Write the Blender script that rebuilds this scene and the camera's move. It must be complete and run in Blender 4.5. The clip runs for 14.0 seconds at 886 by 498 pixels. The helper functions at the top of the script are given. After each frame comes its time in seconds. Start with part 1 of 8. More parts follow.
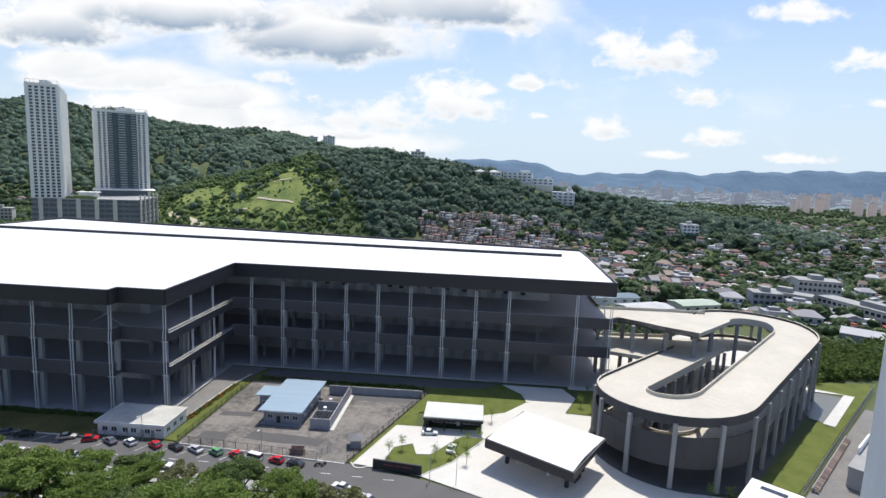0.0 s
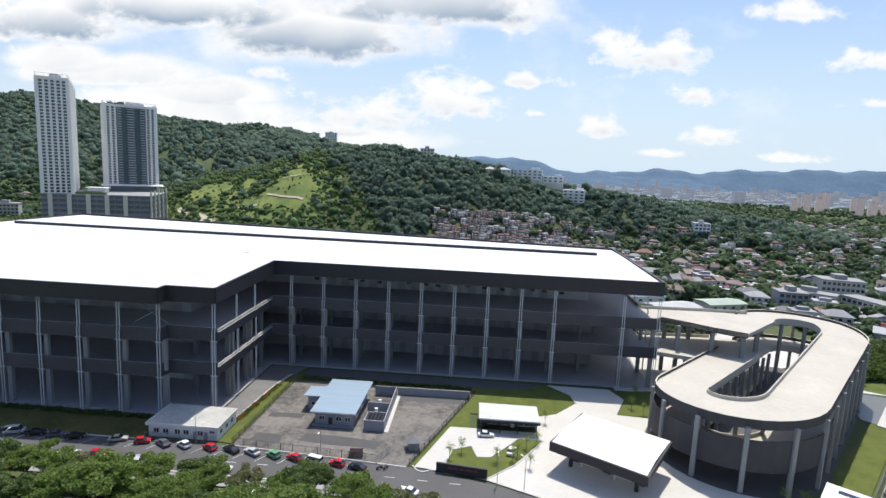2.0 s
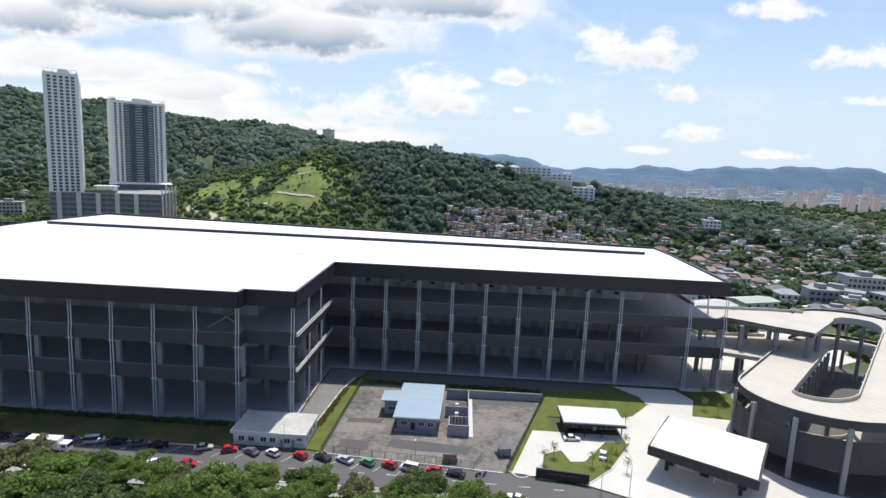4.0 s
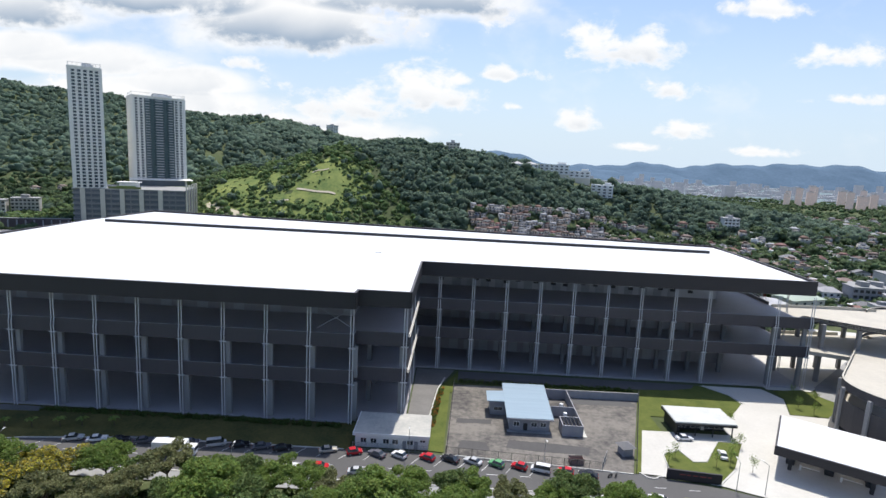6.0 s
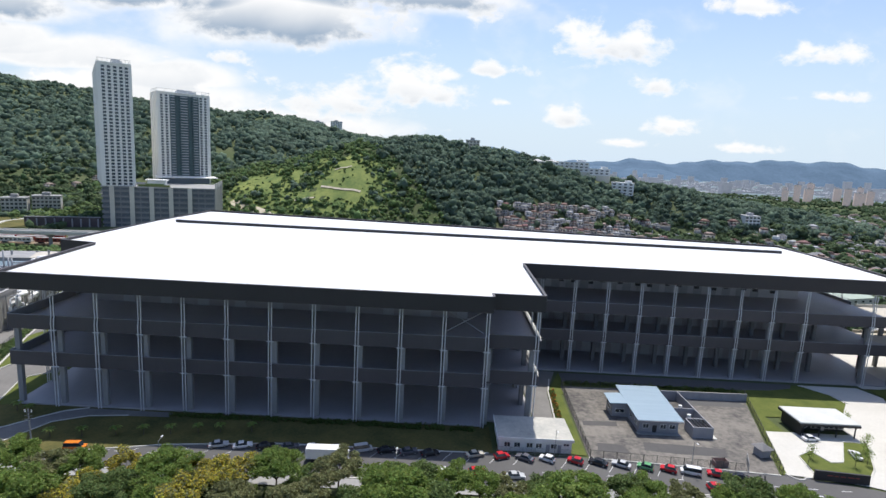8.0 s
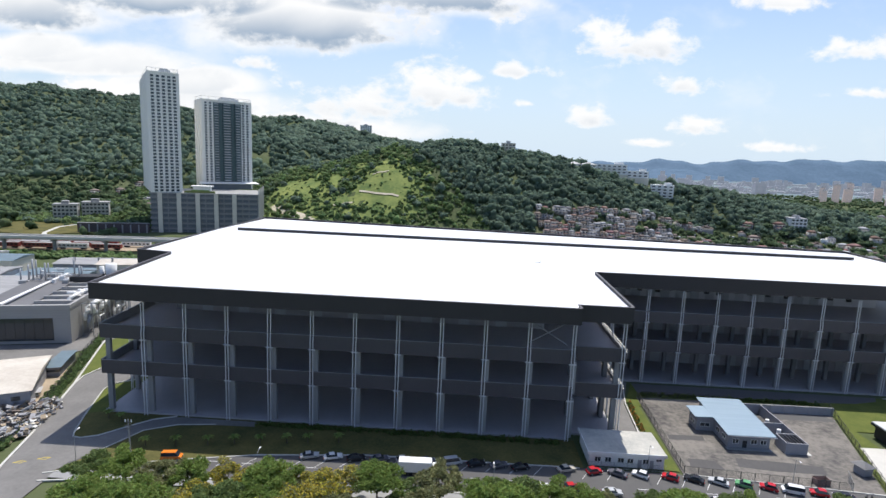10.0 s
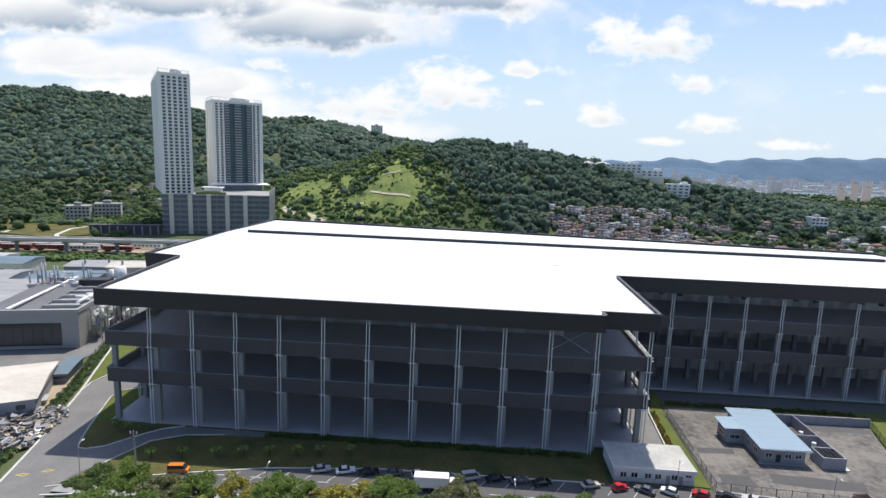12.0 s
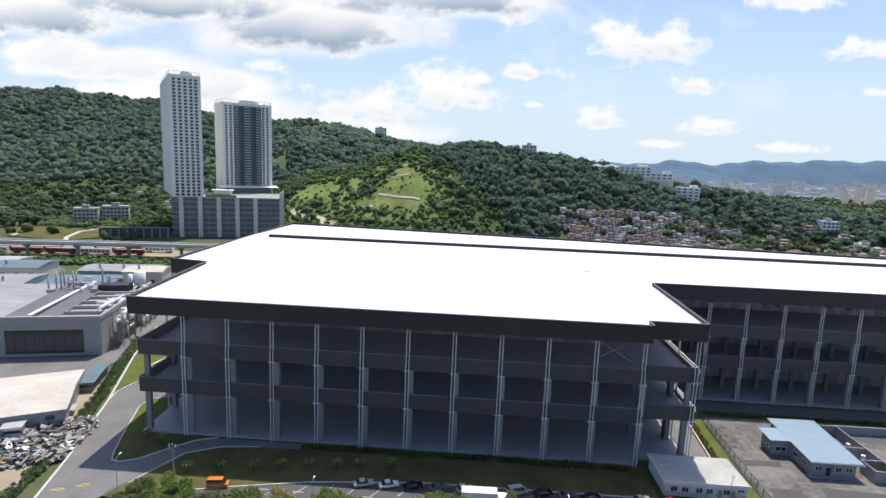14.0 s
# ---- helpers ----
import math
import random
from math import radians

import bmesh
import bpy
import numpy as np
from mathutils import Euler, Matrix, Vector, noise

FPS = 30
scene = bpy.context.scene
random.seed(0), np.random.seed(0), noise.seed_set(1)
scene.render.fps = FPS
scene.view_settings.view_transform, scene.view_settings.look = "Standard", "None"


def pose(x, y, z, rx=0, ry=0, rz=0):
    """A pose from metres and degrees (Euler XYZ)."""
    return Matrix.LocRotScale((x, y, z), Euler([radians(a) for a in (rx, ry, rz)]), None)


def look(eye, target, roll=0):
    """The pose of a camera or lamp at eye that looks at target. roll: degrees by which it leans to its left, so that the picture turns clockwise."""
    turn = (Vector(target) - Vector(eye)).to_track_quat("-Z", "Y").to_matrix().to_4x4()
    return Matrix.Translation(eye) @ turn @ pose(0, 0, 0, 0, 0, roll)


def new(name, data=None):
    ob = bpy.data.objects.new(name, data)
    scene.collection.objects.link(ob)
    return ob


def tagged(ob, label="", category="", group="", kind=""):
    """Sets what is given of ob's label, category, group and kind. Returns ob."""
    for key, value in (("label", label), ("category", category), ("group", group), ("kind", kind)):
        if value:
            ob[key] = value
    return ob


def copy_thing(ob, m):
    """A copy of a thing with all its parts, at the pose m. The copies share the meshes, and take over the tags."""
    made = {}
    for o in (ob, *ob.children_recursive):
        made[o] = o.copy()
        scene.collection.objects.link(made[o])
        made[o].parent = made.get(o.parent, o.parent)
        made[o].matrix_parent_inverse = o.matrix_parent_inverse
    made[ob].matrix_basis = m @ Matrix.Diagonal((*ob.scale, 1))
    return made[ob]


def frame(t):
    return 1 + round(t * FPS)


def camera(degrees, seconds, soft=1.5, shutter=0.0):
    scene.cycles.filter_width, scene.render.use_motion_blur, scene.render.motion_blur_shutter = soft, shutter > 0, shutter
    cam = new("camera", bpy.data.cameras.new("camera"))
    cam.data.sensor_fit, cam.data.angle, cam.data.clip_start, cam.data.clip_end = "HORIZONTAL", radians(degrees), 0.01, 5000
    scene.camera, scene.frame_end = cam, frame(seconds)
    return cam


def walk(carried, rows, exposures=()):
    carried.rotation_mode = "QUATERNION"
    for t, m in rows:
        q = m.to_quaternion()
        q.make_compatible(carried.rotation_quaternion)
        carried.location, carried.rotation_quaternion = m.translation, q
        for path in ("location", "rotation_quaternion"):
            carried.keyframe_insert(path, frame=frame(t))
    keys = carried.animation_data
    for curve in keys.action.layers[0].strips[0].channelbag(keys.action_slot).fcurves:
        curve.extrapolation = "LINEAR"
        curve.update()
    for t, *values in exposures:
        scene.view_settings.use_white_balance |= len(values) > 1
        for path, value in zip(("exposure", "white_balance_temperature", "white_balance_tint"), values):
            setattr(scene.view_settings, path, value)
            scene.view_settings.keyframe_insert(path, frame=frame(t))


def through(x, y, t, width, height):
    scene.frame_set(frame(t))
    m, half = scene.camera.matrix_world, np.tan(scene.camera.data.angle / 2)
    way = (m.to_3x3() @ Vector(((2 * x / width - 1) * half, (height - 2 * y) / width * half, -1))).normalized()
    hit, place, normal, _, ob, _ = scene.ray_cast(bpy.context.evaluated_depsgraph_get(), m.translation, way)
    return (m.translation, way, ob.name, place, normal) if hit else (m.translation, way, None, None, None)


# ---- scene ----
cam = camera(78.5, 14.0)
PATH = [
    (0, (208.137, -134.765, 69.963), (208.002, -132.789, 69.68), 2.4),
    (0.5, (205.365, -134.191, 69.791), (205.24, -132.216, 69.505), 2.5),
    (1, (201.187, -133.627, 69.445), (201.079, -131.651, 69.157), 2.6),
    (1.5, (196.562, -133.418, 69.431), (196.451, -131.443, 69.14), 2.7),
    (2, (191.762, -132.855, 69.119), (191.644, -130.88, 68.827), 2.7),
    (2.5, (186.155, -132.481, 68.982), (186.041, -130.506, 68.689), 2.7),
    (5, (151.143, -131.381, 68.671), (151.095, -129.405, 68.362), 2.8),
    (5.5, (142.916, -131.372, 68.344), (142.873, -129.397, 68.032), 2.9),
    (6, (134.323, -131.743, 68.253), (134.287, -129.768, 67.939), 2.9),
    (6.5, (125.117, -132.01, 68.049), (125.093, -130.035, 67.735), 2.9),
    (7, (116.136, -132.159, 68.124), (116.13, -130.184, 67.806), 3.0),
    (7.5, (106.847, -132.015, 68.155), (106.849, -130.042, 67.832), 3.1),
    (8, (97.207, -131.855, 68.355), (97.213, -129.882, 68.028), 3.0),
    (8.5, (88.836, -131.459, 68.922), (88.822, -129.486, 68.595), 2.9),
    (11, (80.68, -129.475, 69.724), (80.581, -127.503, 69.401), 2.2),
    (11.5, (80.278, -127.368, 69.67), (80.171, -125.398, 69.343), 2.1),
    (12, (79.786, -125.048, 69.632), (79.67, -123.078, 69.306), 2.2),
    (12.5, (77.872, -123.776, 69.788), (77.758, -121.805, 69.464), 2.3),
    (13, (74.983, -123.1, 69.731), (74.873, -121.129, 69.41), 2.5),
    (13.5, (71.158, -122.762, 69.836), (71.055, -120.791, 69.517), 2.5),
    (14, (69.407, -122.487, 70.104), (69.293, -120.516, 69.785), 2.3),
]
walk(cam, [(t, look(eye, target, roll)) for t, eye, target, roll in PATH])

# ---- world, sun ----
SUN_AZ, SUN_EL = math.atan2(2.8, 14.4), radians(66.5)
CLOUDS = [  # tangent-plane centre and half sizes, and how grey the underside is
    (-0.305, 0.227, 0.275, 0.090, 1.50, 2.0),
    (-0.800, 0.235, 0.170, 0.075, 1.30, 2.0),
    (-0.560, 0.262, 0.220, 0.070, 1.50, 2.0),
    (-0.100, 0.285, 0.240, 0.070, 1.20, 1.8),
    (0.060, 0.261, 0.056, 0.034, 0.40, 1.0),
    (-0.703, 0.145, 0.195, 0.041, 0.15, 2.4),
    (-0.489, 0.116, 0.133, 0.033, 0.15, 2.4),
    (-0.794, 0.165, 0.123, 0.039, 0.15, 2.4),
    (-0.590, 0.080, 0.260, 0.055, 0.10, 2.4),
    (-0.300, 0.045, 0.260, 0.030, 0.10, 2.0),
    (-0.070, 0.114, 0.128, 0.052, 0.60, 1.0),
    (-0.190, 0.088, 0.125, 0.046, 0.60, 1.0),
    (-0.021, 0.104, 0.070, 0.030, 0.50, 1.0),
    (-0.397, 0.156, 0.040, 0.019, 0.30, 1.0),
    (0.082, 0.159, 0.067, 0.019, 0.30, 1.0),
    (-0.000, 0.144, 0.032, 0.017, 0.30, 1.0),
    (0.282, 0.205, 0.133, 0.047, 0.70, 1.0),
    (0.363, 0.142, 0.059, 0.024, 0.50, 1.0),
    (0.516, 0.290, 0.089, 0.026, 0.40, 1.0),
    (0.663, 0.211, 0.067, 0.029, 0.40, 1.0),
    (0.675, 0.144, 0.090, 0.016, 0.40, 1.0),
    (0.391, 0.075, 0.060, 0.024, 0.50, 1.0),
    (0.214, 0.081, 0.046, 0.026, 0.50, 1.0),
    (0.099, 0.105, 0.028, 0.010, 0.20, 1.0),
    (-0.346, 0.038, 0.107, 0.026, 0.50, 1.0),
    (0.531, 0.047, 0.069, 0.012, 0.20, 1.0),
    (-0.254, 0.063, 0.070, 0.024, 0.50, 1.0),
    (0.319, 0.044, 0.046, 0.011, 0.30, 1.0),
]


def build_world():
    world = bpy.data.worlds.new("sky_world")
    scene.world = world
    world.use_nodes = True
    nt = world.node_tree
    nt.nodes.clear()
    N, L = nt.nodes.new, nt.links.new

    def val(v, sock):
        if isinstance(v, (int, float)):
            sock.default_value = v
        else:
            L(v, sock)

    def op(kind, a, b=0.0, c=0.0, clamp=False):
        n = N("ShaderNodeMath")
        n.operation, n.use_clamp = kind, clamp
        val(a, n.inputs[0]), val(b, n.inputs[1]), val(c, n.inputs[2])
        return n.outputs[0]

    def smooth(x, lo, hi):
        n = N("ShaderNodeMapRange")
        n.interpolation_type = "SMOOTHSTEP"
        L(x, n.inputs[0])
        n.inputs[1].default_value, n.inputs[2].default_value = lo, hi
        return n.outputs[0]

    def mix(fac, a, b):
        n = N("ShaderNodeMix")
        n.data_type = "RGBA"
        val(fac, n.inputs[0])
        for v, s in ((a, n.inputs[6]), (b, n.inputs[7])):
            if isinstance(v, tuple):
                s.default_value = v
            else:
                L(v, s)
        return n.outputs[2]

    sky = N("ShaderNodeTexSky")
    sky.sky_type, sky.sun_disc = "NISHITA", False
    sky.sun_elevation, sky.sun_rotation = SUN_EL, SUN_AZ
    sky.altitude, sky.air_density, sky.dust_density, sky.ozone_density = 60, 1.0, 2.2, 1.0
    tc = N("ShaderNodeTexCoord")
    sep = N("ShaderNodeSeparateXYZ")
    L(tc.outputs["Generated"], sep.inputs[0])
    dx, dy, dz = sep.outputs
    ahead = op("MAXIMUM", dy, 0.05)
    u, v = op("DIVIDE", dx, ahead), op("DIVIDE", dz, ahead)
    comb = N("ShaderNodeCombineXYZ")
    L(u, comb.inputs[0]), L(op("MULTIPLY", v, 1.5), comb.inputs[1])

    def fbm(scale, detail, rough, warp, offset):
        m = N("ShaderNodeVectorMath")
        m.operation = "ADD"
        L(comb.outputs[0], m.inputs[0])
        m.inputs[1].default_value = (offset, offset * 0.7, 0)
        n = N("ShaderNodeTexNoise")
        n.inputs["Scale"].default_value, n.inputs["Detail"].default_value = scale, detail
        n.inputs["Roughness"].default_value, n.inputs["Distortion"].default_value = rough, warp
        L(m.outputs[0], n.inputs["Vector"])
        return n.outputs[0]

    n1, n2, n3 = fbm(11, 8, 0.6, 0.25, 3.1), fbm(24, 7, 0.6, 0.1, 7.7), fbm(4, 4, 0.55, 0.2, 1.3)
    best, under, soft = None, None, None
    for cu, cv, ru, rv, grey, solid in CLOUDS:
        a = op("MULTIPLY", op("SUBTRACT", u, cu), 1 / ru)
        b = op("MULTIPLY", op("SUBTRACT", v, cv), 1 / rv)
        # flat-bottomed heaps: the lower half is squeezed
        b2 = op("MULTIPLY", b, op("ADD", 1.0, op("MULTIPLY", op("LESS_THAN", b, 0.0), 0.7)))
        d = op("SUBTRACT", 1.0, op("SQRT", op("ADD", op("MULTIPLY", a, a), op("MULTIPLY", b2, b2))))
        if solid != 1.0:
            d = op("MULTIPLY", d, solid)
        low = op("MULTIPLY", op("MULTIPLY", op("SUBTRACT", 0.35, b), grey, 0.0), smooth(d, -0.1, 0.55))
        if solid != 1.0:
            soft = d if soft is None else op("MAXIMUM", soft, d)
        best = d if best is None else op("MAXIMUM", best, d)
        under = low if under is None else op("MAXIMUM", under, low)
    dens = op("ADD", best, op("ADD", op("MULTIPLY", op("SUBTRACT", n1, 0.5), 3.6), op("MULTIPLY", op("SUBTRACT", n2, 0.5), 1.5)))
    # broad layers keep soft, torn edges
    sheet_d = op("ADD", soft, op("ADD", op("MULTIPLY", op("SUBTRACT", n3, 0.5), 2.6), op("MULTIPLY", op("SUBTRACT", n1, 0.5), 1.5)))
    wisp = op("MULTIPLY", smooth(op("ADD", n3, op("MULTIPLY", op("SUBTRACT", n1, 0.5), 0.5)), 0.5, 0.78), 0.35)
    mask = op("MAXIMUM", op("MULTIPLY", op("MAXIMUM", smooth(dens, -0.05, 0.75), smooth(sheet_d, -0.35, 0.95)), 0.97), wisp)
    front = smooth(dy, 0.05, 0.25)
    mask = op("MULTIPLY", mask, front)
    shade = op("ADD", op("MULTIPLY", under, 1.15), op("MULTIPLY", op("SUBTRACT", n3, 0.5), 1.2), clamp=True)
    shade = op("MULTIPLY", shade, smooth(dens, 0.15, 1.3))
    cloud = mix(shade, (CB, CB, CB * 1.0, 1), (CB * 0.36, CB * 0.455, CB * 0.58, 1))
    # thin bright haze towards the horizon
    haze = op("MULTIPLY", op("SUBTRACT", 1.0, smooth(dz, -0.05, 0.36)), 0.95)
    tint = N("ShaderNodeMix")
    tint.data_type, tint.blend_type = "RGBA", "MULTIPLY"
    tint.inputs[0].default_value = 1.0
    L(sky.outputs[0], tint.inputs[6])
    tint.inputs[7].default_value = SKYTINT
    base = mix(haze, tint.outputs[2], (CB * 0.72, CB * 0.86, CB * 1.0, 1))
    out = mix(mask, base, cloud)
    bg = N("ShaderNodeBackground")
    bg.inputs[1].default_value = SKY_STRENGTH
    L(out, bg.inputs[0])
    o = N("ShaderNodeOutputWorld")
    L(bg.outputs[0], o.inputs[0])


SKY_STRENGTH, CB, SKYTINT = 0.14, 7.3, (0.88, 1.0, 1.19, 1.0)
build_world()
sun = new("sun", bpy.data.lights.new("sun", "SUN"))
sun.data.energy, sun.data.angle, sun.data.color = 4.8, radians(0.55), (1.0, 0.95, 0.88)
sun.matrix_world = look((300, 800, 1500), (300 - 1500 / math.tan(SUN_EL) * math.sin(SUN_AZ), 800 - 1500 / math.tan(SUN_EL) * math.cos(SUN_AZ), 0))
scene.view_settings.exposure = 0.0

# ---- materials ----
def mat(name, a, b=None, rough=0.7, metal=0.0, scale=1.0, fine=12.0, mixing=0.5, bump=0.15, depth=0.05, per="", streak=None, spec=0.5, contrast=1.0, through=0.0):
    """Two colours mixed by noise at two scales in world metres, with relief; per: 'object' or 'island' shifts the tone piece by piece."""
    m = bpy.data.materials.new(name)
    m.use_nodes = True
    nt = m.node_tree
    N, L = nt.nodes.new, nt.links.new
    bsdf = nt.nodes["Principled BSDF"]
    b = b or tuple(c * 0.8 for c in a)
    geo = N("ShaderNodeNewGeometry")
    pos = geo.outputs["Position"]
    if streak:
        mp = N("ShaderNodeMapping")
        mp.inputs["Scale"].default_value = streak
        L(pos, mp.inputs[0])
        pos = mp.outputs[0]
    big, small = N("ShaderNodeTexNoise"), N("ShaderNodeTexNoise")
    for n, s, d in ((big, scale, 5), (small, fine, 4)):
        n.inputs["Scale"].default_value, n.inputs["Detail"].default_value, n.inputs["Roughness"].default_value = s, d, 0.65
        L(pos, n.inputs["Vector"])
    add = N("ShaderNodeMath")
    add.operation = "MULTIPLY_ADD"
    L(small.outputs[0], add.inputs[0])
    add.inputs[1].default_value = 0.5
    half = N("ShaderNodeMath")
    half.operation = "MULTIPLY"
    L(big.outputs[0], half.inputs[0])
    half.inputs[1].default_value = 0.9
    L(half.outputs[0], add.inputs[2])
    ramp = N("ShaderNodeMapRange")
    L(add.outputs[0], ramp.inputs[0])
    w = 0.28 / contrast
    ramp.inputs[1].default_value, ramp.inputs[2].default_value = 0.7 - w + (0.5 - mixing) * 0.5, 0.7 + w + (0.5 - mixing) * 0.5
    mix = N("ShaderNodeMix")
    mix.data_type = "RGBA"
    L(ramp.outputs[0], mix.inputs[0])
    mix.inputs[6].default_value, mix.inputs[7].default_value = (*a, 1), (*b, 1)
    col = mix.outputs[2]
    if per:
        rnd = N("ShaderNodeObjectInfo").outputs["Random"] if per == "object" else geo.outputs["Random Per Island"]
        hsv = N("ShaderNodeHueSaturation")
        mr = N("ShaderNodeMapRange")
        L(rnd, mr.inputs[0])
        mr.inputs[3].default_value, mr.inputs[4].default_value = (0.55, 1.5) if per == "object" else (0.68, 1.35)
        mh = N("ShaderNodeMapRange")
        frac = N("ShaderNodeMath")
        frac.operation = "FRACT"
        times = N("ShaderNodeMath")
        times.operation = "MULTIPLY"
        L(rnd, times.inputs[0])
        times.inputs[1].default_value = 17.3
        L(times.outputs[0], frac.inputs[0])
        L(frac.outputs[0], mh.inputs[0])
        mh.inputs[3].default_value, mh.inputs[4].default_value = 0.475, 0.52
        L(mr.outputs[0], hsv.inputs["Value"])
        L(mh.outputs[0], hsv.inputs["Hue"])
        L(col, hsv.inputs["Color"])
        col = hsv.outputs[0]
    L(col, bsdf.inputs["Base Color"])
    bsdf.inputs["Roughness"].default_value, bsdf.inputs["Metallic"].default_value = rough, metal
    bsdf.inputs["Specular IOR Level"].default_value = spec
    if bump:
        bp = N("ShaderNodeBump")
        bp.inputs["Strength"].default_value, bp.inputs["Distance"].default_value = bump, depth
        L(add.outputs[0], bp.inputs["Height"])
        L(bp.outputs[0], bsdf.inputs["Normal"])
    if through:  # leaves let part of the light through
        tr, ms = N("ShaderNodeBsdfTranslucent"), N("ShaderNodeMixShader")
        L(col, tr.inputs[0])
        ms.inputs[0].default_value = through
        L(bsdf.outputs[0], ms.inputs[1]), L(tr.outputs[0], ms.inputs[2])
        L(ms.outputs[0], nt.nodes["Material Output"].inputs[0])
    return m


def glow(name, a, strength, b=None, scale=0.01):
    """A far backdrop: kilometres of bright air put into its colour and glow."""
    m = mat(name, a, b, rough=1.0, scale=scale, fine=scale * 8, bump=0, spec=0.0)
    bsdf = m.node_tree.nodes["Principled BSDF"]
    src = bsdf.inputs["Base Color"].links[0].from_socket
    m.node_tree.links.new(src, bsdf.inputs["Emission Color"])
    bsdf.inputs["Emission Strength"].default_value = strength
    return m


def glass(name, tint, rough=0.08):
    m = mat(name, tint, tuple(c * 0.7 for c in tint), rough=rough, scale=0.3, fine=2.0, bump=0.0, spec=0.8)
    return m


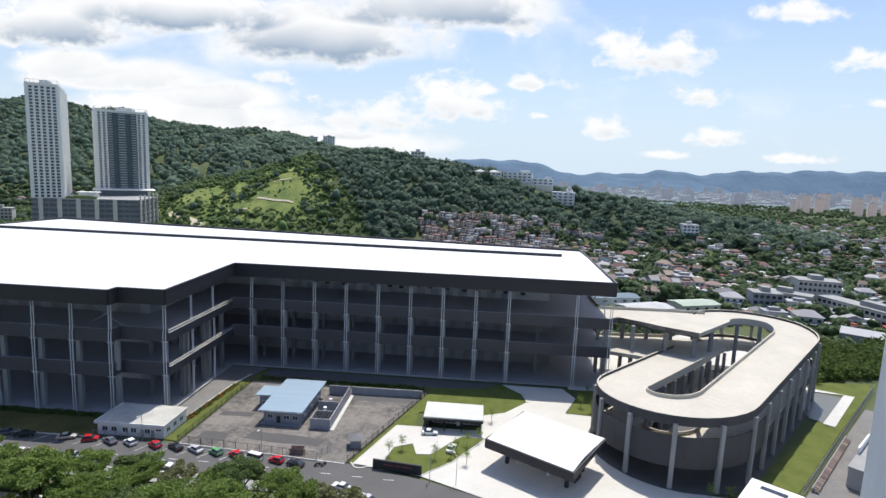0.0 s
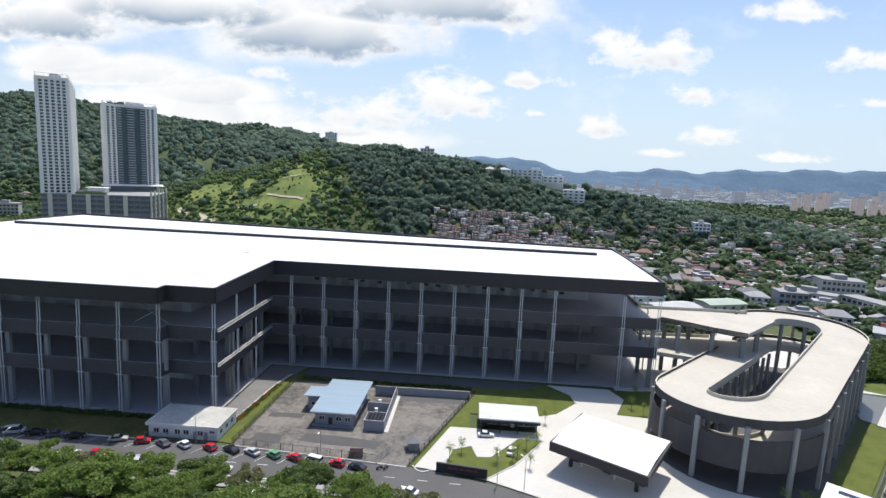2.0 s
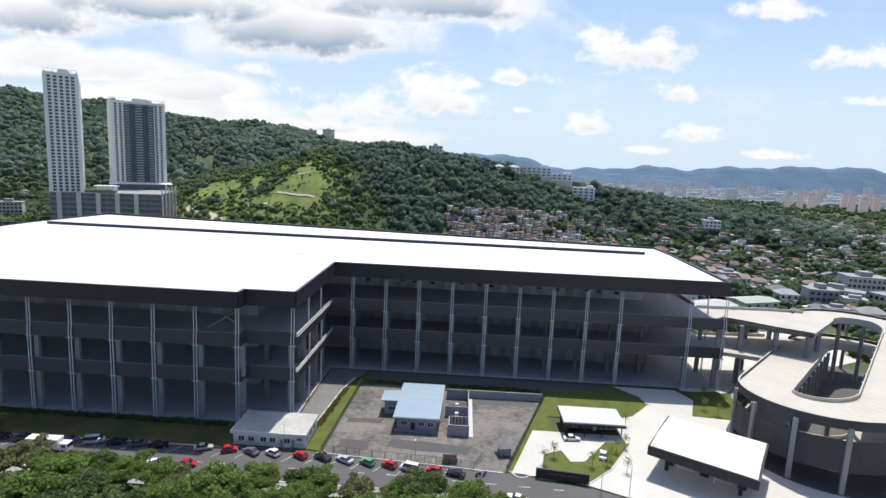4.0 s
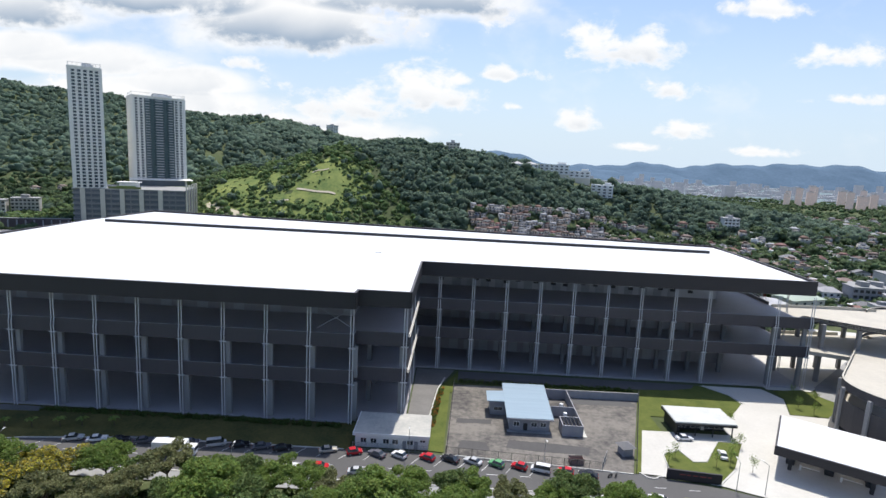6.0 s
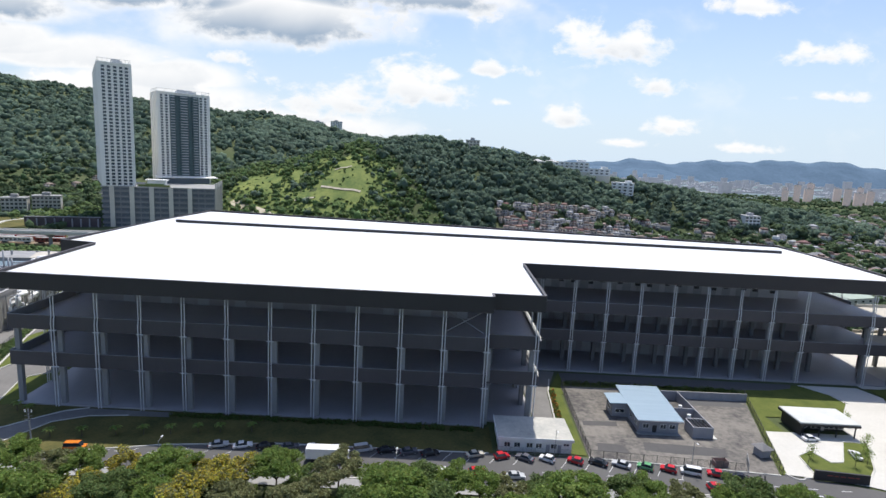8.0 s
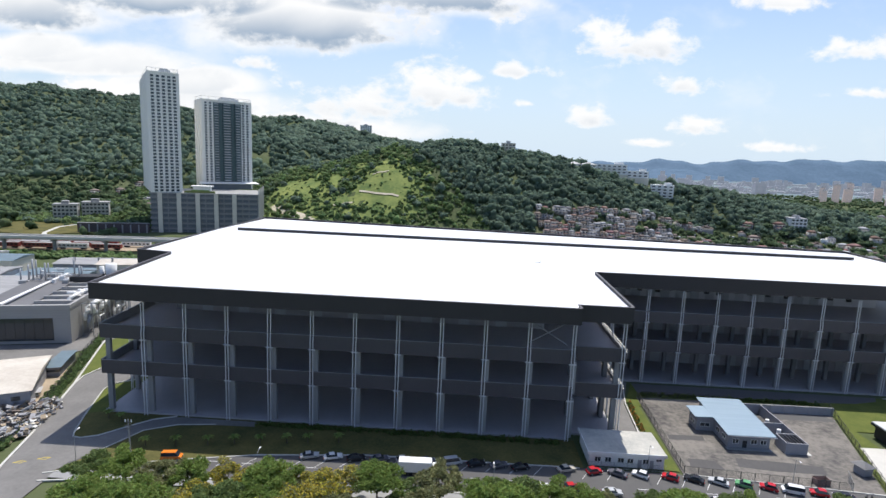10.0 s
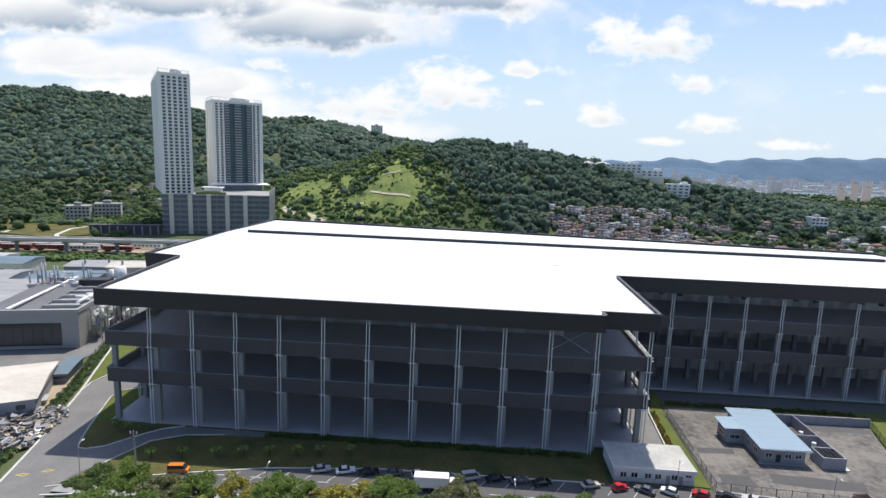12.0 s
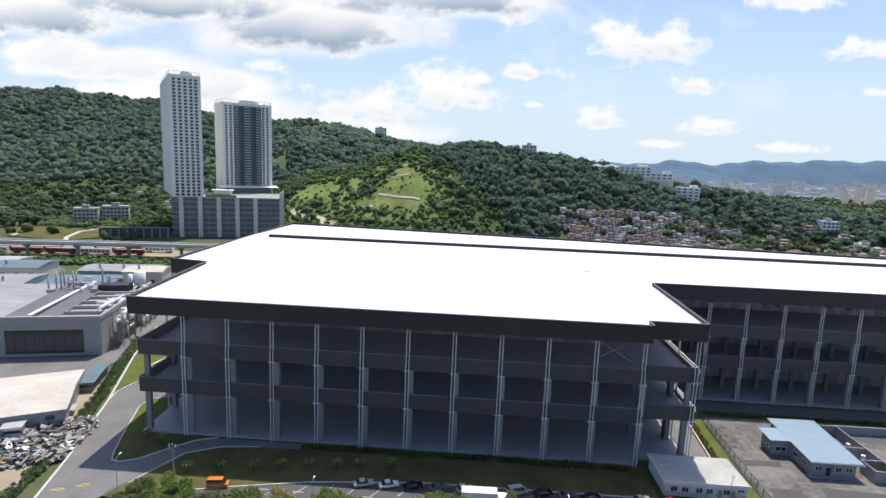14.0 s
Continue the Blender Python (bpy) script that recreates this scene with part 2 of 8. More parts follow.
MAT = dict(
    roof=mat("roof_sheet", (0.82, 0.83, 0.84), (0.74, 0.75, 0.77), rough=0.45, scale=0.05, fine=0.6, bump=0.05, streak=(3.0, 0.3, 1.0)),
    fascia=mat("charcoal_cladding", (0.032, 0.029, 0.034), (0.024, 0.022, 0.026), rough=0.55, scale=0.12, fine=2.0, bump=0.08, streak=(1.0, 1.0, 0.2)),
    spandrel=mat("dark_grey_spandrel", (0.066, 0.062, 0.071), (0.052, 0.048, 0.056), rough=0.6, scale=0.1, fine=1.5, bump=0.1, streak=(1, 1, 0.25)),
    deckfloor=mat("dark_power_floated_floor", (0.41, 0.392, 0.4), (0.33, 0.316, 0.325), rough=0.55, scale=0.06, fine=0.9, bump=0.05),
    soffit=mat("grey_soffit", (0.68, 0.65, 0.66), (0.6, 0.575, 0.585), rough=0.8, scale=0.2),
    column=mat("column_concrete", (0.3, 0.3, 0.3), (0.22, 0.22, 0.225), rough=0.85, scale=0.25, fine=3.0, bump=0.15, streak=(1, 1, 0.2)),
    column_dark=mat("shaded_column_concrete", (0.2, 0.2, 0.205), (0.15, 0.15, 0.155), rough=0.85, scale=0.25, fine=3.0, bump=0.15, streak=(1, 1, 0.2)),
    lane=mat("worn_grey_lane", (0.205, 0.198, 0.188), (0.135, 0.13, 0.124), rough=0.9, scale=0.12, fine=1.2, bump=0.15, depth=0.02, contrast=1.3),
    pipe=mat("galvanised_pipe", (0.68, 0.68, 0.69), (0.54, 0.54, 0.56), rough=0.5, metal=0.1, scale=0.4, fine=5, bump=0.03),
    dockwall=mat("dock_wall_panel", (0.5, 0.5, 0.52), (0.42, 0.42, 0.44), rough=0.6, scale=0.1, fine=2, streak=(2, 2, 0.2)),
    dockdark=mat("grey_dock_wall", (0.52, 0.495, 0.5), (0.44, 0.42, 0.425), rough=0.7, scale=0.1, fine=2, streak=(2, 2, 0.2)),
    dockshade=mat("shaded_dock_wall", (0.3, 0.285, 0.288), (0.24, 0.228, 0.23), rough=0.7, scale=0.1, fine=2, streak=(2, 2, 0.2)),
    dockdoor=mat("dock_door", (0.36, 0.36, 0.38), (0.3, 0.3, 0.32), rough=0.5, scale=0.5),
    concrete=mat("pale_concrete", (0.6, 0.58, 0.53), (0.47, 0.455, 0.415), rough=0.85, scale=0.07, fine=1.2, bump=0.1, depth=0.02),
    ramp=mat("ramp_concrete", (0.55, 0.51, 0.43), (0.41, 0.385, 0.33), rough=0.85, scale=0.09, fine=1.0, bump=0.12, depth=0.02),
    grey_conc=mat("weathered_concrete", (0.34, 0.34, 0.33), (0.24, 0.24, 0.24), rough=0.9, scale=0.2, fine=2.5, bump=0.2),
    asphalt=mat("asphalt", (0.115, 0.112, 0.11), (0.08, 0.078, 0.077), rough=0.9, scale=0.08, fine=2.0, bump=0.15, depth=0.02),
    lot=mat("worn_tarmac_lot", (0.205, 0.188, 0.165), (0.072, 0.068, 0.066), rough=0.95, scale=0.075, fine=0.6, bump=0.2, depth=0.03, contrast=1.9, mixing=0.42),
    lawn=mat("lawn_grass", (0.15, 0.165, 0.046), (0.066, 0.094, 0.026), rough=0.95, scale=0.2, fine=2.0, bump=0.4, depth=0.08, spec=0.1),
    # dry grass, browner and darker than the lawn to carry the warehouse's shade too
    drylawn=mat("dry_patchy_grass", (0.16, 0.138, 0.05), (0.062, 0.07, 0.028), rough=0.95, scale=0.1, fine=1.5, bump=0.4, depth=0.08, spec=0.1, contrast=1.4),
    dirt=mat("dry_earth", (0.42, 0.34, 0.25), (0.28, 0.23, 0.165), rough=0.95, scale=0.1, fine=1.0, bump=0.3, depth=0.1, spec=0.1),
    ground=mat("scrub_ground", (0.06, 0.088, 0.034), (0.12, 0.13, 0.07), rough=0.95, scale=0.02, fine=0.25, bump=0.5, depth=0.4, spec=0.1),
    hillgrass=mat("meadow_slope", (0.24, 0.27, 0.085), (0.095, 0.145, 0.05), rough=0.95, scale=0.045, fine=0.3, bump=0.5, depth=0.5, spec=0.1, contrast=1.6),
    # woodland green shifted towards blue, to carry the haze of distance
    forest=mat("hazed_forest_foliage", (0.2, 0.272, 0.19), (0.112, 0.165, 0.128), rough=0.9, scale=0.03, fine=0.9, bump=0.3, depth=0.5, per="island", spec=0.1, through=0.5, contrast=1.1),
    forest_near=mat("garden_tree_foliage", (0.15, 0.205, 0.1), (0.066, 0.105, 0.06), rough=0.9, scale=0.06, fine=0.9, bump=0.4, depth=0.6, per="island", spec=0.1, through=0.45, contrast=1.3),
    scrub=mat("light_scrub_foliage", (0.22, 0.3, 0.12), (0.12, 0.19, 0.085), rough=0.9, scale=0.05, fine=1.2, bump=0.4, depth=0.6, per="island", spec=0.1, through=0.5),
    leaf=mat("tree_leaves", (0.235, 0.325, 0.085), (0.15, 0.225, 0.06), rough=0.6, scale=0.3, fine=3.0, bump=0.2, per="island", spec=0.2, through=0.55),
    leaf_dark=mat("dark_tree_leaves", (0.18, 0.245, 0.085), (0.115, 0.17, 0.06), rough=0.65, scale=0.3, fine=3.0, bump=0.2, per="island", spec=0.2, through=0.45),
    leaf_olive=mat("olive_tree_leaves", (0.25, 0.26, 0.12), (0.165, 0.18, 0.085), rough=0.65, scale=0.3, fine=3.0, bump=0.2, per="island", spec=0.2, through=0.45),
    flower=mat("yellow_blossom", (0.5, 0.43, 0.05), (0.36, 0.33, 0.05), rough=0.8, scale=0.5, per="island", through=0.35),
    bark=mat("bark", (0.13, 0.1, 0.075), (0.08, 0.06, 0.045), rough=0.95, scale=1.0, fine=8, bump=0.5, streak=(3, 3, 0.5)),
    white=mat("white_paint", (0.8, 0.8, 0.79), (0.7, 0.7, 0.68), rough=0.6, scale=0.15, fine=3.0, bump=0.05, streak=(1, 1, 0.3)),
    cream=mat("cream_render", (0.68, 0.64, 0.55), (0.58, 0.54, 0.46), rough=0.8, scale=0.1, fine=2.0, bump=0.06),
    grey_paint=mat("grey_render", (0.34, 0.34, 0.36), (0.26, 0.26, 0.28), rough=0.75, scale=0.15, fine=2.0, bump=0.06, streak=(1, 1, 0.3)),
    dark=mat("charcoal_paint", (0.03, 0.03, 0.033), (0.02, 0.02, 0.024), rough=0.6, scale=0.3),
    black=mat("black_rubber", (0.02, 0.02, 0.02), (0.03, 0.03, 0.03), rough=0.8, scale=2.0),
    blue_roof=mat("pale_blue_sheet_roof", (0.28, 0.375, 0.45), (0.22, 0.3, 0.37), rough=0.5, scale=0.2, fine=3.0, bump=0.04, streak=(0.3, 4, 1)),
    window=glass("window_glass", (0.035, 0.045, 0.055)),
    tower_glass=glass("tower_glass", (0.03, 0.05, 0.07), 0.15),
    tower_wall=mat("tower_wall", (0.87, 0.86, 0.81), (0.77, 0.76, 0.72), rough=0.75, scale=0.02, fine=0.4, bump=0.02, streak=(1, 1, 0.2)),
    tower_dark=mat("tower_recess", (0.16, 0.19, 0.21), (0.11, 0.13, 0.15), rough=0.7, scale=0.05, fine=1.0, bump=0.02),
    podium=mat("podium_grey", (0.3, 0.3, 0.3), (0.22, 0.22, 0.23), rough=0.8, scale=0.05, fine=1.0),
    tile_red=mat("red_tile_roof", (0.24, 0.13, 0.105), (0.15, 0.09, 0.078), rough=0.85, scale=0.15, fine=3.0, bump=0.2, per="object"),
    tile_brown=mat("brown_tile_roof", (0.22, 0.165, 0.135), (0.15, 0.115, 0.1), rough=0.85, scale=0.15, fine=3.0, bump=0.2, per="object"),
    tile_grey=mat("grey_sheet_roof", (0.29, 0.29, 0.3), (0.2, 0.2, 0.21), rough=0.7, scale=0.15, fine=3.0, bump=0.2, per="object"),
    house_wall=mat("house_render", (0.7, 0.68, 0.64), (0.52, 0.5, 0.46), rough=0.8, scale=0.1, fine=1.5, bump=0.05, per="object"),
    steel=mat("galvanised_steel", (0.4, 0.41, 0.42), (0.3, 0.31, 0.32), rough=0.5, metal=0.5, scale=0.5, fine=5),
    line=mat("road_paint", (0.72, 0.72, 0.7), (0.5, 0.5, 0.49), rough=0.8, scale=0.6, fine=6),
    yellow=mat("yellow_road_paint", (0.65, 0.5, 0.08), (0.5, 0.4, 0.07), rough=0.8, scale=0.6, fine=6),
    water=mat("murky_water", (0.16, 0.16, 0.14), (0.12, 0.125, 0.115), rough=0.35, scale=0.1, fine=1.0, bump=0.03),
    # distance haze is put into these three colours and their glow
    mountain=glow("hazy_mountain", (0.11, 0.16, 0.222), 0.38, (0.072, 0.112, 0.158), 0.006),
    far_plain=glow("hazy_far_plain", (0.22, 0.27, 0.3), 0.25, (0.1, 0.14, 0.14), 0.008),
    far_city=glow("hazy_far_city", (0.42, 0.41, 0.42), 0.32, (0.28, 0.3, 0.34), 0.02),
)


# ---- mesh helpers ----
def thing(name, at, label, category, group="", rz=0.0, kind=""):
    ob = new(name)
    ob.empty_display_size = 0.5
    ob.matrix_basis = pose(*at, 0, 0, rz)
    return tagged(ob, label, category, group, kind)


def finish(name, bm, material, smooth=False):
    me = bpy.data.meshes.new(name)
    bm.normal_update()
    bm.to_mesh(me)
    bm.free()
    for one in (material if isinstance(material, (list, tuple)) else [material]):
        me.materials.append(one)
    if smooth:
        me.shade_smooth()
    return me


def part(name, bm, material, parent, label="", smooth=False, at=(0, 0, 0), rz=0.0, kind=""):
    ob = new(name, finish(name, bm, material, smooth))
    ob.parent = parent
    ob.matrix_basis = pose(*at, 0, 0, rz)
    return tagged(ob, label, kind=kind)


def piece(name, mesh, parent, at=(0, 0, 0), rz=0.0, label="", kind=""):
    ob = new(name, mesh)
    ob.parent = parent
    ob.matrix_basis = pose(*at, 0, 0, rz)
    return tagged(ob, label, kind=kind)


def solo(name, bm, material, label, category, kind="", at=(0, 0, 0), rz=0.0, group="", smooth=False):
    ob = new(name, finish(name, bm, material, smooth))
    ob.matrix_basis = pose(*at, 0, 0, rz)
    return tagged(ob, label, category, group, kind)


def box(bm, x0, y0, z0, x1, y1, z1, bevel=0.0, m=0):
    vs = [bm.verts.new(p) for p in ((x0, y0, z0), (x1, y0, z0), (x1, y1, z0), (x0, y1, z0), (x0, y0, z1), (x1, y0, z1), (x1, y1, z1), (x0, y1, z1))]
    fs = [bm.faces.new([vs[i] for i in f]) for f in ((3, 2, 1, 0), (4, 5, 6, 7), (0, 1, 5, 4), (1, 2, 6, 5), (2, 3, 7, 6), (3, 0, 4, 7))]
    for f in fs:
        f.material_index = m
    if bevel:
        es = {e for f in fs for e in f.edges}
        r = bmesh.ops.bevel(bm, geom=list(es), offset=bevel, segments=1, affect="EDGES")
        for f in r["faces"]:
            f.material_index = m
    return bm


def boxes(*rows, bevel=0.0):
    bm = bmesh.new()
    for r in rows:
        box(bm, *r, bevel=bevel)
    return bm


def tube(bm, a, b, r0, r1=None, n=8, caps=True):
    a, b = Vector(a), Vector(b)
    r1 = r0 if r1 is None else r1
    q = (b - a).to_track_quat("Z", "Y")
    rings = []
    for p, r in ((a, r0), (b, r1)):
        rings.append([bm.verts.new(p + q @ Vector((r * math.cos(2 * math.pi * i / n), r * math.sin(2 * math.pi * i / n), 0))) for i in range(n)])
    for i in range(n):
        bm.faces.new((rings[0][i], rings[0][(i + 1) % n], rings[1][(i + 1) % n], rings[1][i]))
    if caps:
        bm.faces.new(rings[0][::-1]), bm.faces.new(rings[1])
    return bm


def prism(bm, pts, z0, z1, m=0):
    """A slab over a plan outline, anticlockwise; z0 and z1 may be lists."""
    n = len(pts)
    lo = z0 if isinstance(z0, (list, tuple)) else [z0] * n
    hi = z1 if isinstance(z1, (list, tuple)) else [z1] * n
    b = [bm.verts.new((x, y, z)) for (x, y), z in zip(pts, lo)]
    t = [bm.verts.new((x, y, z)) for (x, y), z in zip(pts, hi)]
    bm.faces.new(b[::-1]).material_index = m
    bm.faces.new(t).material_index = m
    for i in range(n):
        bm.faces.new((b[i], b[(i + 1) % n], t[(i + 1) % n], t[i])).material_index = m
    return bm


def sheet(name, pts, z, material, label, category, thick=0.05):
    """A flat piece of the setting over a plan outline."""
    return solo(name, prism(bmesh.new(), pts, z - thick, z), material, label, category, "structure")


def np_mesh(name, verts, faces, materials, index=None, smooth=False):
    me = bpy.data.meshes.new(name)
    verts, faces = np.asarray(verts, np.float32), np.asarray(faces, np.int32)
    k = faces.shape[1]
    me.vertices.add(len(verts)), me.loops.add(faces.size), me.polygons.add(len(faces))
    me.vertices.foreach_set("co", verts.ravel())
    me.loops.foreach_set("vertex_index", faces.ravel())
    me.polygons.foreach_set("loop_start", np.arange(0, faces.size, k, dtype=np.int32))
    for one in (materials if isinstance(materials, (list, tuple)) else [materials]):
        me.materials.append(one)
    if index is not None:
        me.polygons.foreach_set("material_index", np.asarray(index, np.int32))
    me.update(calc_edges=True)
    if smooth:
        me.shade_smooth()
    return me


def stadium(c1, c2, r, steps=18):
    """Points round a stadium, clockwise seen from above, from the far end of its left straight, with the way gone."""
    c1, c2 = Vector(c1), Vector(c2)
    a = (c2 - c1).normalized()
    left = Vector((-a.y, a.x))
    pts = []
    for i in range(steps + 1):  # far bend
        th = math.pi * i / steps
        pts.append(c2 + r * (left * math.cos(th) + a * math.sin(th)))
    for i in range(1, 12):
        pts.append((c2 - left * r).lerp(c1 - left * r, i / 12))
    for i in range(steps + 1):  # near bend
        th = math.pi * i / steps
        pts.append(c1 + r * (-left * math.cos(th) - a * math.sin(th)))
    for i in range(1, 13):
        pts.append((c1 + left * r).lerp(c2 + left * r, i / 12))
    return pts

# ---- terrain and ground ----
RIDGES = [  # crest points (x, y, z, half width) of each hill
    [(-330, 1150, 95, 330), (-158, 1140, 99, 330), (-40, 1090, 76, 330)],
    [(-190, 520, 16, 185), (-120, 525, 36, 185), (-60, 535, 60, 185), (9, 542, 82, 185), (64, 555, 90, 185), (123, 535, 82, 188), (190, 532, 73, 178), (225, 532, 56, 162), (262, 532, 57, 125), (300, 528, 52, 105), (340, 525, 49, 100), (390, 522, 40, 110), (440, 530, 33, 130), (500, 545, 24, 150), (600, 590, 9, 180)],
    [(-2300, 1250, 150, 660), (-1500, 1330, 195, 660), (-1324, 1400, 207, 660), (-1185, 1400, 221, 660), (-902, 1300, 200, 660), (-621, 1200, 156, 660), (-470, 1130, 144, 660), (-374, 1100, 139, 660), (-296, 1100, 122, 660), (-245, 1100, 105, 660), (-193, 1110, 96, 660), (-100, 1120, 68, 700), (60, 1100, 28, 600)],
]


def height(x, y):
    """Height of the land at x, y (arrays)."""
    h = np.zeros_like(x)
    for crest in RIDGES:
        best = np.zeros_like(x)
        for (x0, y0, z0, w0), (x1, y1, z1, w1) in zip(crest, crest[1:]):
            dx, dy = x1 - x0, y1 - y0
            s = np.clip(((x - x0) * dx + (y - y0) * dy) / (dx * dx + dy * dy), 0, 1)
            d2 = (x - x0 - s * dx) ** 2 + (y - y0 - s * dy) ** 2
            best = np.maximum(best, (z0 + s * (z1 - z0)) * np.clip(1 - d2 / (w0 + s * (w1 - w0)) ** 2, 0, 1) ** 1.5)
        h = np.maximum(h, best)
    far = np.clip((np.hypot(x - 100, y - 100) - 420) / 300, 0, 1)
    wave = np.sin(x * 0.021 + 1.3) * np.cos(y * 0.017) + 0.6 * np.sin(x * 0.047 + y * 0.039) + 0.4 * np.cos(x * 0.083 - y * 0.071)
    return h + far * (wave * (0.8 + 0.03 * h)) - 0.25


def build_ground():
    xs = np.unique(np.concatenate([np.linspace(-4900, -1500, 24), np.linspace(-1500, 800, 170), np.linspace(800, 4900, 40)]))
    ys = np.unique(np.concatenate([np.linspace(-900, -100, 10), np.linspace(-100, 1600, 130), np.linspace(1600, 4900, 24)]))
    X, Y = np.meshgrid(xs, ys)
    V = np.stack([X, Y, height(X, Y)], -1).reshape(-1, 3)
    nx, ny = len(xs), len(ys)
    i = (np.arange(ny - 1)[:, None] * nx + np.arange(nx - 1)[None, :]).ravel()
    F = np.stack([i, i + 1, i + nx + 1, i + nx], 1)
    me = np_mesh("ground", V, F, MAT["ground"], smooth=True)
    tagged(new("ground", me), "green and earthy land with wooded hills behind", "ground", kind="structure")


build_ground()
CONC, LAWN = MAT["concrete"], MAT["lawn"]
sheet("road", [(-8, -30), (20, -26.5), (60, -25.5), (130, -25), (172, -25), (196, -33), (230, -60), (260, -95), (272, -88), (240, -48), (214, -26), (198, -20), (181, -15.8), (134, -12.6), (20, -12.2), (-8, -13.5)], 0.0, MAT["asphalt"], "grey asphalt street with parking bays", "road")
sheet("road", [(-14.5, -60), (-3, -60), (-3.8, -26.6), (-3.8, -24.0), (-10.4, -13.4), (-14.8, -3.4), (-20.7, 12.8), (-20.4, 17), (-15, 21.5), (-15, 36), (-26, 32), (-30.8, 27.4), (-32.0, 20.8), (-30.8, 15.2), (-20.4, -13.6), (-15.8, -28.1)], 0.02, MAT["lane"], "asphalt service road beside the warehouse", "road")
sheet("road", [(-10.4, -13.4), (-3.8, -24.0), (0.8, -15.9), (4.1, -8.5), (10.8, -4.7), (20, -3.4), (30, -3.0), (30, -0.6), (8.3, -0.6), (3.4, -2.9), (-0.2, -6.5), (-5.0, -12.2), (-8.4, -13.8)], 0.03, MAT["lane"], "narrow asphalt path to the warehouse", "road")
sheet("lawn", [(-8, -13.4), (20, -12.1), (112, -12.4), (112, 0.2), (-11.7, 0.2), (-15.4, -1.4), (-11.6, -11.2), (-10.4, -13.2)], -0.02, MAT["drylawn"], "dry patchy lawn beside the warehouse, darkened for its shade", "lawn")
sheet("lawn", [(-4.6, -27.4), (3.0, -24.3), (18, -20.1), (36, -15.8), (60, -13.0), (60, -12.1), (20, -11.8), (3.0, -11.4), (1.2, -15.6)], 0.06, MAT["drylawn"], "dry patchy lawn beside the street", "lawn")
sheet("lawn", [(-31.1, 16), (-20.1, 12), (-15.6, -1.4), (-13.3, -0.4), (-11.4, 0.3), (-11.4, 150), (-66, 150), (-44.8, 48.3)], -0.03, LAWN, "green lawn strip beside the service road", "lawn")
sheet("pavement", [(135, -12.4), (178.5, -15.8), (193.8, 28.6), (192, 30.6), (136.8, 29.4)], 0.02, MAT["lot"], "worn stained tarmac yard", "yard")
sheet("pavement", [(124.5, -1), (129.5, -1), (131.5, 24), (137, 41), (124.5, 41)], 0.015, MAT["lane"], "grey concrete lane beside the warehouse", "pavement")
sheet("lawn", [(131, -11), (134.6, -11.4), (135.7, 23.4), (190, 24.8), (192, 21.8), (181, -10), (179, -15.5), (180.5, -15.3), (187.7, 5.9), (193, 6), (193, 15), (211, 15.5), (218, 18.5), (225, 27), (224, 33), (219, 39.6), (138, 40), (131.8, 24)], -0.02, LAWN, "green lawn with dark hedge strip", "lawn")
sheet("pavement", [(180.4, -15.4), (186, -16), (197.4, -18.6), (214, -26), (240, -48), (262, -40), (270, -18), (262, -17), (246, 12), (247, 20), (236, 21), (241, 32.5), (238, 40), (218, 40), (224, 33), (225, 27), (218, 18.5), (211, 15.5), (211, 6), (193, 6), (187.7, 5.9)], 0.0, CONC, "pale concrete forecourt and driveway", "pavement")
sheet("lawn", [(187, -15.5), (197, -18), (204, -11), (212, 1.5), (206, 1.8), (198.5, -8.8), (195, -9.2), (193.5, -4), (189, -6.5)], 0.045, LAWN, "kerbed lawn round the sign wall", "lawn")
sheet("lawn", [(236.5, 21.2), (247, 20.5), (258, 30), (252, 41), (241.3, 39), (241.4, 32.5)], 0.035, LAWN, "lawn bed beside the driveway", "lawn")
sheet("pavement", [(240, 40), (254, 40), (262, 46), (330, 84), (360, 110), (255, 125), (240, 125)], -0.03, CONC, "concrete yard behind the ramp", "pavement")
# dark sheet over the lawn, in place of the wing's shadow
sheet("road", [(138.2, 32.8), (193, 33.4), (206, 34.5), (214, 37), (216, 40), (138.4, 40.4)], 0.02, MAT["asphalt"], "dark sheet for the recessed wing's shade on the lawn", "road")
# asphalt tone under the ramp stands in for its shade
sheet("pavement", [(p.x, p.y) for p in stadium((260.6, 3.8), (302.8, 54.0), 20.8)][::-1], 0.012, MAT["asphalt"], "floor beneath the ramp, darkened for the shade there", "pavement")
sheet("pavement", [(247, 20), (262, 21), (292, 56), (292, 76), (258, 44)], -0.012, MAT["grey_conc"], "concrete floor beside the ramp", "pavement")
sheet("lawn", [(268, -22), (283.7, -13.8), (317.3, 24.1), (346, 56), (352, 64), (330, 62), (318, 34), (275, -12)], 0.01, LAWN, "grass strip between ramp and fence", "lawn")

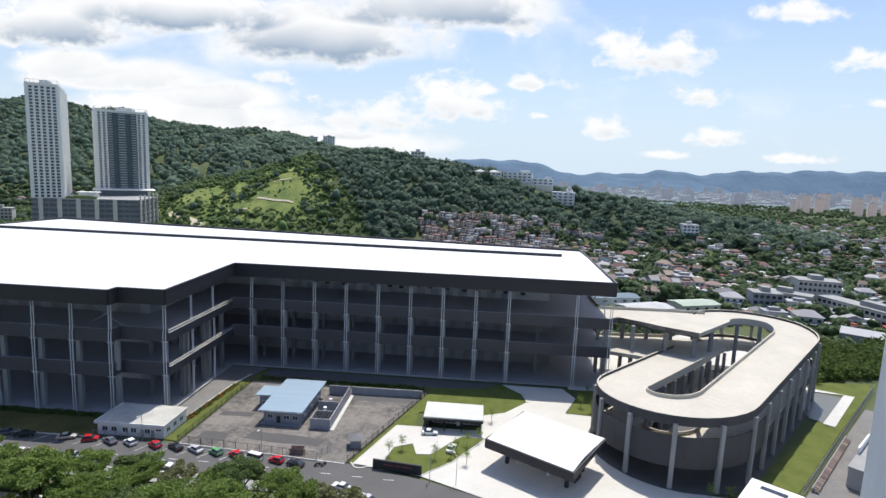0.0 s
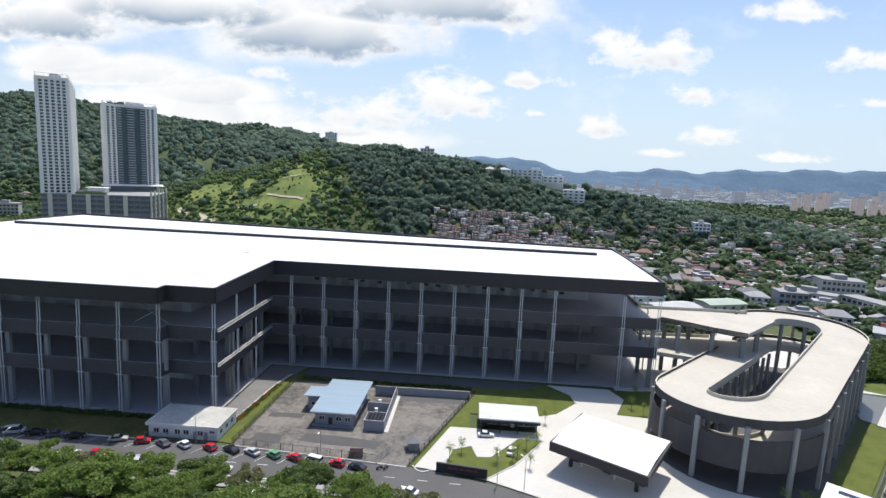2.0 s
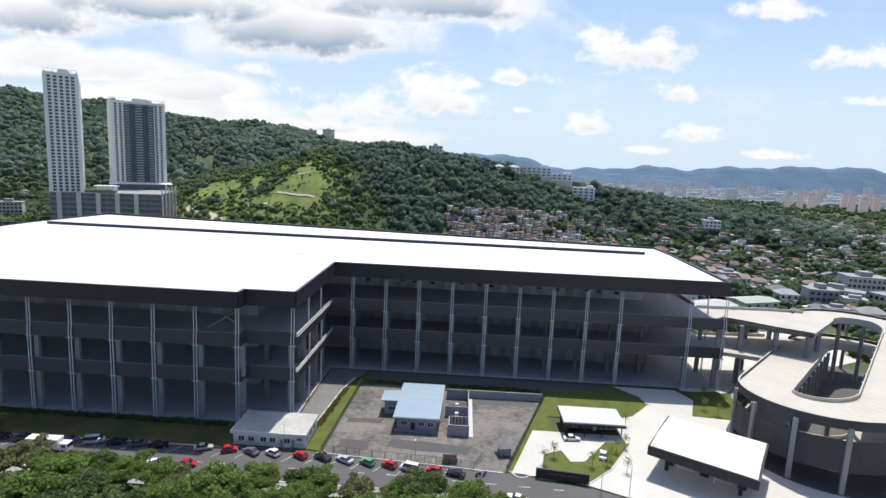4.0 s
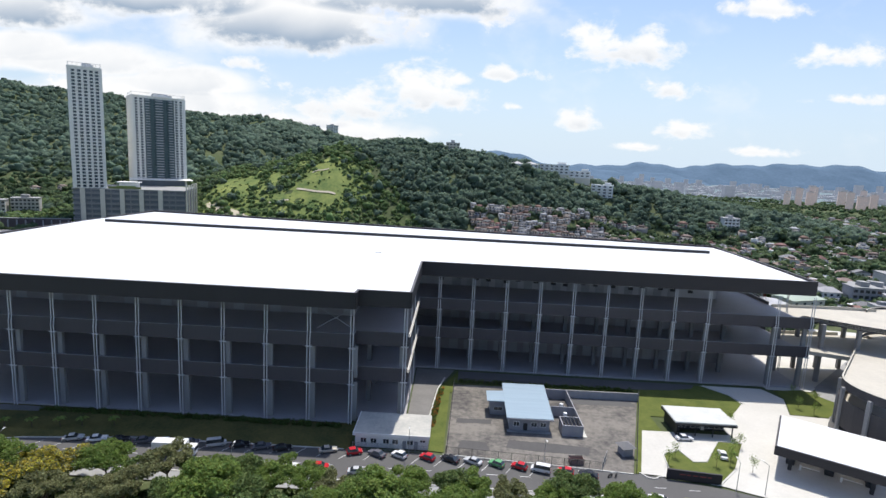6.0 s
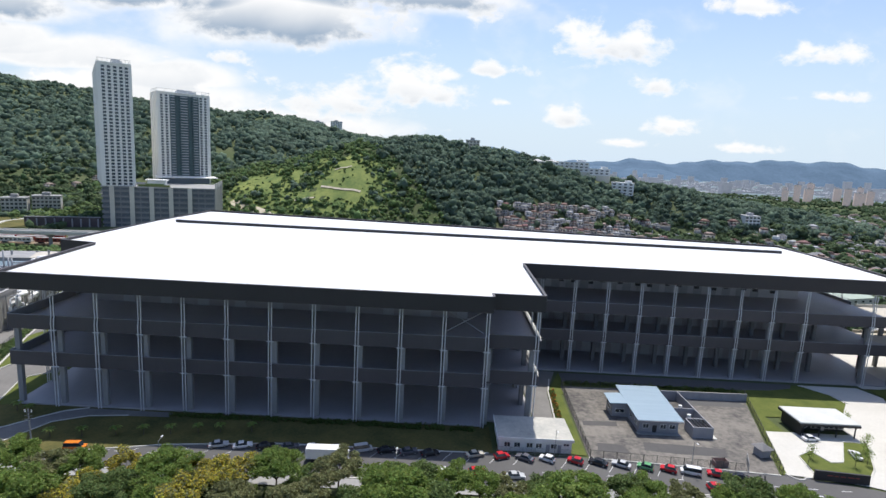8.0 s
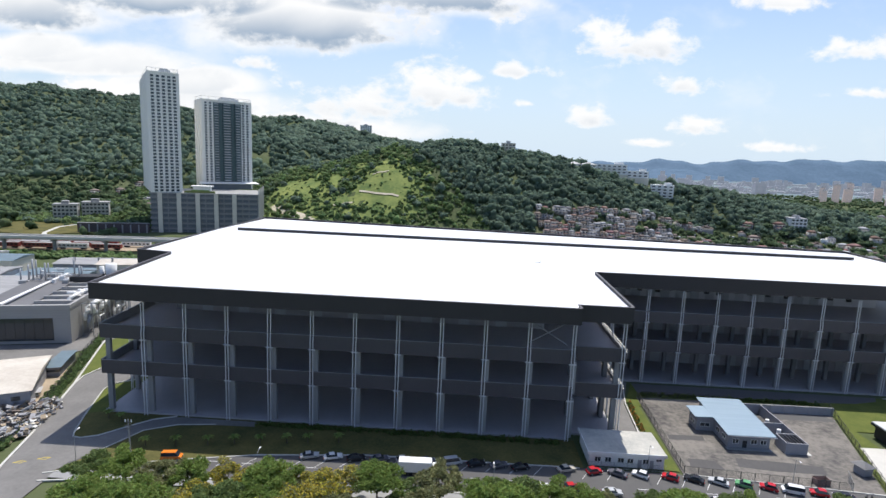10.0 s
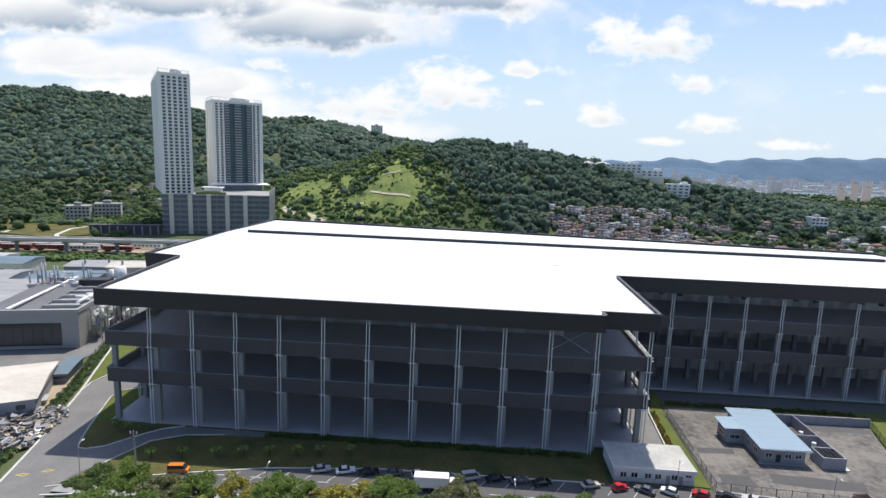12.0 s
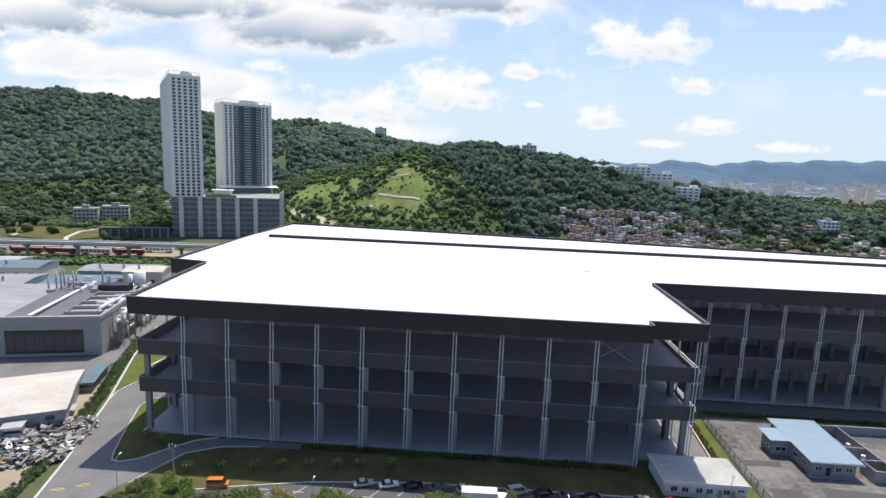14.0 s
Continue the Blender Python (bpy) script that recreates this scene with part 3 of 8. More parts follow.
# ---- kerbs, markings, fences, lamps ----
def strip(name, pts, width, z0, z1, material, label, category):
    """A raised strip along a line of points."""
    bm = bmesh.new()
    prev = None
    for i, (x, y) in enumerate(pts):
        a, b = pts[max(i - 1, 0)], pts[min(i + 1, len(pts) - 1)]
        d = Vector((b[0] - a[0], b[1] - a[1])).normalized()
        nx, ny = -d.y * width / 2, d.x * width / 2
        row = [bm.verts.new(p) for p in ((x + nx, y + ny, z0), (x - nx, y - ny, z0), (x - nx, y - ny, z1), (x + nx, y + ny, z1))]
        if prev:
            for k in range(4):
                bm.faces.new((prev[k], row[k], row[(k + 1) % 4], prev[(k + 1) % 4]))
        else:
            bm.faces.new(row[::-1])
        prev = row
    bm.faces.new(prev)
    bmesh.ops.recalc_face_normals(bm, faces=bm.faces)
    return solo(name, bm, material, label, category, "structure")


KERB = MAT["kerb"] = mat("kerb_concrete", (0.6, 0.59, 0.55), (0.45, 0.44, 0.41), rough=0.9, scale=0.4, fine=4, bump=0.15)


def arc(cx, cy, r, a0, a1, n=8):
    return [(cx + r * math.cos(radians(a0 + (a1 - a0) * i / n)), cy + r * math.sin(radians(a0 + (a1 - a0) * i / n))) for i in range(n + 1)]


strip("kerb", [(-15, -60), (-16.1, -28.1), (-20.6, -13.6), (-31.1, 15.2), (-45.1, 48.3), (-50, 62), (-56, 80)], 0.55, -0.1, 0.24, KERB, "pale concrete kerb of the service road", "kerb")
strip("kerb", [(-31.1, 15.2), (-32.3, 20.8), (-31.1, 27.8), (-26, 32.4), (-15, 36.4)], 0.4, -0.1, 0.2, KERB, "pale kerb at the road's turn", "kerb")
strip("kerb", [(-15, 21.2), (-20.2, 16.8), (-20.5, 12.8), (-14.8, -3.4), (-11.6, -11.2), (-10.4, -13.2), (-8.4, -13.6), (-5.0, -12.0), (-0.2, -6.3), (3.4, -2.6), (8.3, -0.3)], 0.3, -0.1, 0.2, KERB, "pale kerb round the lawn corner", "kerb")
strip("kerb", [(20, -3.2), (10.8, -4.5), (4.1, -8.3), (0.8, -15.7), (-1.4, -21)], 0.25, -0.1, 0.16, KERB, "pale kerb along the path", "kerb")
strip("kerb", [(-6.0, -28.3), (3.0, -24.5), (18, -20.3), (36, -16.0), (60, -13.2), (111, -12.7)], 0.3, -0.1, 0.18, KERB, "pale kerb along the street", "kerb")
strip("kerb", [(-5, -31), (8, -28.5), (24, -26.6), (60, -25.6), (130, -25.2), (172, -25.2), (195, -33)], 0.35, -0.1, 0.2, KERB, "pale kerb along the street", "kerb")
strip("kerb", [(135.4, -12.5), (160, -14.3), (178.5, -16.0)], 0.3, -0.1, 0.18, KERB, "pale kerb before the yard fence", "kerb")
strip("kerb", [(180, -15.2)] + arc(182.4, -15.6, 1.8, 200, 330) + [(186.2, -16.2)], 0.3, -0.1, 0.2, KERB, "rounded pale kerb at the gate", "kerb")
strip("kerb", [(225.4, 27), (224.4, 33), (219, 39.8)], 0.35, -0.1, 0.2, KERB, "pale kerb along the driveway", "kerb")
strip("kerb", [(187.2, -15.8), (197.2, -18.3), (204.3, -11.2), (212.3, 1.6), (206, 2.0), (198.4, -8.6), (195.1, -9.0), (193.6, -3.8), (188.8, -6.4), (187.2, -15.8)], 0.25, -0.1, 0.17, KERB, "pale kerb round the sign lawn", "kerb")
strip("kerb", [(-35.0, 38.5), (-33.0, 52.7), (-30.5, 75), (-26.5, 110)], 0.7, -0.1, 0.24, KERB, "pale kerb in the lawn behind the road", "kerb")
strip("trim", [(129.8, -1), (131.9, 24), (134, 34)], 0.35, -0.1, 0.3, KERB, "pale edge of the concrete lane", "kerb")
sheet("pavement", [(-4, -29.5), (172, -29), (172, -25.4), (-4, -25.9)], 0.06, MAT["grey_conc"], "grey footpath beside the street", "pavement")
sheet("pavement", [(70, -42), (175, -41), (178, -36.5), (70, -37)], 0.02, CONC, "pale lane between the trees", "pavement")

# parking marks, each a painted bar
bay_mark = finish("mark", boxes((-0.06, -2.3, 0.0, 0.06, 2.3, 0.012)), MAT["line"])


def mark(x, y, rz, mesh=bay_mark, name="road_mark"):
    ob = new(name, mesh)
    ob.matrix_basis = pose(x, y, 0.004, 0, 0, rz)
    tagged(ob, "white painted parking line on the street", "road marking", "parking lines", "structure")


for i in range(18):
    mark(24 + i * 5.5, min(-20.3 + i * 0.6, -15.0), -32)
for i in range(6):
    mark(128.5 + i * 5.4, -15.4 - 0.5 * i * 0.7, -32)
dash = finish("mark", boxes((-1.2, -0.08, 0.0, 1.2, 0.08, 0.012)), MAT["line"])
for i in range(24):
    mark(20 + i * 7.4, -19.6 - max(0, i - 18) * 0.3, 0, dash)


def arrow_mark(x, y):
    bm = bmesh.new()
    for a, b, c, d in (((-1.3, -0.5), (-0.2, 0.5), (-0.1, 0.3), (-1.1, -0.55)), ((-0.2, 0.5), (1.3, 0.5), (1.2, 0.3), (-0.1, 0.3)), ((1.3, 0.5), (0.6, -0.5), (0.4, -0.35), (1.0, 0.3)), ((0.6, -0.5), (-1.3, -0.5), (-1.0, -0.32), (0.4, -0.35))):
        prism(bm, (d, c, b, a), 0.0, 0.012)
    bmesh.ops.recalc_face_normals(bm, faces=bm.faces)
    solo("road_mark", bm, MAT["yellow"], "yellow painted outline on the service road", "road marking", "structure", at=(x, y, 0.024))


arrow_mark(-14.0, -24.8), arrow_mark(-10.0, -22.8)

# fences: posts, rails and upright wires, each run one thing

MAT["steel_dark"] = mat("dark_steel", (0.07, 0.075, 0.07), (0.05, 0.05, 0.05), rough=0.6, scale=1.0)


def fence(pts, label, material, ht=2.1, gap=3.0, wires=True):
    f = thing("fence", (pts[0][0], pts[0][1], 0), label, "fence", "site fences")
    pm = finish("post", boxes((-0.06, -0.06, 0, 0.06, 0.06, ht), bevel=0.012), material)
    for (x0, y0), (x1, y1) in zip(pts, pts[1:]):
        L = math.hypot(x1 - x0, y1 - y0)
        n = max(1, round(L / gap))
        rz = math.degrees(math.atan2(y1 - y0, x1 - x0))
        ox, oy = x0 - pts[0][0], y0 - pts[0][1]
        for i in range(n):
            piece("post", pm, f, (ox + (x1 - x0) * i / n, oy + (y1 - y0) * i / n, 0), rz)
        for z in (0.15, ht - 0.15):
            part("rail", boxes((0, -0.025, z, L, 0.025, z + 0.06)), material, f, at=(ox, oy, 0), rz=rz)
        if wires:
            bm = bmesh.new()
            for i in range(int(L / 0.3)):
                box(bm, i * 0.3, -0.012, 0.2, i * 0.3 + 0.035, 0.012, ht - 0.15)
            part("mesh_infill", bm, material, f, at=(ox, oy, 0), rz=rz, kind="stuff")
    return f


fence([(135.2, -12.2), (160, -14.0), (171.5, -15.0)], "dark steel mesh fence along the yard", MAT["steel_dark"])
fence([(179.2, -15.6), (194.2, 28.7), (192.2, 31)], "dark steel fence between yard and lawn", MAT["steel_dark"])
fence([(135.4, -11.8), (137.0, 29.7), (165, 30.4)], "dark steel fence on the yard's far side", MAT["steel_dark"])
fence([(171.5, -15.0), (174, -9.5)], "open steel yard gate leaf", MAT["steel"], gap=2.0)
fence([(113, -12.2), (131, -12.2)], "steel fence before the site office", MAT["steel"], ht=1.8)
fence([(284.9, -13.9), (318.6, 24), (348, 57)], "steel fence beside the grass strip", MAT["steel"], ht=2.4)
fence([(-20, -30), (-24.5, -14), (-34.5, 16), (-43, 34), (-50.5, 54)], "overgrown wire fence beside the service road", MAT["steel_dark"], ht=2.2, gap=4.0)


def street_lamp(x, y, rz, ht=7.0):
    t = thing("street_lamp", (x, y, 0), "slim grey steel street lamp", "street lamp", "street lamps", rz=rz)
    part("pole", tube(bmesh.new(), (0, 0, 0), (0, 0, ht), 0.09, 0.05, 8), MAT["steel"], t)
    part("arm", tube(bmesh.new(), (0, 0, ht - 0.1), (1.4, 0, ht + 0.25), 0.045, n=6), MAT["steel"], t)
    part("lamp_head", boxes((1.2, -0.14, ht + 0.2, 1.9, 0.14, ht + 0.33), bevel=0.03), MAT["white"], t)


for x, y, rz in ((-2.2, -23.4, 90), (126.5, -12.9, -90), (158, -15.2, -90), (205.5, -21, 120), (199.5, -20.5, 90), (40, -26.6, 90), (90, -26.6, 90)):
    street_lamp(x, y, rz)


def power_pole():
    t = thing("power_pole", (8.7, -20.8, 0), "grey pole with cross arms and white insulators", "utility pole")
    part("pole", tube(bmesh.new(), (0, 0, 0), (-0.3, 0.1, 9.6), 0.2, 0.13, 8), MAT["grey_conc"], t)
    for z in (7.2, 8.0, 8.8):
        part("cross_arm", boxes((-1.1, -0.07, z, 0.7, 0.07, z + 0.13)), MAT["steel_dark"], t)
    for x in (-0.9, 0.5):
        part("insulator", tube(bmesh.new(), (x, 0, 8.93), (x, 0, 9.5), 0.12, 0.08, 8), MAT["white"], t, "white insulator")


power_pole()


# ---- vehicles ----
def car_meshes(kind):
    """Body, cabin glass and roof of a small car, van or pickup; x along its length."""
    shapes = {
        "saloon": ([(-2.15, 0.3), (2.1, 0.3), (2.18, 0.62), (2.0, 0.78), (1.0, 0.9), (-1.55, 0.92), (-2.1, 0.86), (-2.2, 0.5)], [(1.0, 0.88), (0.35, 1.36), (-0.95, 1.38), (-1.6, 0.9)]),
        "hatch": ([(-1.8, 0.3), (1.75, 0.3), (1.85, 0.65), (1.6, 0.84), (0.95, 0.92), (-1.7, 0.95), (-1.85, 0.6)], [(0.95, 0.9), (0.3, 1.45), (-1.25, 1.47), (-1.72, 0.93)]),
        "van": ([(-2.2, 0.32), (2.15, 0.32), (2.25, 0.8), (1.75, 1.05), (-2.2, 1.05)], [(1.72, 1.03), (1.15, 1.85), (-2.1, 1.9), (-2.18, 1.03)]),
    }
    low, cab = shapes[kind]

    def extrude(profile, w, taper=0.0, m=0):
        bm = bmesh.new()
        zmax = max(z for _, z in profile)
        sides = []
        for s in (-1, 1):
            sides.append([bm.verts.new((x, s * (w - taper * (z - profile[0][1]) / max(zmax - profile[0][1], 0.01)), z)) for x, z in profile])
        n = len(profile)
        bm.faces.new(sides[0]), bm.faces.new(sides[1][::-1])
        for i in range(n):
            bm.faces.new((sides[0][i], sides[0][(i + 1) % n], sides[1][(i + 1) % n], sides[1][i]))
        bmesh.ops.recalc_face_normals(bm, faces=bm.faces)
        bmesh.ops.bevel(bm, geom=list(bm.edges), offset=0.05, segments=1, affect="EDGES")
        return bm
    roof = [(cab[1][0] - 0.05, cab[1][1] - 0.02), (cab[2][0] + 0.05, cab[2][1] - 0.02)]
    rb = boxes((roof[1][0], -0.66, cab[1][1] - 0.01, roof[0][0], 0.66, cab[1][1] + 0.07), bevel=0.03)
    return extrude(low, 0.86), extrude(cab, 0.84, 0.18), rb, low


PAINTS = dict(red=(0.5, 0.02, 0.03), black=(0.02, 0.02, 0.024), silver=(0.5, 0.51, 0.52), white=(0.8, 0.8, 0.8), green=(0.13, 0.35, 0.16), grey=(0.12, 0.12, 0.14), orange=(0.75, 0.22, 0.03), beige=(0.55, 0.5, 0.42))
CARS = {}


def car(kind, colour, x, y, rz):
    if (kind, colour) not in CARS:
        c = PAINTS[colour]
        paint = mat("paint_" + colour, c, tuple(v * 0.9 for v in c), rough=0.25, scale=0.5, fine=4, bump=0.0, spec=0.6)
        body, cab, roof, low = car_meshes(kind)
        t = thing("car" if kind != "van" else "van", (x, y, 0.01), "%s %s parked on the asphalt" % (colour, {"saloon": "saloon car", "hatch": "small hatchback car", "van": "panel van"}[kind]), "car" if kind != "van" else "van", "parked vehicles", rz=rz)
        b = part("body", body, paint, t)
        part("window", cab, MAT["window"], t, "dark tinted windows")
        part("roof", roof, paint, t)
        xs = (low[0][0] + 0.75, low[1][0] - 0.75)
        for wx in xs:
            for s in (-1, 1):
                wheel = part("tyre", tube(bmesh.new(), (wx, s * 0.72, 0.31), (wx, s * 0.9, 0.31), 0.31, n=14), MAT["black"], t, "black tyre")
                part("rim", tube(bmesh.new(), (wx, s * 0.9, 0.31), (wx, s * 0.915, 0.31), 0.19, n=10), MAT["steel"], wheel)
        for s in (-1, 1):
            part("headlight", boxes((low[1][0] - 0.02, s * 0.62 - 0.16, 0.58, low[1][0] + 0.09, s * 0.62 + 0.16, 0.72)), MAT["white"], b)
            part("tail_light", boxes((low[0][0] - 0.08, s * 0.66 - 0.13, 0.62, low[0][0] + 0.06, s * 0.66 + 0.13, 0.78)), MAT["red_light"], b)
        CARS[(kind, colour)] = t
        return t
    return copy_thing(CARS[(kind, colour)], pose(x, y, 0.01, 0, 0, rz))


MAT["red_light"] = mat("red_lamp_glass", (0.35, 0.02, 0.02), (0.25, 0.02, 0.02), rough=0.2, scale=2.0)
for kind, colour, x, y, rz in (
    ("hatch", "red", 131.0, -14.9, 152), ("saloon", "black", 136.3, -15.0, 152), ("saloon", "silver", 141.6, -15.4, 152), ("hatch", "green", 147.0, -15.9, 152),
    ("hatch", "red", 152.2, -16.4, 155), ("van", "white", 157.0, -17.2, 165), ("hatch", "red", 162.6, -17.4, 165), ("saloon", "black", 167.5, -18.2, 165),
    ("saloon", "silver", 48.0, -15.6, 20), ("saloon", "white", 53.5, -15.4, 20), ("saloon", "black", 58.8, -15.2, 20), ("saloon", "grey", 64.3, -15.0, 20),
    ("hatch", "silver", 70.0, -14.9, 20), ("hatch", "grey", 75.4, -14.7, 20), ("van", "silver", 81.3, -14.5, 20), ("saloon", "black", 86.8, -14.3, 20),
    ("saloon", "grey", 92.0, -14.4, 20), ("saloon", "black", 97.0, -14.6, 20), ("saloon", "beige", 107.6, -14.2, 20), ("hatch", "red", 113.9, -14.4, 20), ("saloon", "grey", 119.2, -14.6, 150), ("hatch", "white", 124.4, -14.6, 150),
    ("hatch", "red", 107.6, -21.4, 10), ("saloon", "white", 100.5, -22.0, 10), ("saloon", "silver", 116, -22.3, 5), ("saloon", "white", 138, -23.2, 3), ("hatch", "red", 160.0, -22.8, 3), ("saloon", "silver", 91, -30.6, 8), ("saloon", "white", 147, -31.0, 4),
    ("van", "orange", 17.6, -19.8, 8), ("saloon", "white", 197.3, 2.0, 5), ("saloon", "white", 203.6, -5.6, 75), ("saloon", "white", 180.5, -26.0, 160), ("saloon", "silver", 187, -29.5, 150),
):
    car(kind, colour, x, y, rz)


def box_truck(x, y, rz):
    t = thing("box_truck", (x, y, 0), "white box truck parked in the street", "truck", rz=rz)
    part("cargo_box", boxes((-5.2, -1.2, 0.95, 2.2, 1.2, 3.4), bevel=0.05), MAT["white"], t, "white cargo box")
    cab = part("cab", boxes((2.35, -1.05, 0.5, 4.3, 1.05, 2.5), bevel=0.14), MAT["white"], t)
    part("windscreen", boxes((4.2, -0.9, 1.5, 4.34, 0.9, 2.25), (3.0, -1.08, 1.5, 3.9, 1.08, 2.2)), MAT["window"], cab)
    part("chassis", boxes((-5.0, -0.5, 0.6, 3.9, 0.5, 0.94)), MAT["dark"], t)
    for wx in (-3.6, -2.5, 3.2):
        for s in (-1, 1):
            part("tyre", tube(bmesh.new(), (wx, s * 0.8, 0.48), (wx, s * 1.1, 0.48), 0.48, n=14), MAT["black"], t)


box_truck(74.5, -19.2, 2)


def small_hut(x, y, rz):
    t = thing("gate_hut", (x, y, 0), "small grey-roofed hut at the yard corner", "hut", rz=rz)
    part("wall", boxes((-1.3, -1.3, 0, 1.3, 1.3, 2.2)), MAT["grey_paint"], t)
    bm = bmesh.new()
    base = [bm.verts.new(p) for p in ((-1.9, -1.9, 2.2), (1.9, -1.9, 2.2), (1.9, 1.9, 2.2), (-1.9, 1.9, 2.2))]
    top = bm.verts.new((0, 0, 3.2))
    bm.faces.new(base[::-1])
    for i in range(4):
        bm.faces.new((base[i], base[(i + 1) % 4], top))
    part("roof", bm, MAT["tile_grey"], t, "grey pyramid roof")


small_hut(179.2, -7.0, 15)


def motorbike(x, y, rz):
    t = thing("motorbike", (x, y, 0), "dark motorbike parked at the kerb", "motorbike", rz=rz)
    for wx in (-0.6, 0.6):
        part("tyre", tube(bmesh.new(), (wx, -0.06, 0.3), (wx, 0.06, 0.3), 0.3, n=12), MAT["black"], t)
    part("body", boxes((-0.55, -0.14, 0.4, 0.5, 0.14, 0.8), bevel=0.06), MAT["dark"], t)
    part("handlebar", boxes((0.4, -0.35, 0.95, 0.5, 0.35, 1.02)), MAT["steel"], t)


motorbike(172.6, -17.6, 40), motorbike(174.0, -17.4, 60)


# ---- small palms and saplings ----
def palm_meshes(seed):
    rng = random.Random(seed)
    tr = tube(bmesh.new(), (0, 0, -0.1), (0.1, 0, 1.6), 0.12, 0.08, 7)
    bm = bmesh.new()
    for i in range(9):
        a = 2 * math.pi * i / 9 + rng.uniform(-0.2, 0.2)
        prev = None
        for k in range(5):
            s = k / 4
            r, z = 1.5 * s, 1.6 + 0.9 * math.sin(s * 2.3) - 0.3 * s
            w = 0.28 * math.sin(math.pi * (0.15 + 0.8 * s))
            c = (0.1 + r * math.cos(a), r * math.sin(a))
            row = [bm.verts.new((c[0] - w * math.sin(a), c[1] + w * math.cos(a), z - 0.08)), bm.verts.new((c[0], c[1], z)), bm.verts.new((c[0] + w * math.sin(a), c[1] - w * math.cos(a), z - 0.08))]
            if prev:
                bm.faces.new((prev[0], row[0], row[1], prev[1])), bm.faces.new((prev[1], row[1], row[2], prev[2]))
            prev = row
    return finish("trunk", tr, MAT["bark"]), finish("fronds", bm, MAT["leaf"])


PALM = palm_meshes(2)
for x, y in ((15.4, -14.2), (22.6, -13.0), (28.7, -12.0), (34.5, -11.0), (40.8, -10.0), (45.7, -9.2), (53.1, -8.2), (8.7, -15.2), (-8, -3.6), (-4, -4.6)):
    t = thing("young_palm", (x, y, 0), "small young palm planted in the lawn", "palm", "young palms", rz=x * 31 % 360)
    piece("trunk", PALM[0], t), piece("fronds", PALM[1], t)


def sapling_meshes(seed):
    rng = np.random.RandomState(seed)
    tr = bmesh.new()
    tube(tr, (0, 0, -0.05), (0.05, 0, 3.2), 0.06, 0.03, 6)
    for i in range(5):
        a = i * 1.3
        tube(tr, (0.03, 0, 1.6 + 0.25 * i), (0.7 * math.cos(a), 0.7 * math.sin(a), 2.3 + 0.3 * i), 0.025, 0.012, 4)
    C = rng.normal(size=(170, 3)) * (0.5, 0.5, 0.55) + (0.05, 0, 2.9)
    a = rng.normal(size=C.shape)
    a /= np.linalg.norm(a, axis=1)[:, None]
    b = np.cross(a, rng.normal(size=C.shape))
    b /= np.linalg.norm(b, axis=1)[:, None]
    V = np.stack([C - a * 0.16, C - b * 0.09, C + a * 0.16, C + b * 0.09], 1).reshape(-1, 3)
    return finish("trunk", tr, MAT["bark"]), np_mesh("crown", V, np.arange(len(V)).reshape(-1, 4), MAT["leaf"])


SAPLING = sapling_meshes(3)
for x, y in ((188.4, -10.5), (191.2, -7.4), (199.8, -10.6), (203.6, -9.4), (207.5, -3.0), (205.0, -6.9), (210.2, -0.6), (214, 12), (241.5, 26), (244, 22.5), (249, 30), (207.6, -12), (245, 35), (262, -19), (266, -19.6)):
    t = thing("sapling", (x, y, 0), "thin young tree with sparse leaves", "sapling", "young trees", rz=x * 53 % 360)
    piece("trunk", SAPLING[0], t), piece("crown", SAPLING[1], t)


def skip_container(x, y, rz):
    t = thing("skip_container", (x, y, 0.02), "rusty open skip standing by the yard gate", "skip", rz=rz)
    bm = bmesh.new()
    prism(bm, [(-1.6, -0.85), (1.6, -0.85), (1.6, 0.85), (-1.6, 0.85)], 0, 0.12)
    for a in ((-1.6, -0.9, 0.12, 1.6, -0.82, 1.3), (-1.6, 0.82, 0.12, 1.6, 0.9, 1.3), (-1.68, -0.82, 0.12, -1.6, 0.82, 1.3), (1.6, -0.82, 0.12, 1.68, 0.82, 1.3)):
        box(bm, *a)
    part("body", bm, MAT["tile_brown"], t)
    for y0 in (-0.95, 0.9):
        part("rim", boxes((-1.75, y0, 1.3, 1.75, y0 + 0.06, 1.4)), MAT["steel_dark"], t)


skip_container(166.0, -12.6, 6)

# ---- warehouse ----
RIDGE_Y = 99.5


def roof_z(y):
    return 34.6 + (y + 1.5) / 101.0 * 1.15 if y < RIDGE_Y else 35.75 - (y - RIDGE_Y) / 50 * 0.7


EDGE = [(-12.5, -1.5), (110.8, -1.5), (110.8, 2.0), (124.3, 2.0), (124.3, 43.6), (253.8, 44.6), (255, 121), (-24, 150), (-27.5, 43.5), (-15, 41.5)]
BAY = 11.0


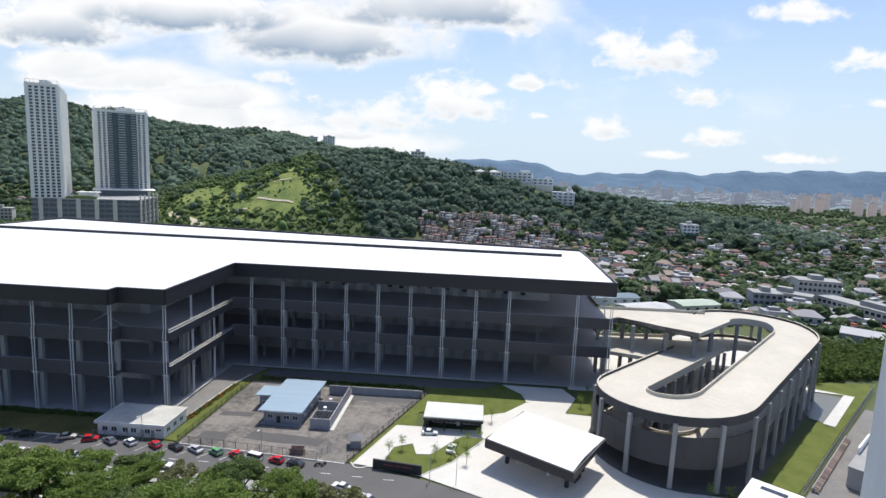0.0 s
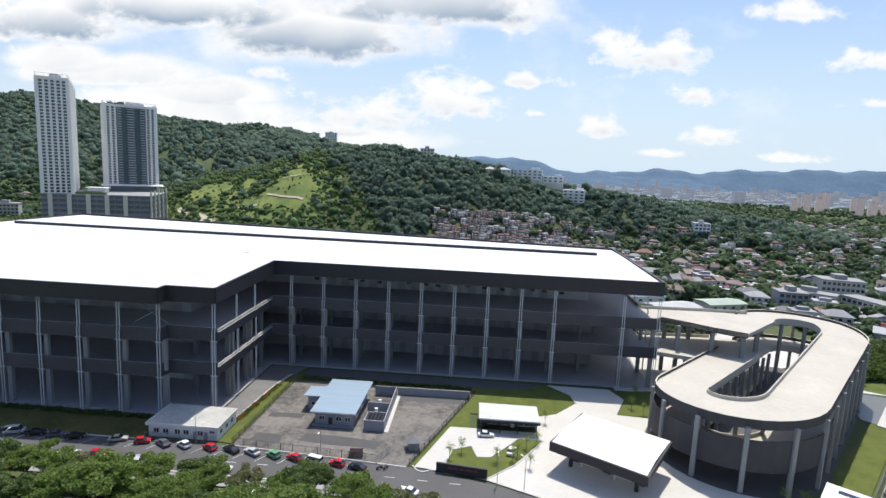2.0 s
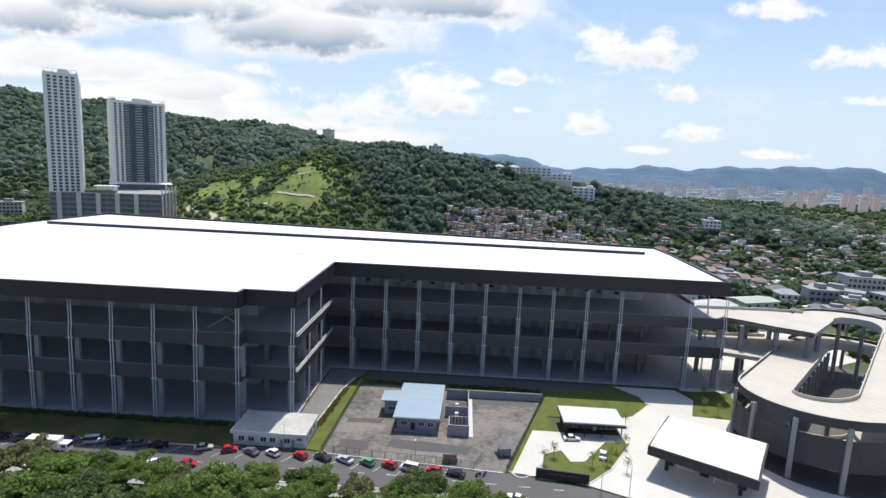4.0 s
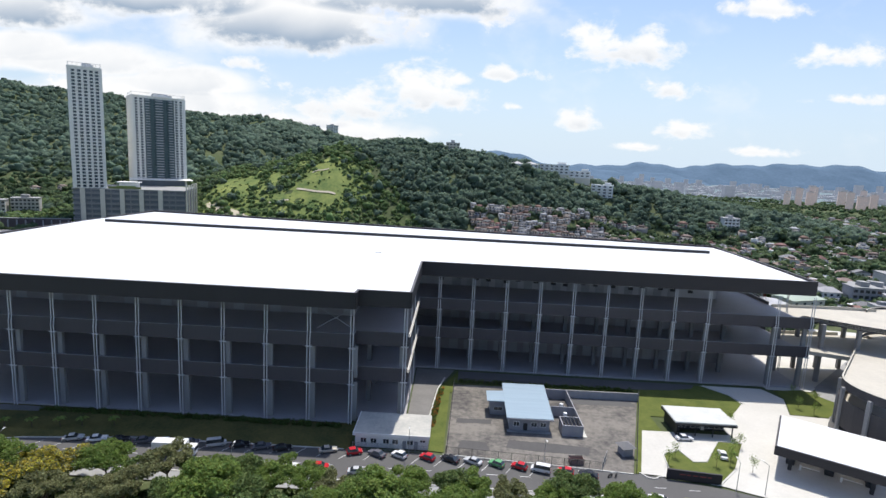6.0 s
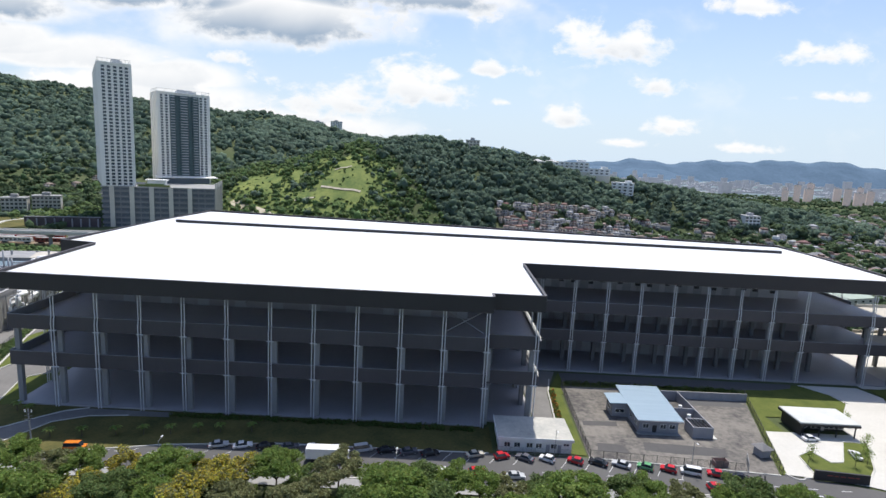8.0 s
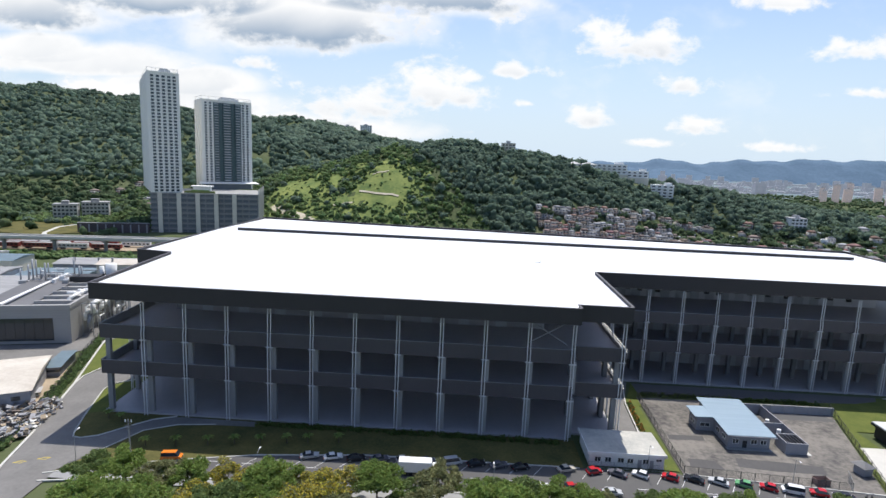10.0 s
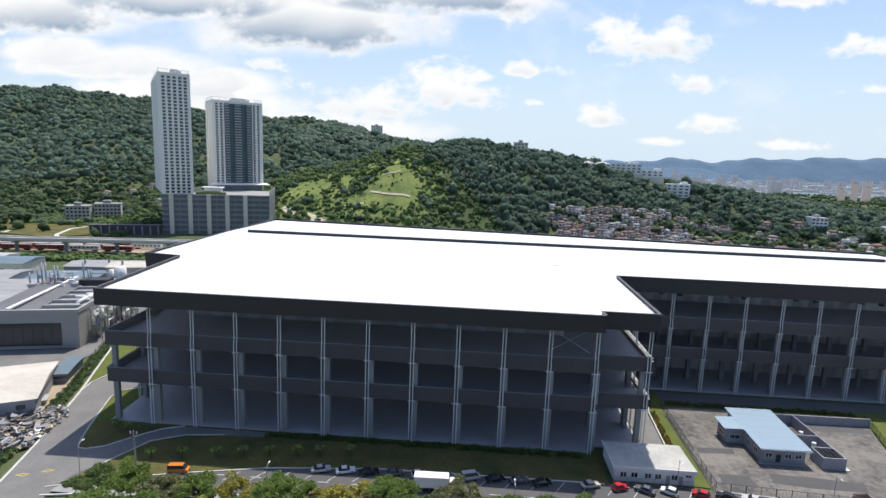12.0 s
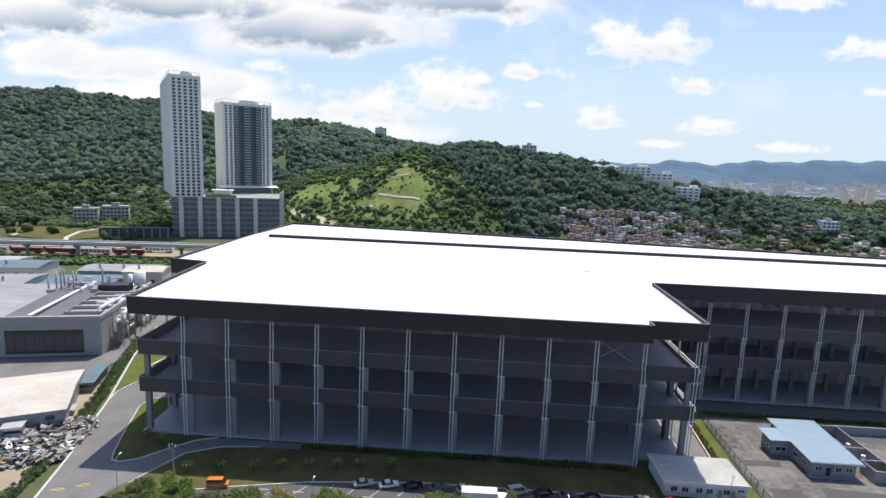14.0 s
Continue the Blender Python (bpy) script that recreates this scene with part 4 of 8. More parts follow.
def build_warehouse():
    w = thing("warehouse", (60, 60, 0), "three-storey dark grey warehouse with open decks and white roof", "warehouse")

    def add(name, bm, material, label="", kind=""):
        bmesh.ops.translate(bm, verts=bm.verts, vec=(-60, -60, 0))
        return part(name, bm, material, w, label, kind=kind)

    # roof sheets, front and rear slopes
    cut_l, cut_r = (-25.7, RIDGE_Y), (254.7, RIDGE_Y)
    front = EDGE[:6] + [cut_r, cut_l] + EDGE[8:]
    rear = [cut_r, EDGE[6], EDGE[7], cut_l]
    for pts in (front, rear):
        zs = [roof_z(y) for _, y in pts]
        add("roof", prism(bmesh.new(), pts, [z - 0.35 for z in zs], zs), MAT["roof"], "white metal sheet roof")
    ridge = add("ridge_vent", boxes((-17, RIDGE_Y - 0.9, 35.6, 243.5, RIDGE_Y + 0.9, 36.85)), MAT["dark"], "long dark ridge vent")
    cap = boxes((-17.4, RIDGE_Y - 0.4, 36.85, 243.9, RIDGE_Y + 1.6, 37.0))
    bmesh.ops.translate(cap, verts=cap.verts, vec=(-60, -60, 0))
    part("cap", cap, MAT["roof"], ridge)
    # seams of the sheets
    bm = bmesh.new()
    for i in range(46):
        x = -9 + i * 5.72
        y0 = -1.0 if x < 110 else (2.4 if x < 124 else 44.4)
        vs = [bm.verts.new((x + s, y, roof_z(y) + 0.03)) for y in (y0, RIDGE_Y - 1) for s in (-0.05, 0.05)]
        bm.faces.new((vs[0], vs[1], vs[3], vs[2]))
    add("seam", bm, MAT["grey_paint"], "thin raised sheet seams", kind="stuff")
    # fascia, edge by edge
    n = len(EDGE)
    for i in range(n):
        (x0, y0), (x1, y1) = EDGE[i], EDGE[(i + 1) % n]
        d = Vector((x1 - x0, y1 - y0)).normalized()
        nx, ny = d.y * 0.35, -d.x * 0.35
        pts = [(x0, y0), (x1, y1), (x1 + nx, y1 + ny), (x0 + nx, y0 + ny)][::-1]
        t0, t1 = roof_z(y0) + 0.75, roof_z(y1) + 0.75
        add("fascia", prism(bmesh.new(), pts, [31.25 - 0.01 * (i % 3)] * 4, [t0, t1, t1, t0]), MAT["fascia"], "charcoal fascia panel")
        lip = [(x0 + nx * 1.25, y0 + ny * 1.25), (x1 + nx * 1.25, y1 + ny * 1.25), (x1 - nx * 0.6, y1 - ny * 0.6), (x0 - nx * 0.6, y0 - ny * 0.6)]
        add("coping", prism(bmesh.new(), lip, [t0 + 0.004, t1 + 0.004, t1 + 0.004, t0 + 0.004], [t0 + 0.14, t1 + 0.14, t1 + 0.14, t0 + 0.14]), MAT["spandrel"])
    inner = [(-12, -0.6), (110.2, -0.6), (110.2, 2.6), (123.7, 2.6), (123.7, 44.2), (253, 45.2), (254.2, 120), (-23.2, 149), (-27, 44), (-14.4, 42)]
    add("soffit", prism(bmesh.new(), inner, 31.0, 31.24), MAT["soffit"], "grey soffit under the roof")
    # decks
    deck = [(-11.6, 0.3), (110.2, 0.3), (110.2, 3.6), (124.0, 3.6), (124.0, 42.2), (253, 42.6), (253.6, 119), (-23, 148), (-26, 44), (-13.6, 42)]
    add("floor_slab", prism(bmesh.new(), deck, -0.2, 0.3), MAT["deckfloor"], "dark ground floor slab")
    for z in (11.05, 20.75):
        add("floor_slab", prism(bmesh.new(), deck, z, z + 1.2), MAT["deckfloor"], "dark suspended floor slab")
        for i in range(len(deck)):
            if i in (6, 7):
                continue
            (x0, y0), (x1, y1) = deck[i], deck[(i + 1) % len(deck)]
            d = Vector((x1 - x0, y1 - y0)).normalized()
            nx, ny = d.y, -d.x
            side = i in (3, 5)  # the east edges have low parapets
            if i == 5:  # the ramp's entry stays open
                x0, y0 = x0 + (x1 - x0) * 0.34, y0 + (y1 - y0) * 0.34
            top = 2.25 if side else 3.45
            a, b = (x0 + nx * 0.3 - d.x * 0.02, y0 + ny * 0.3), (x1 + nx * 0.3, y1 + ny * 0.3)
            pts = [a, b, (x1 + nx * 0.004, y1 + ny * 0.004), (x0 + nx * 0.004, y0 + ny * 0.004)]
            add("spandrel", prism(bmesh.new(), pts, z - 0.25, z + top), MAT["spandrel"], "dark grey spandrel wall")
            inside = [(x0 - nx * 0.004 + d.x * 0.4, y0 - ny * 0.004 + d.y * 0.4), (x1 - nx * 0.004 - d.x * 0.4, y1 - ny * 0.004 - d.y * 0.4), (x1 - nx * 0.12 - d.x * 0.4, y1 - ny * 0.12 - d.y * 0.4), (x0 - nx * 0.12 + d.x * 0.4, y0 - ny * 0.12 + d.y * 0.4)]
            add("parapet_lining", prism(bmesh.new(), inside, z + 1.204, z + top - 0.01), MAT["column"], "pale concrete inner face")
            pts = [(p[0] + nx * k, p[1] + ny * k) for p, k in zip(pts, (0.05, 0.05, -0.05, -0.05) if not side else (0.25, 0.25, -0.1, -0.1))]
            # east copings take a paler concrete, to carry the sun on them
            add("rail", prism(bmesh.new(), pts, z + top + 0.004, z + top + 0.08), MAT["concrete"] if side else MAT["column"], "pale parapet coping")
            if side:
                pts = [(p[0] + nx * k, p[1] + ny * k) for p, k in zip(pts, (-0.12, -0.12, 0.2, 0.2))]
                add("rail", prism(bmesh.new(), pts, z + top + 0.75, z + top + 0.83), MAT["concrete"], "pale handrail")
    # core with dock walls; the darker grey copy puts deck shade into the colour
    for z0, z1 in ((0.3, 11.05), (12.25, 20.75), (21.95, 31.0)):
        add("core_wall", boxes((-4, 24, z0, 106, 140, z1)), MAT["dockshade"] if z0 > 20 else MAT["dockdark"], "dock wall, its grey set by the storey's shade")
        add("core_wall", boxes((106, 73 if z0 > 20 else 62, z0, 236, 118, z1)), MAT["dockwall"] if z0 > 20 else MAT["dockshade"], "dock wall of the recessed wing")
    door = finish("dock_door", boxes((-1.6, -0.12, 0, 1.6, 0, 4.2), (-1.8, -0.25, 4.2, 1.8, 0, 4.5)), MAT["dockdoor"])
    for z in (0.3, 12.25, 21.95):
        for i in range(10):
            piece("dock_door", door, w, (5.5 + BAY * i - 60, 23.99 - 60, z), label="dark roller shutter door")
        for i in range(16):
            piece("dock_door", door, w, (136.4 + 5.5 * i - 60, (72.99 if z > 20 else 61.99) - 60, z), label="dark roller shutter door")
    fan = finish("wall_unit", boxes((-0.9, -0.6, -0.5, 0.9, 0, 0.5), (-0.7, -0.7, -0.35, 0.7, -0.6, 0.35), bevel=0.05), MAT["dark"])
    for i in range(17):
        piece("wall_unit", fan, w, (130.5 + 5.9 * i + (i * 7 % 5) * 0.45 - 60, 72.98 - 60, 24.3 + (i * 3 % 4) * 0.3), label="dark wall-mounted unit")

    # column lines: twin pipes in front of a concrete column
    col_lo = finish("column", boxes((-0.65, 0, 0.3, 0.65, 1.1, 11.05), bevel=0.05), MAT["column"])
    col_mid = finish("column", boxes((-0.6, 0, 12.25, 0.6, 1.0, 20.75), bevel=0.05), MAT["column"])
    bmp = bmesh.new()
    for a, b in (((0, -0.42, 0.05), (0, -0.42, 22.6)), ((0, -0.42, 22.6), (0, -0.1, 24.2)), ((0, -0.1, 24.2), (0, -0.1, 31.2))):
        tube(bmp, a, b, 0.13, n=8)
    pipe = finish("downpipe", bmp, MAT["pipe"])
    bracket = finish("bracket", boxes((-0.95, -0.6, 0, 0.95, -0.2, 0.2), bevel=0.03), MAT["pipe"])

    def column(x, y, rz=0.0, shift=0.75, pipes=True):
        m = Matrix.Rotation(radians(rz), 3, "Z")

        def at(dx, dy, z=0.0):
            v = m @ Vector((dx, dy, 0))
            return (x + v.x - 60, y + v.y - 60, z)
        piece("column", col_lo, w, at(shift, 0.9), rz, "grey concrete column")
        piece("column", col_mid, w, at(shift, 0.9), rz, "grey concrete column")
        if not pipes:
            return
        for s in (-0.36, 0.36):
            piece("downpipe", pipe, w, at(s, 0.0), rz, "galvanised downpipe")
        for z in (10.75, 20.45):
            piece("bracket", bracket, w, at(0, 0.0, z), rz)

    column(-BAY, 0.0, pipes=False)
    for i in range(11):
        column(BAY * i, 0.0)
    column(123.3, 3.3, 0, -0.9)
    for y in (16, 29):
        column(123.7, y, 90, 0.0)
    for i in range(9):
        column(130.9 + BAY * i, 42.2, 0, 0.35)
    column(241.2, 42.2, 0, 0.35)
    column(252.4, 42.2, 0, -0.9)
    for y in (58, 74, 90, 106):
        column(253.5, y, 90, 0.0)
    for y in (14, 28):
        column(-12.3, y, -90, 0.0)
    # inner columns of the wide decks, deck shade put into a darker concrete
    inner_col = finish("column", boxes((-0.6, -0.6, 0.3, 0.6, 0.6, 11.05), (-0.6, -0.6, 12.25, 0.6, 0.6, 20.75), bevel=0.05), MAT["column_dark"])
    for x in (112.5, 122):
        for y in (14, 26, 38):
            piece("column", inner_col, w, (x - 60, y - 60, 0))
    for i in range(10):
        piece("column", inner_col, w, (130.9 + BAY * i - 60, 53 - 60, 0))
    # diagonal stays in the last bay
    for z0, z1 in ((23.6, 29.5), (29.5, 23.6)):
        add("brace", tube(bmesh.new(), (99.6, 6, z0), (109.4, 6, z1), 0.12), MAT["steel"], "thin diagonal brace")
    # small mast on the roof
    bm = boxes((106.5, 59.2, roof_z(59), 108.9, 59.5, roof_z(59) + 0.18))
    tube(bm, (108.6, 59.35, roof_z(59)), (108.6, 59.35, roof_z(59) + 1.6), 0.06)
    add("roof_hatch", bm, MAT["grey_paint"], "small grey roof fixture")
    return w


build_warehouse()


# ---- ramp ----
# dark grey skirt, taken deeper for the shade on the ramp's outer face
MAT["skirt"] = mat("dark_ramp_skirt", (0.062, 0.06, 0.066), (0.042, 0.041, 0.046), rough=0.75, scale=0.15, fine=1.5, bump=0.1, streak=(1, 1, 0.3))
C1, C2, R_IN, R_OUT = (260.6, 3.8), (302.8, 54.0), 7.0, 19.2


def ramp_z(i, n, drop):
    """Height of the upper deck along the loop: level round the far bend, then falling."""
    s = i / (n - 1)
    return 21.6 - drop - 9.7 * max(0.0, (s - 0.2) / 0.8)


def build_ramp():
    w = thing("ramp_building", (285, 30, 0), "pale concrete spiral vehicle ramp on columns", "ramp")
    inner, outer = stadium(C1, C2, R_IN), stadium(C1, C2, R_OUT)
    n = len(inner)

    def strip(name, ring_a, ring_b, lo, hi, material, first=0, last=None, label="", drop=0.0, floor=None):
        bm = bmesh.new()
        prev = None
        last = n if last is None else last
        for i in range(first, last):
            z = ramp_z(i, n, drop)
            if floor is not None:
                z = max(z, floor)
            pa, pb = ring_a[i], ring_b[i]
            row = [bm.verts.new((p.x - 285, p.y - 30, z + k)) for p, k in ((pa, lo), (pb, lo), (pb, hi), (pa, hi))]
            if prev:
                for k in range(4):
                    bm.faces.new((prev[k], prev[(k + 1) % 4], row[(k + 1) % 4], row[k]))
            else:
                bm.faces.new(row)
            prev = row
        bm.faces.new(prev[::-1])
        bmesh.ops.recalc_face_normals(bm, faces=bm.faces)
        return part(name, bm, material, w, label)

    def ring(r):
        return stadium(C1, C2, r)

    for drop, floor in ((0.0, None), (9.7, 0.35)):
        strip("deck", inner, outer, -1.1, 0, MAT["ramp"], label="pale concrete ramp deck", drop=drop, floor=floor)
        up, lo = (0.75, -1.5) if not drop else (1.0, -1.8)
        strip("parapet", ring(R_OUT), ring(R_OUT + 0.3), lo, up, MAT["skirt"], last=n - 3, label="dark grey outer parapet", drop=drop, floor=floor)
        strip("coping", ring(R_OUT - 0.05), ring(R_OUT + 0.34), up + 0.004, up + 0.1, MAT["ramp"], last=n - 3, drop=drop, floor=floor)
        strip("parapet", ring(R_IN - 0.3), ring(R_IN), -1.3, 0.95, MAT["ramp"], last=n - 3, label="concrete parapet", drop=drop, floor=floor)
    strip("screen", ring(R_OUT + 0.31), ring(R_OUT + 0.55), -1.8, 5.7, MAT["skirt"], first=28, last=n - 3, label="tall dark grey screen round the lower turn", drop=9.7, floor=0.35)
    # bridges from the warehouse decks
    def bridge(pts, z, label):
        part("bridge", prism(bmesh.new(), [(x - 285, y - 30) for x, y in pts], z - 1.3, z), MAT["ramp"], w, label)
        return pts

    top = [(253.6, 51), (258, 55), (264, 51), (270.5, 45.8), (280, 40.3), (300.2, 61.5), (292.5, 67.8), (280, 68.5), (253.6, 67)]
    bridge(top, 21.62, "concrete bridge deck to the upper floor")
    low = [(253.6, 47), (262, 44), (276, 38), (284, 46), (292.5, 67.8), (280, 68), (253.6, 66)]
    bridge(low, 11.9, "concrete bridge deck to the middle floor")
    for pts, z, runs in ((top, 21.62, ((0, 4), (6, 8))), (low, 11.9, ((5, 6),))):
        for a, b in runs:
            for i in range(a, b):
                (x0, y0), (x1, y1) = pts[i], pts[i + 1]
                d = Vector((x1 - x0, y1 - y0)).normalized()
                q = [(x0 - 285, y0 - 30), (x1 - 285, y1 - 30), (x1 - d.y * 0.3 - 285, y1 + d.x * 0.3 - 30), (x0 - d.y * 0.3 - 285, y0 + d.x * 0.3 - 30)]
                hi = z + 1.05 if a else z + 0.15
                part("parapet", prism(bmesh.new(), q, z - 1.6, hi), MAT["ramp"] if a else MAT["spandrel"], w)
    # columns outside and inside the loop
    outs, ins = ring(R_OUT + 0.7), ring(R_IN - 0.5)

    def posts(pts, spacing, first, sx, sy, over):
        gone, target = 0.0, first
        for i in range(1, n):
            step = (pts[i] - pts[i - 1]).length
            while gone + step >= target:
                k = (target - gone) / step
                p = pts[i - 1].lerp(pts[i], k)
                d = pts[i] - pts[i - 1]
                z = ramp_z(i, n, 0.0)
                part("column", boxes((-sx, -sy, -0.1, sx, sy, z + over), bevel=0.06), MAT["column"], w, "tall concrete column", at=(p.x - 285, p.y - 30, 0), rz=math.degrees(math.atan2(d.y, d.x)))
                target += spacing
            gone += step

    posts(outs, 10.4, 6.0, 0.52, 0.42, -0.9)
    posts(ins, 7.5, 4.0, 0.5, 0.45, -1.1)
    for x, y in ((262, 50), (262, 63), (271, 64), (272, 47), (280, 43), (280, 65), (289, 52)):
        part("column", boxes((-0.6, -0.6, -0.1, 0.6, 0.6, 20.4), bevel=0.06), MAT["column"], w, "tall concrete column", at=(x - 285, y - 30, 0))
    return w


build_ramp()

# ---- low buildings on the site ----
def frame_window(parent, x, y, z, wd, ht, rz=0.0, bars=2):
    """A glazed window with its frame, facing -y before the turn."""
    f = bmesh.new()
    t = 0.09
    box(f, -wd / 2, -0.08, 0, wd / 2, 0.02, t), box(f, -wd / 2, -0.08, ht - t, wd / 2, 0.02, ht)
    for i in range(bars + 1):
        xx = -wd / 2 + (wd - t) * i / bars
        box(f, xx, -0.075, t, xx + t, 0.015, ht - t)
    win = part("window", f, MAT["white"], parent, at=(x, y, z), rz=rz)
    part("pane", boxes((-wd / 2 + t, -0.03, t, wd / 2 - t, -0.01, ht - t)), MAT["window"], win)
    return win


def build_bungalow():
    b = thing("bungalow", (150.4, 1.2, 0), "grey single-storey office with pale blue metal roof", "office building")
    # plan in metres from the corner; the long wing runs back, a short wing stands to its left
    part("wall", boxes((1.2, 0.6, 0, 11.6, 18.8, 3.7)), MAT["grey_paint"], b, "grey rendered wall")
    part("wall", boxes((-3.4, 9.0, 0, 1.196, 14.0, 3.7)), MAT["grey_paint"], b, "grey rendered wall")
    bm = prism(bmesh.new(), [(0.2, -0.8), (12.4, -0.6), (13.0, 20.2), (0.6, 20.0)], [3.9, 3.9, 4.6, 4.6], [4.1, 4.1, 4.8, 4.8])
    roof = part("roof", bm, MAT["blue_roof"], b, "pale blue metal sheet roof")
    bm = prism(bmesh.new(), [(-4.4, 8.2), (0.36, 8.2), (0.46, 14.8), (-4.3, 14.6)], [4.1, 4.22, 4.4, 4.25], [4.3, 4.42, 4.6, 4.45])
    part("roof", bm, MAT["blue_roof"], b, "pale blue lean-to roof")
    part("gutter", boxes((0.1, -0.95, 3.75, 12.5, -0.8, 3.95)), MAT["grey_paint"], roof)
    seams = bmesh.new()
    for i in range(14):
        x = 0.8 + i * 0.88
        vs = [seams.verts.new(p) for p in ((x, -0.7, 4.13), (x + 0.06, -0.7, 4.13), (x + 0.06, 19.9, 4.83), (x, 19.9, 4.83))]
        seams.faces.new(vs)
    part("seam", seams, MAT["blue_roof"], roof, kind="stuff")
    for x in (3.0, 7.6, 10.0):
        frame_window(b, x, 0.58, 1.2, 1.6, 1.3)
    for y in (3.0, 6.5):
        frame_window(b, 1.18, y, 1.2, 1.8, 1.3, -90)
    frame_window(b, -1.2, 8.98, 1.2, 2.6, 1.2)
    frame_window(b, -3.42, 11.5, 1.2, 2.6, 1.2, -90)
    part("door", boxes((4.8, 0.52, 0, 5.9, 0.598, 2.1), bevel=0.02), MAT["dark"], b, "dark entrance door")
    part("step", boxes((0.6, -0.7, 0, 12.0, 0.596, 0.15)), MAT["grey_conc"], b, "concrete plinth step")
    for y in (2.5, 8.5, 14.5):
        part("air_conditioner", boxes((11.65, y, 1.6, 12.15, y + 0.9, 2.3), bevel=0.05), MAT["white"], b, "white outdoor cooling unit")
    return b


def build_annex():
    b = thing("annex", (164.9, 1.0, 0), "roofless grey service yard walls beside the office", "outbuilding")
    W = MAT["grey_paint"]
    part("wall", boxes((0.2, -1, 0, 5.6, -0.75, 3.0)), W, b)
    part("wall", boxes((5.35, -0.746, 0, 5.6, 22.0, 3.0)), W, b)
    part("wall", boxes((0.2, -0.746, 0, 0.45, 4, 3.0)), W, b)
    for y in (4.0, 10.0, 21.75):
        part("wall", boxes((-1.0 if y > 5 else 0.5, y, 0, 5.34, y + 0.25, 3.0)), W, b)
    for i in range(5):
        part("beam", boxes((0.9 + i * 0.95, -0.74, 2.7, 1.05 + i * 0.95, 3.99, 2.95)), MAT["dark"], b, "dark beam across the open bay")
    for y in (6.2, 11.8):
        part("water_tank", tube(bmesh.new(), (2.2, y, 0), (2.2, y, 3.1), 0.55, 0.5, 14), MAT["white"], b, "white water tank")
    part("kerb", boxes((5.7, -1.2, 0, 6.7, 22.0, 0.16)), KERB, b, "pale concrete edging")
    return b


def yard_wall():
    w = thing("yard_wall", (170.6, 24.2, 0), "grey rendered boundary wall behind the yard", "wall", rz=1.0)
    part("panel", boxes((0, 0, 0, 22.0, 0.25, 2.3)), MAT["grey_paint"], w)
    part("coping", boxes((-0.05, -0.06, 2.304, 22.05, 0.31, 2.4)), MAT["grey_conc"], w)
    for k in range(7):
        part("pier", boxes((0.1 + k * 3.6, -0.15, 0, 0.45 + k * 3.6, -0.004, 2.3)), MAT["grey_paint"], w)
    sheet("pavement", [(170.8, 19.8), (190.8, 20.4), (190.0, 23.6), (170.8, 23.2)], 0.026, MAT["asphalt"], "dark strip below the yard wall", "pavement")


def yard_patch(pts, material, label):
    sheet("pavement", pts, 0.026, material, label, "pavement")


MAT["patch"] = mat("newer_tarmac_patch", (0.1, 0.096, 0.094), (0.07, 0.068, 0.067), rough=0.95, scale=0.3, fine=2.0, bump=0.15, depth=0.02)
yard_patch([(150, -7.5), (158, -8.6), (170, -8.8), (171, -5.2), (163, -4.2), (151, -3.6)], MAT["patch"], "darker resurfaced tarmac before the office")
yard_patch([(137.6, 4), (147, 4.4), (147.4, 7.0), (138, 6.6)], MAT["patch"], "darker resurfaced strip in the yard")
yard_patch([(138, -9), (146, -9.6), (145, -5.5), (139, -5)], MAT["patch"], "square tarmac patch in the yard")


def build_shed():
    b = thing("site_office", (122, -6, 0), "white single-storey site office with stained flat roof", "outbuilding")
    part("wall", boxes((-8.6, -5.0, 0, 8.9, 5.6, 3.3)), MAT["white"], b, "white painted wall")
    part("roof", boxes((-9.0, -5.4, 3.3, 9.3, 6.0, 3.65), bevel=0.04), MAT["shed_roof"], b, "flat concrete roof with stains")
    part("parapet", boxes((-9.0, -5.55, 3.1, 9.3, -5.4, 3.8), (-9.15, -5.55, 3.1, -9.0, 6.0, 3.8)), MAT["white"], b)
    for x in (-6.6, -4.2, -1.2, 1.0, 4.6):
        frame_window(b, x, -5.02, 1.1, 1.5, 1.3)
    frame_window(b, 7.6, -5.02, 1.9, 1.4, 0.7)
    for x in (3.2, 6.0):
        part("door", boxes((x - 0.45, -5.06, 0, x + 0.45, -5.0, 2.1), bevel=0.02), MAT["grey_paint"], b, "grey door")
    for y in (-3, 0, 3):
        frame_window(b, 8.92, y, 1.1, 1.5, 1.3, 90)
    return b


MAT["roof_grey"] = mat("pale_grey_roof_membrane", (0.6, 0.61, 0.58), (0.46, 0.47, 0.45), rough=0.7, scale=0.2, fine=2.0, bump=0.05)


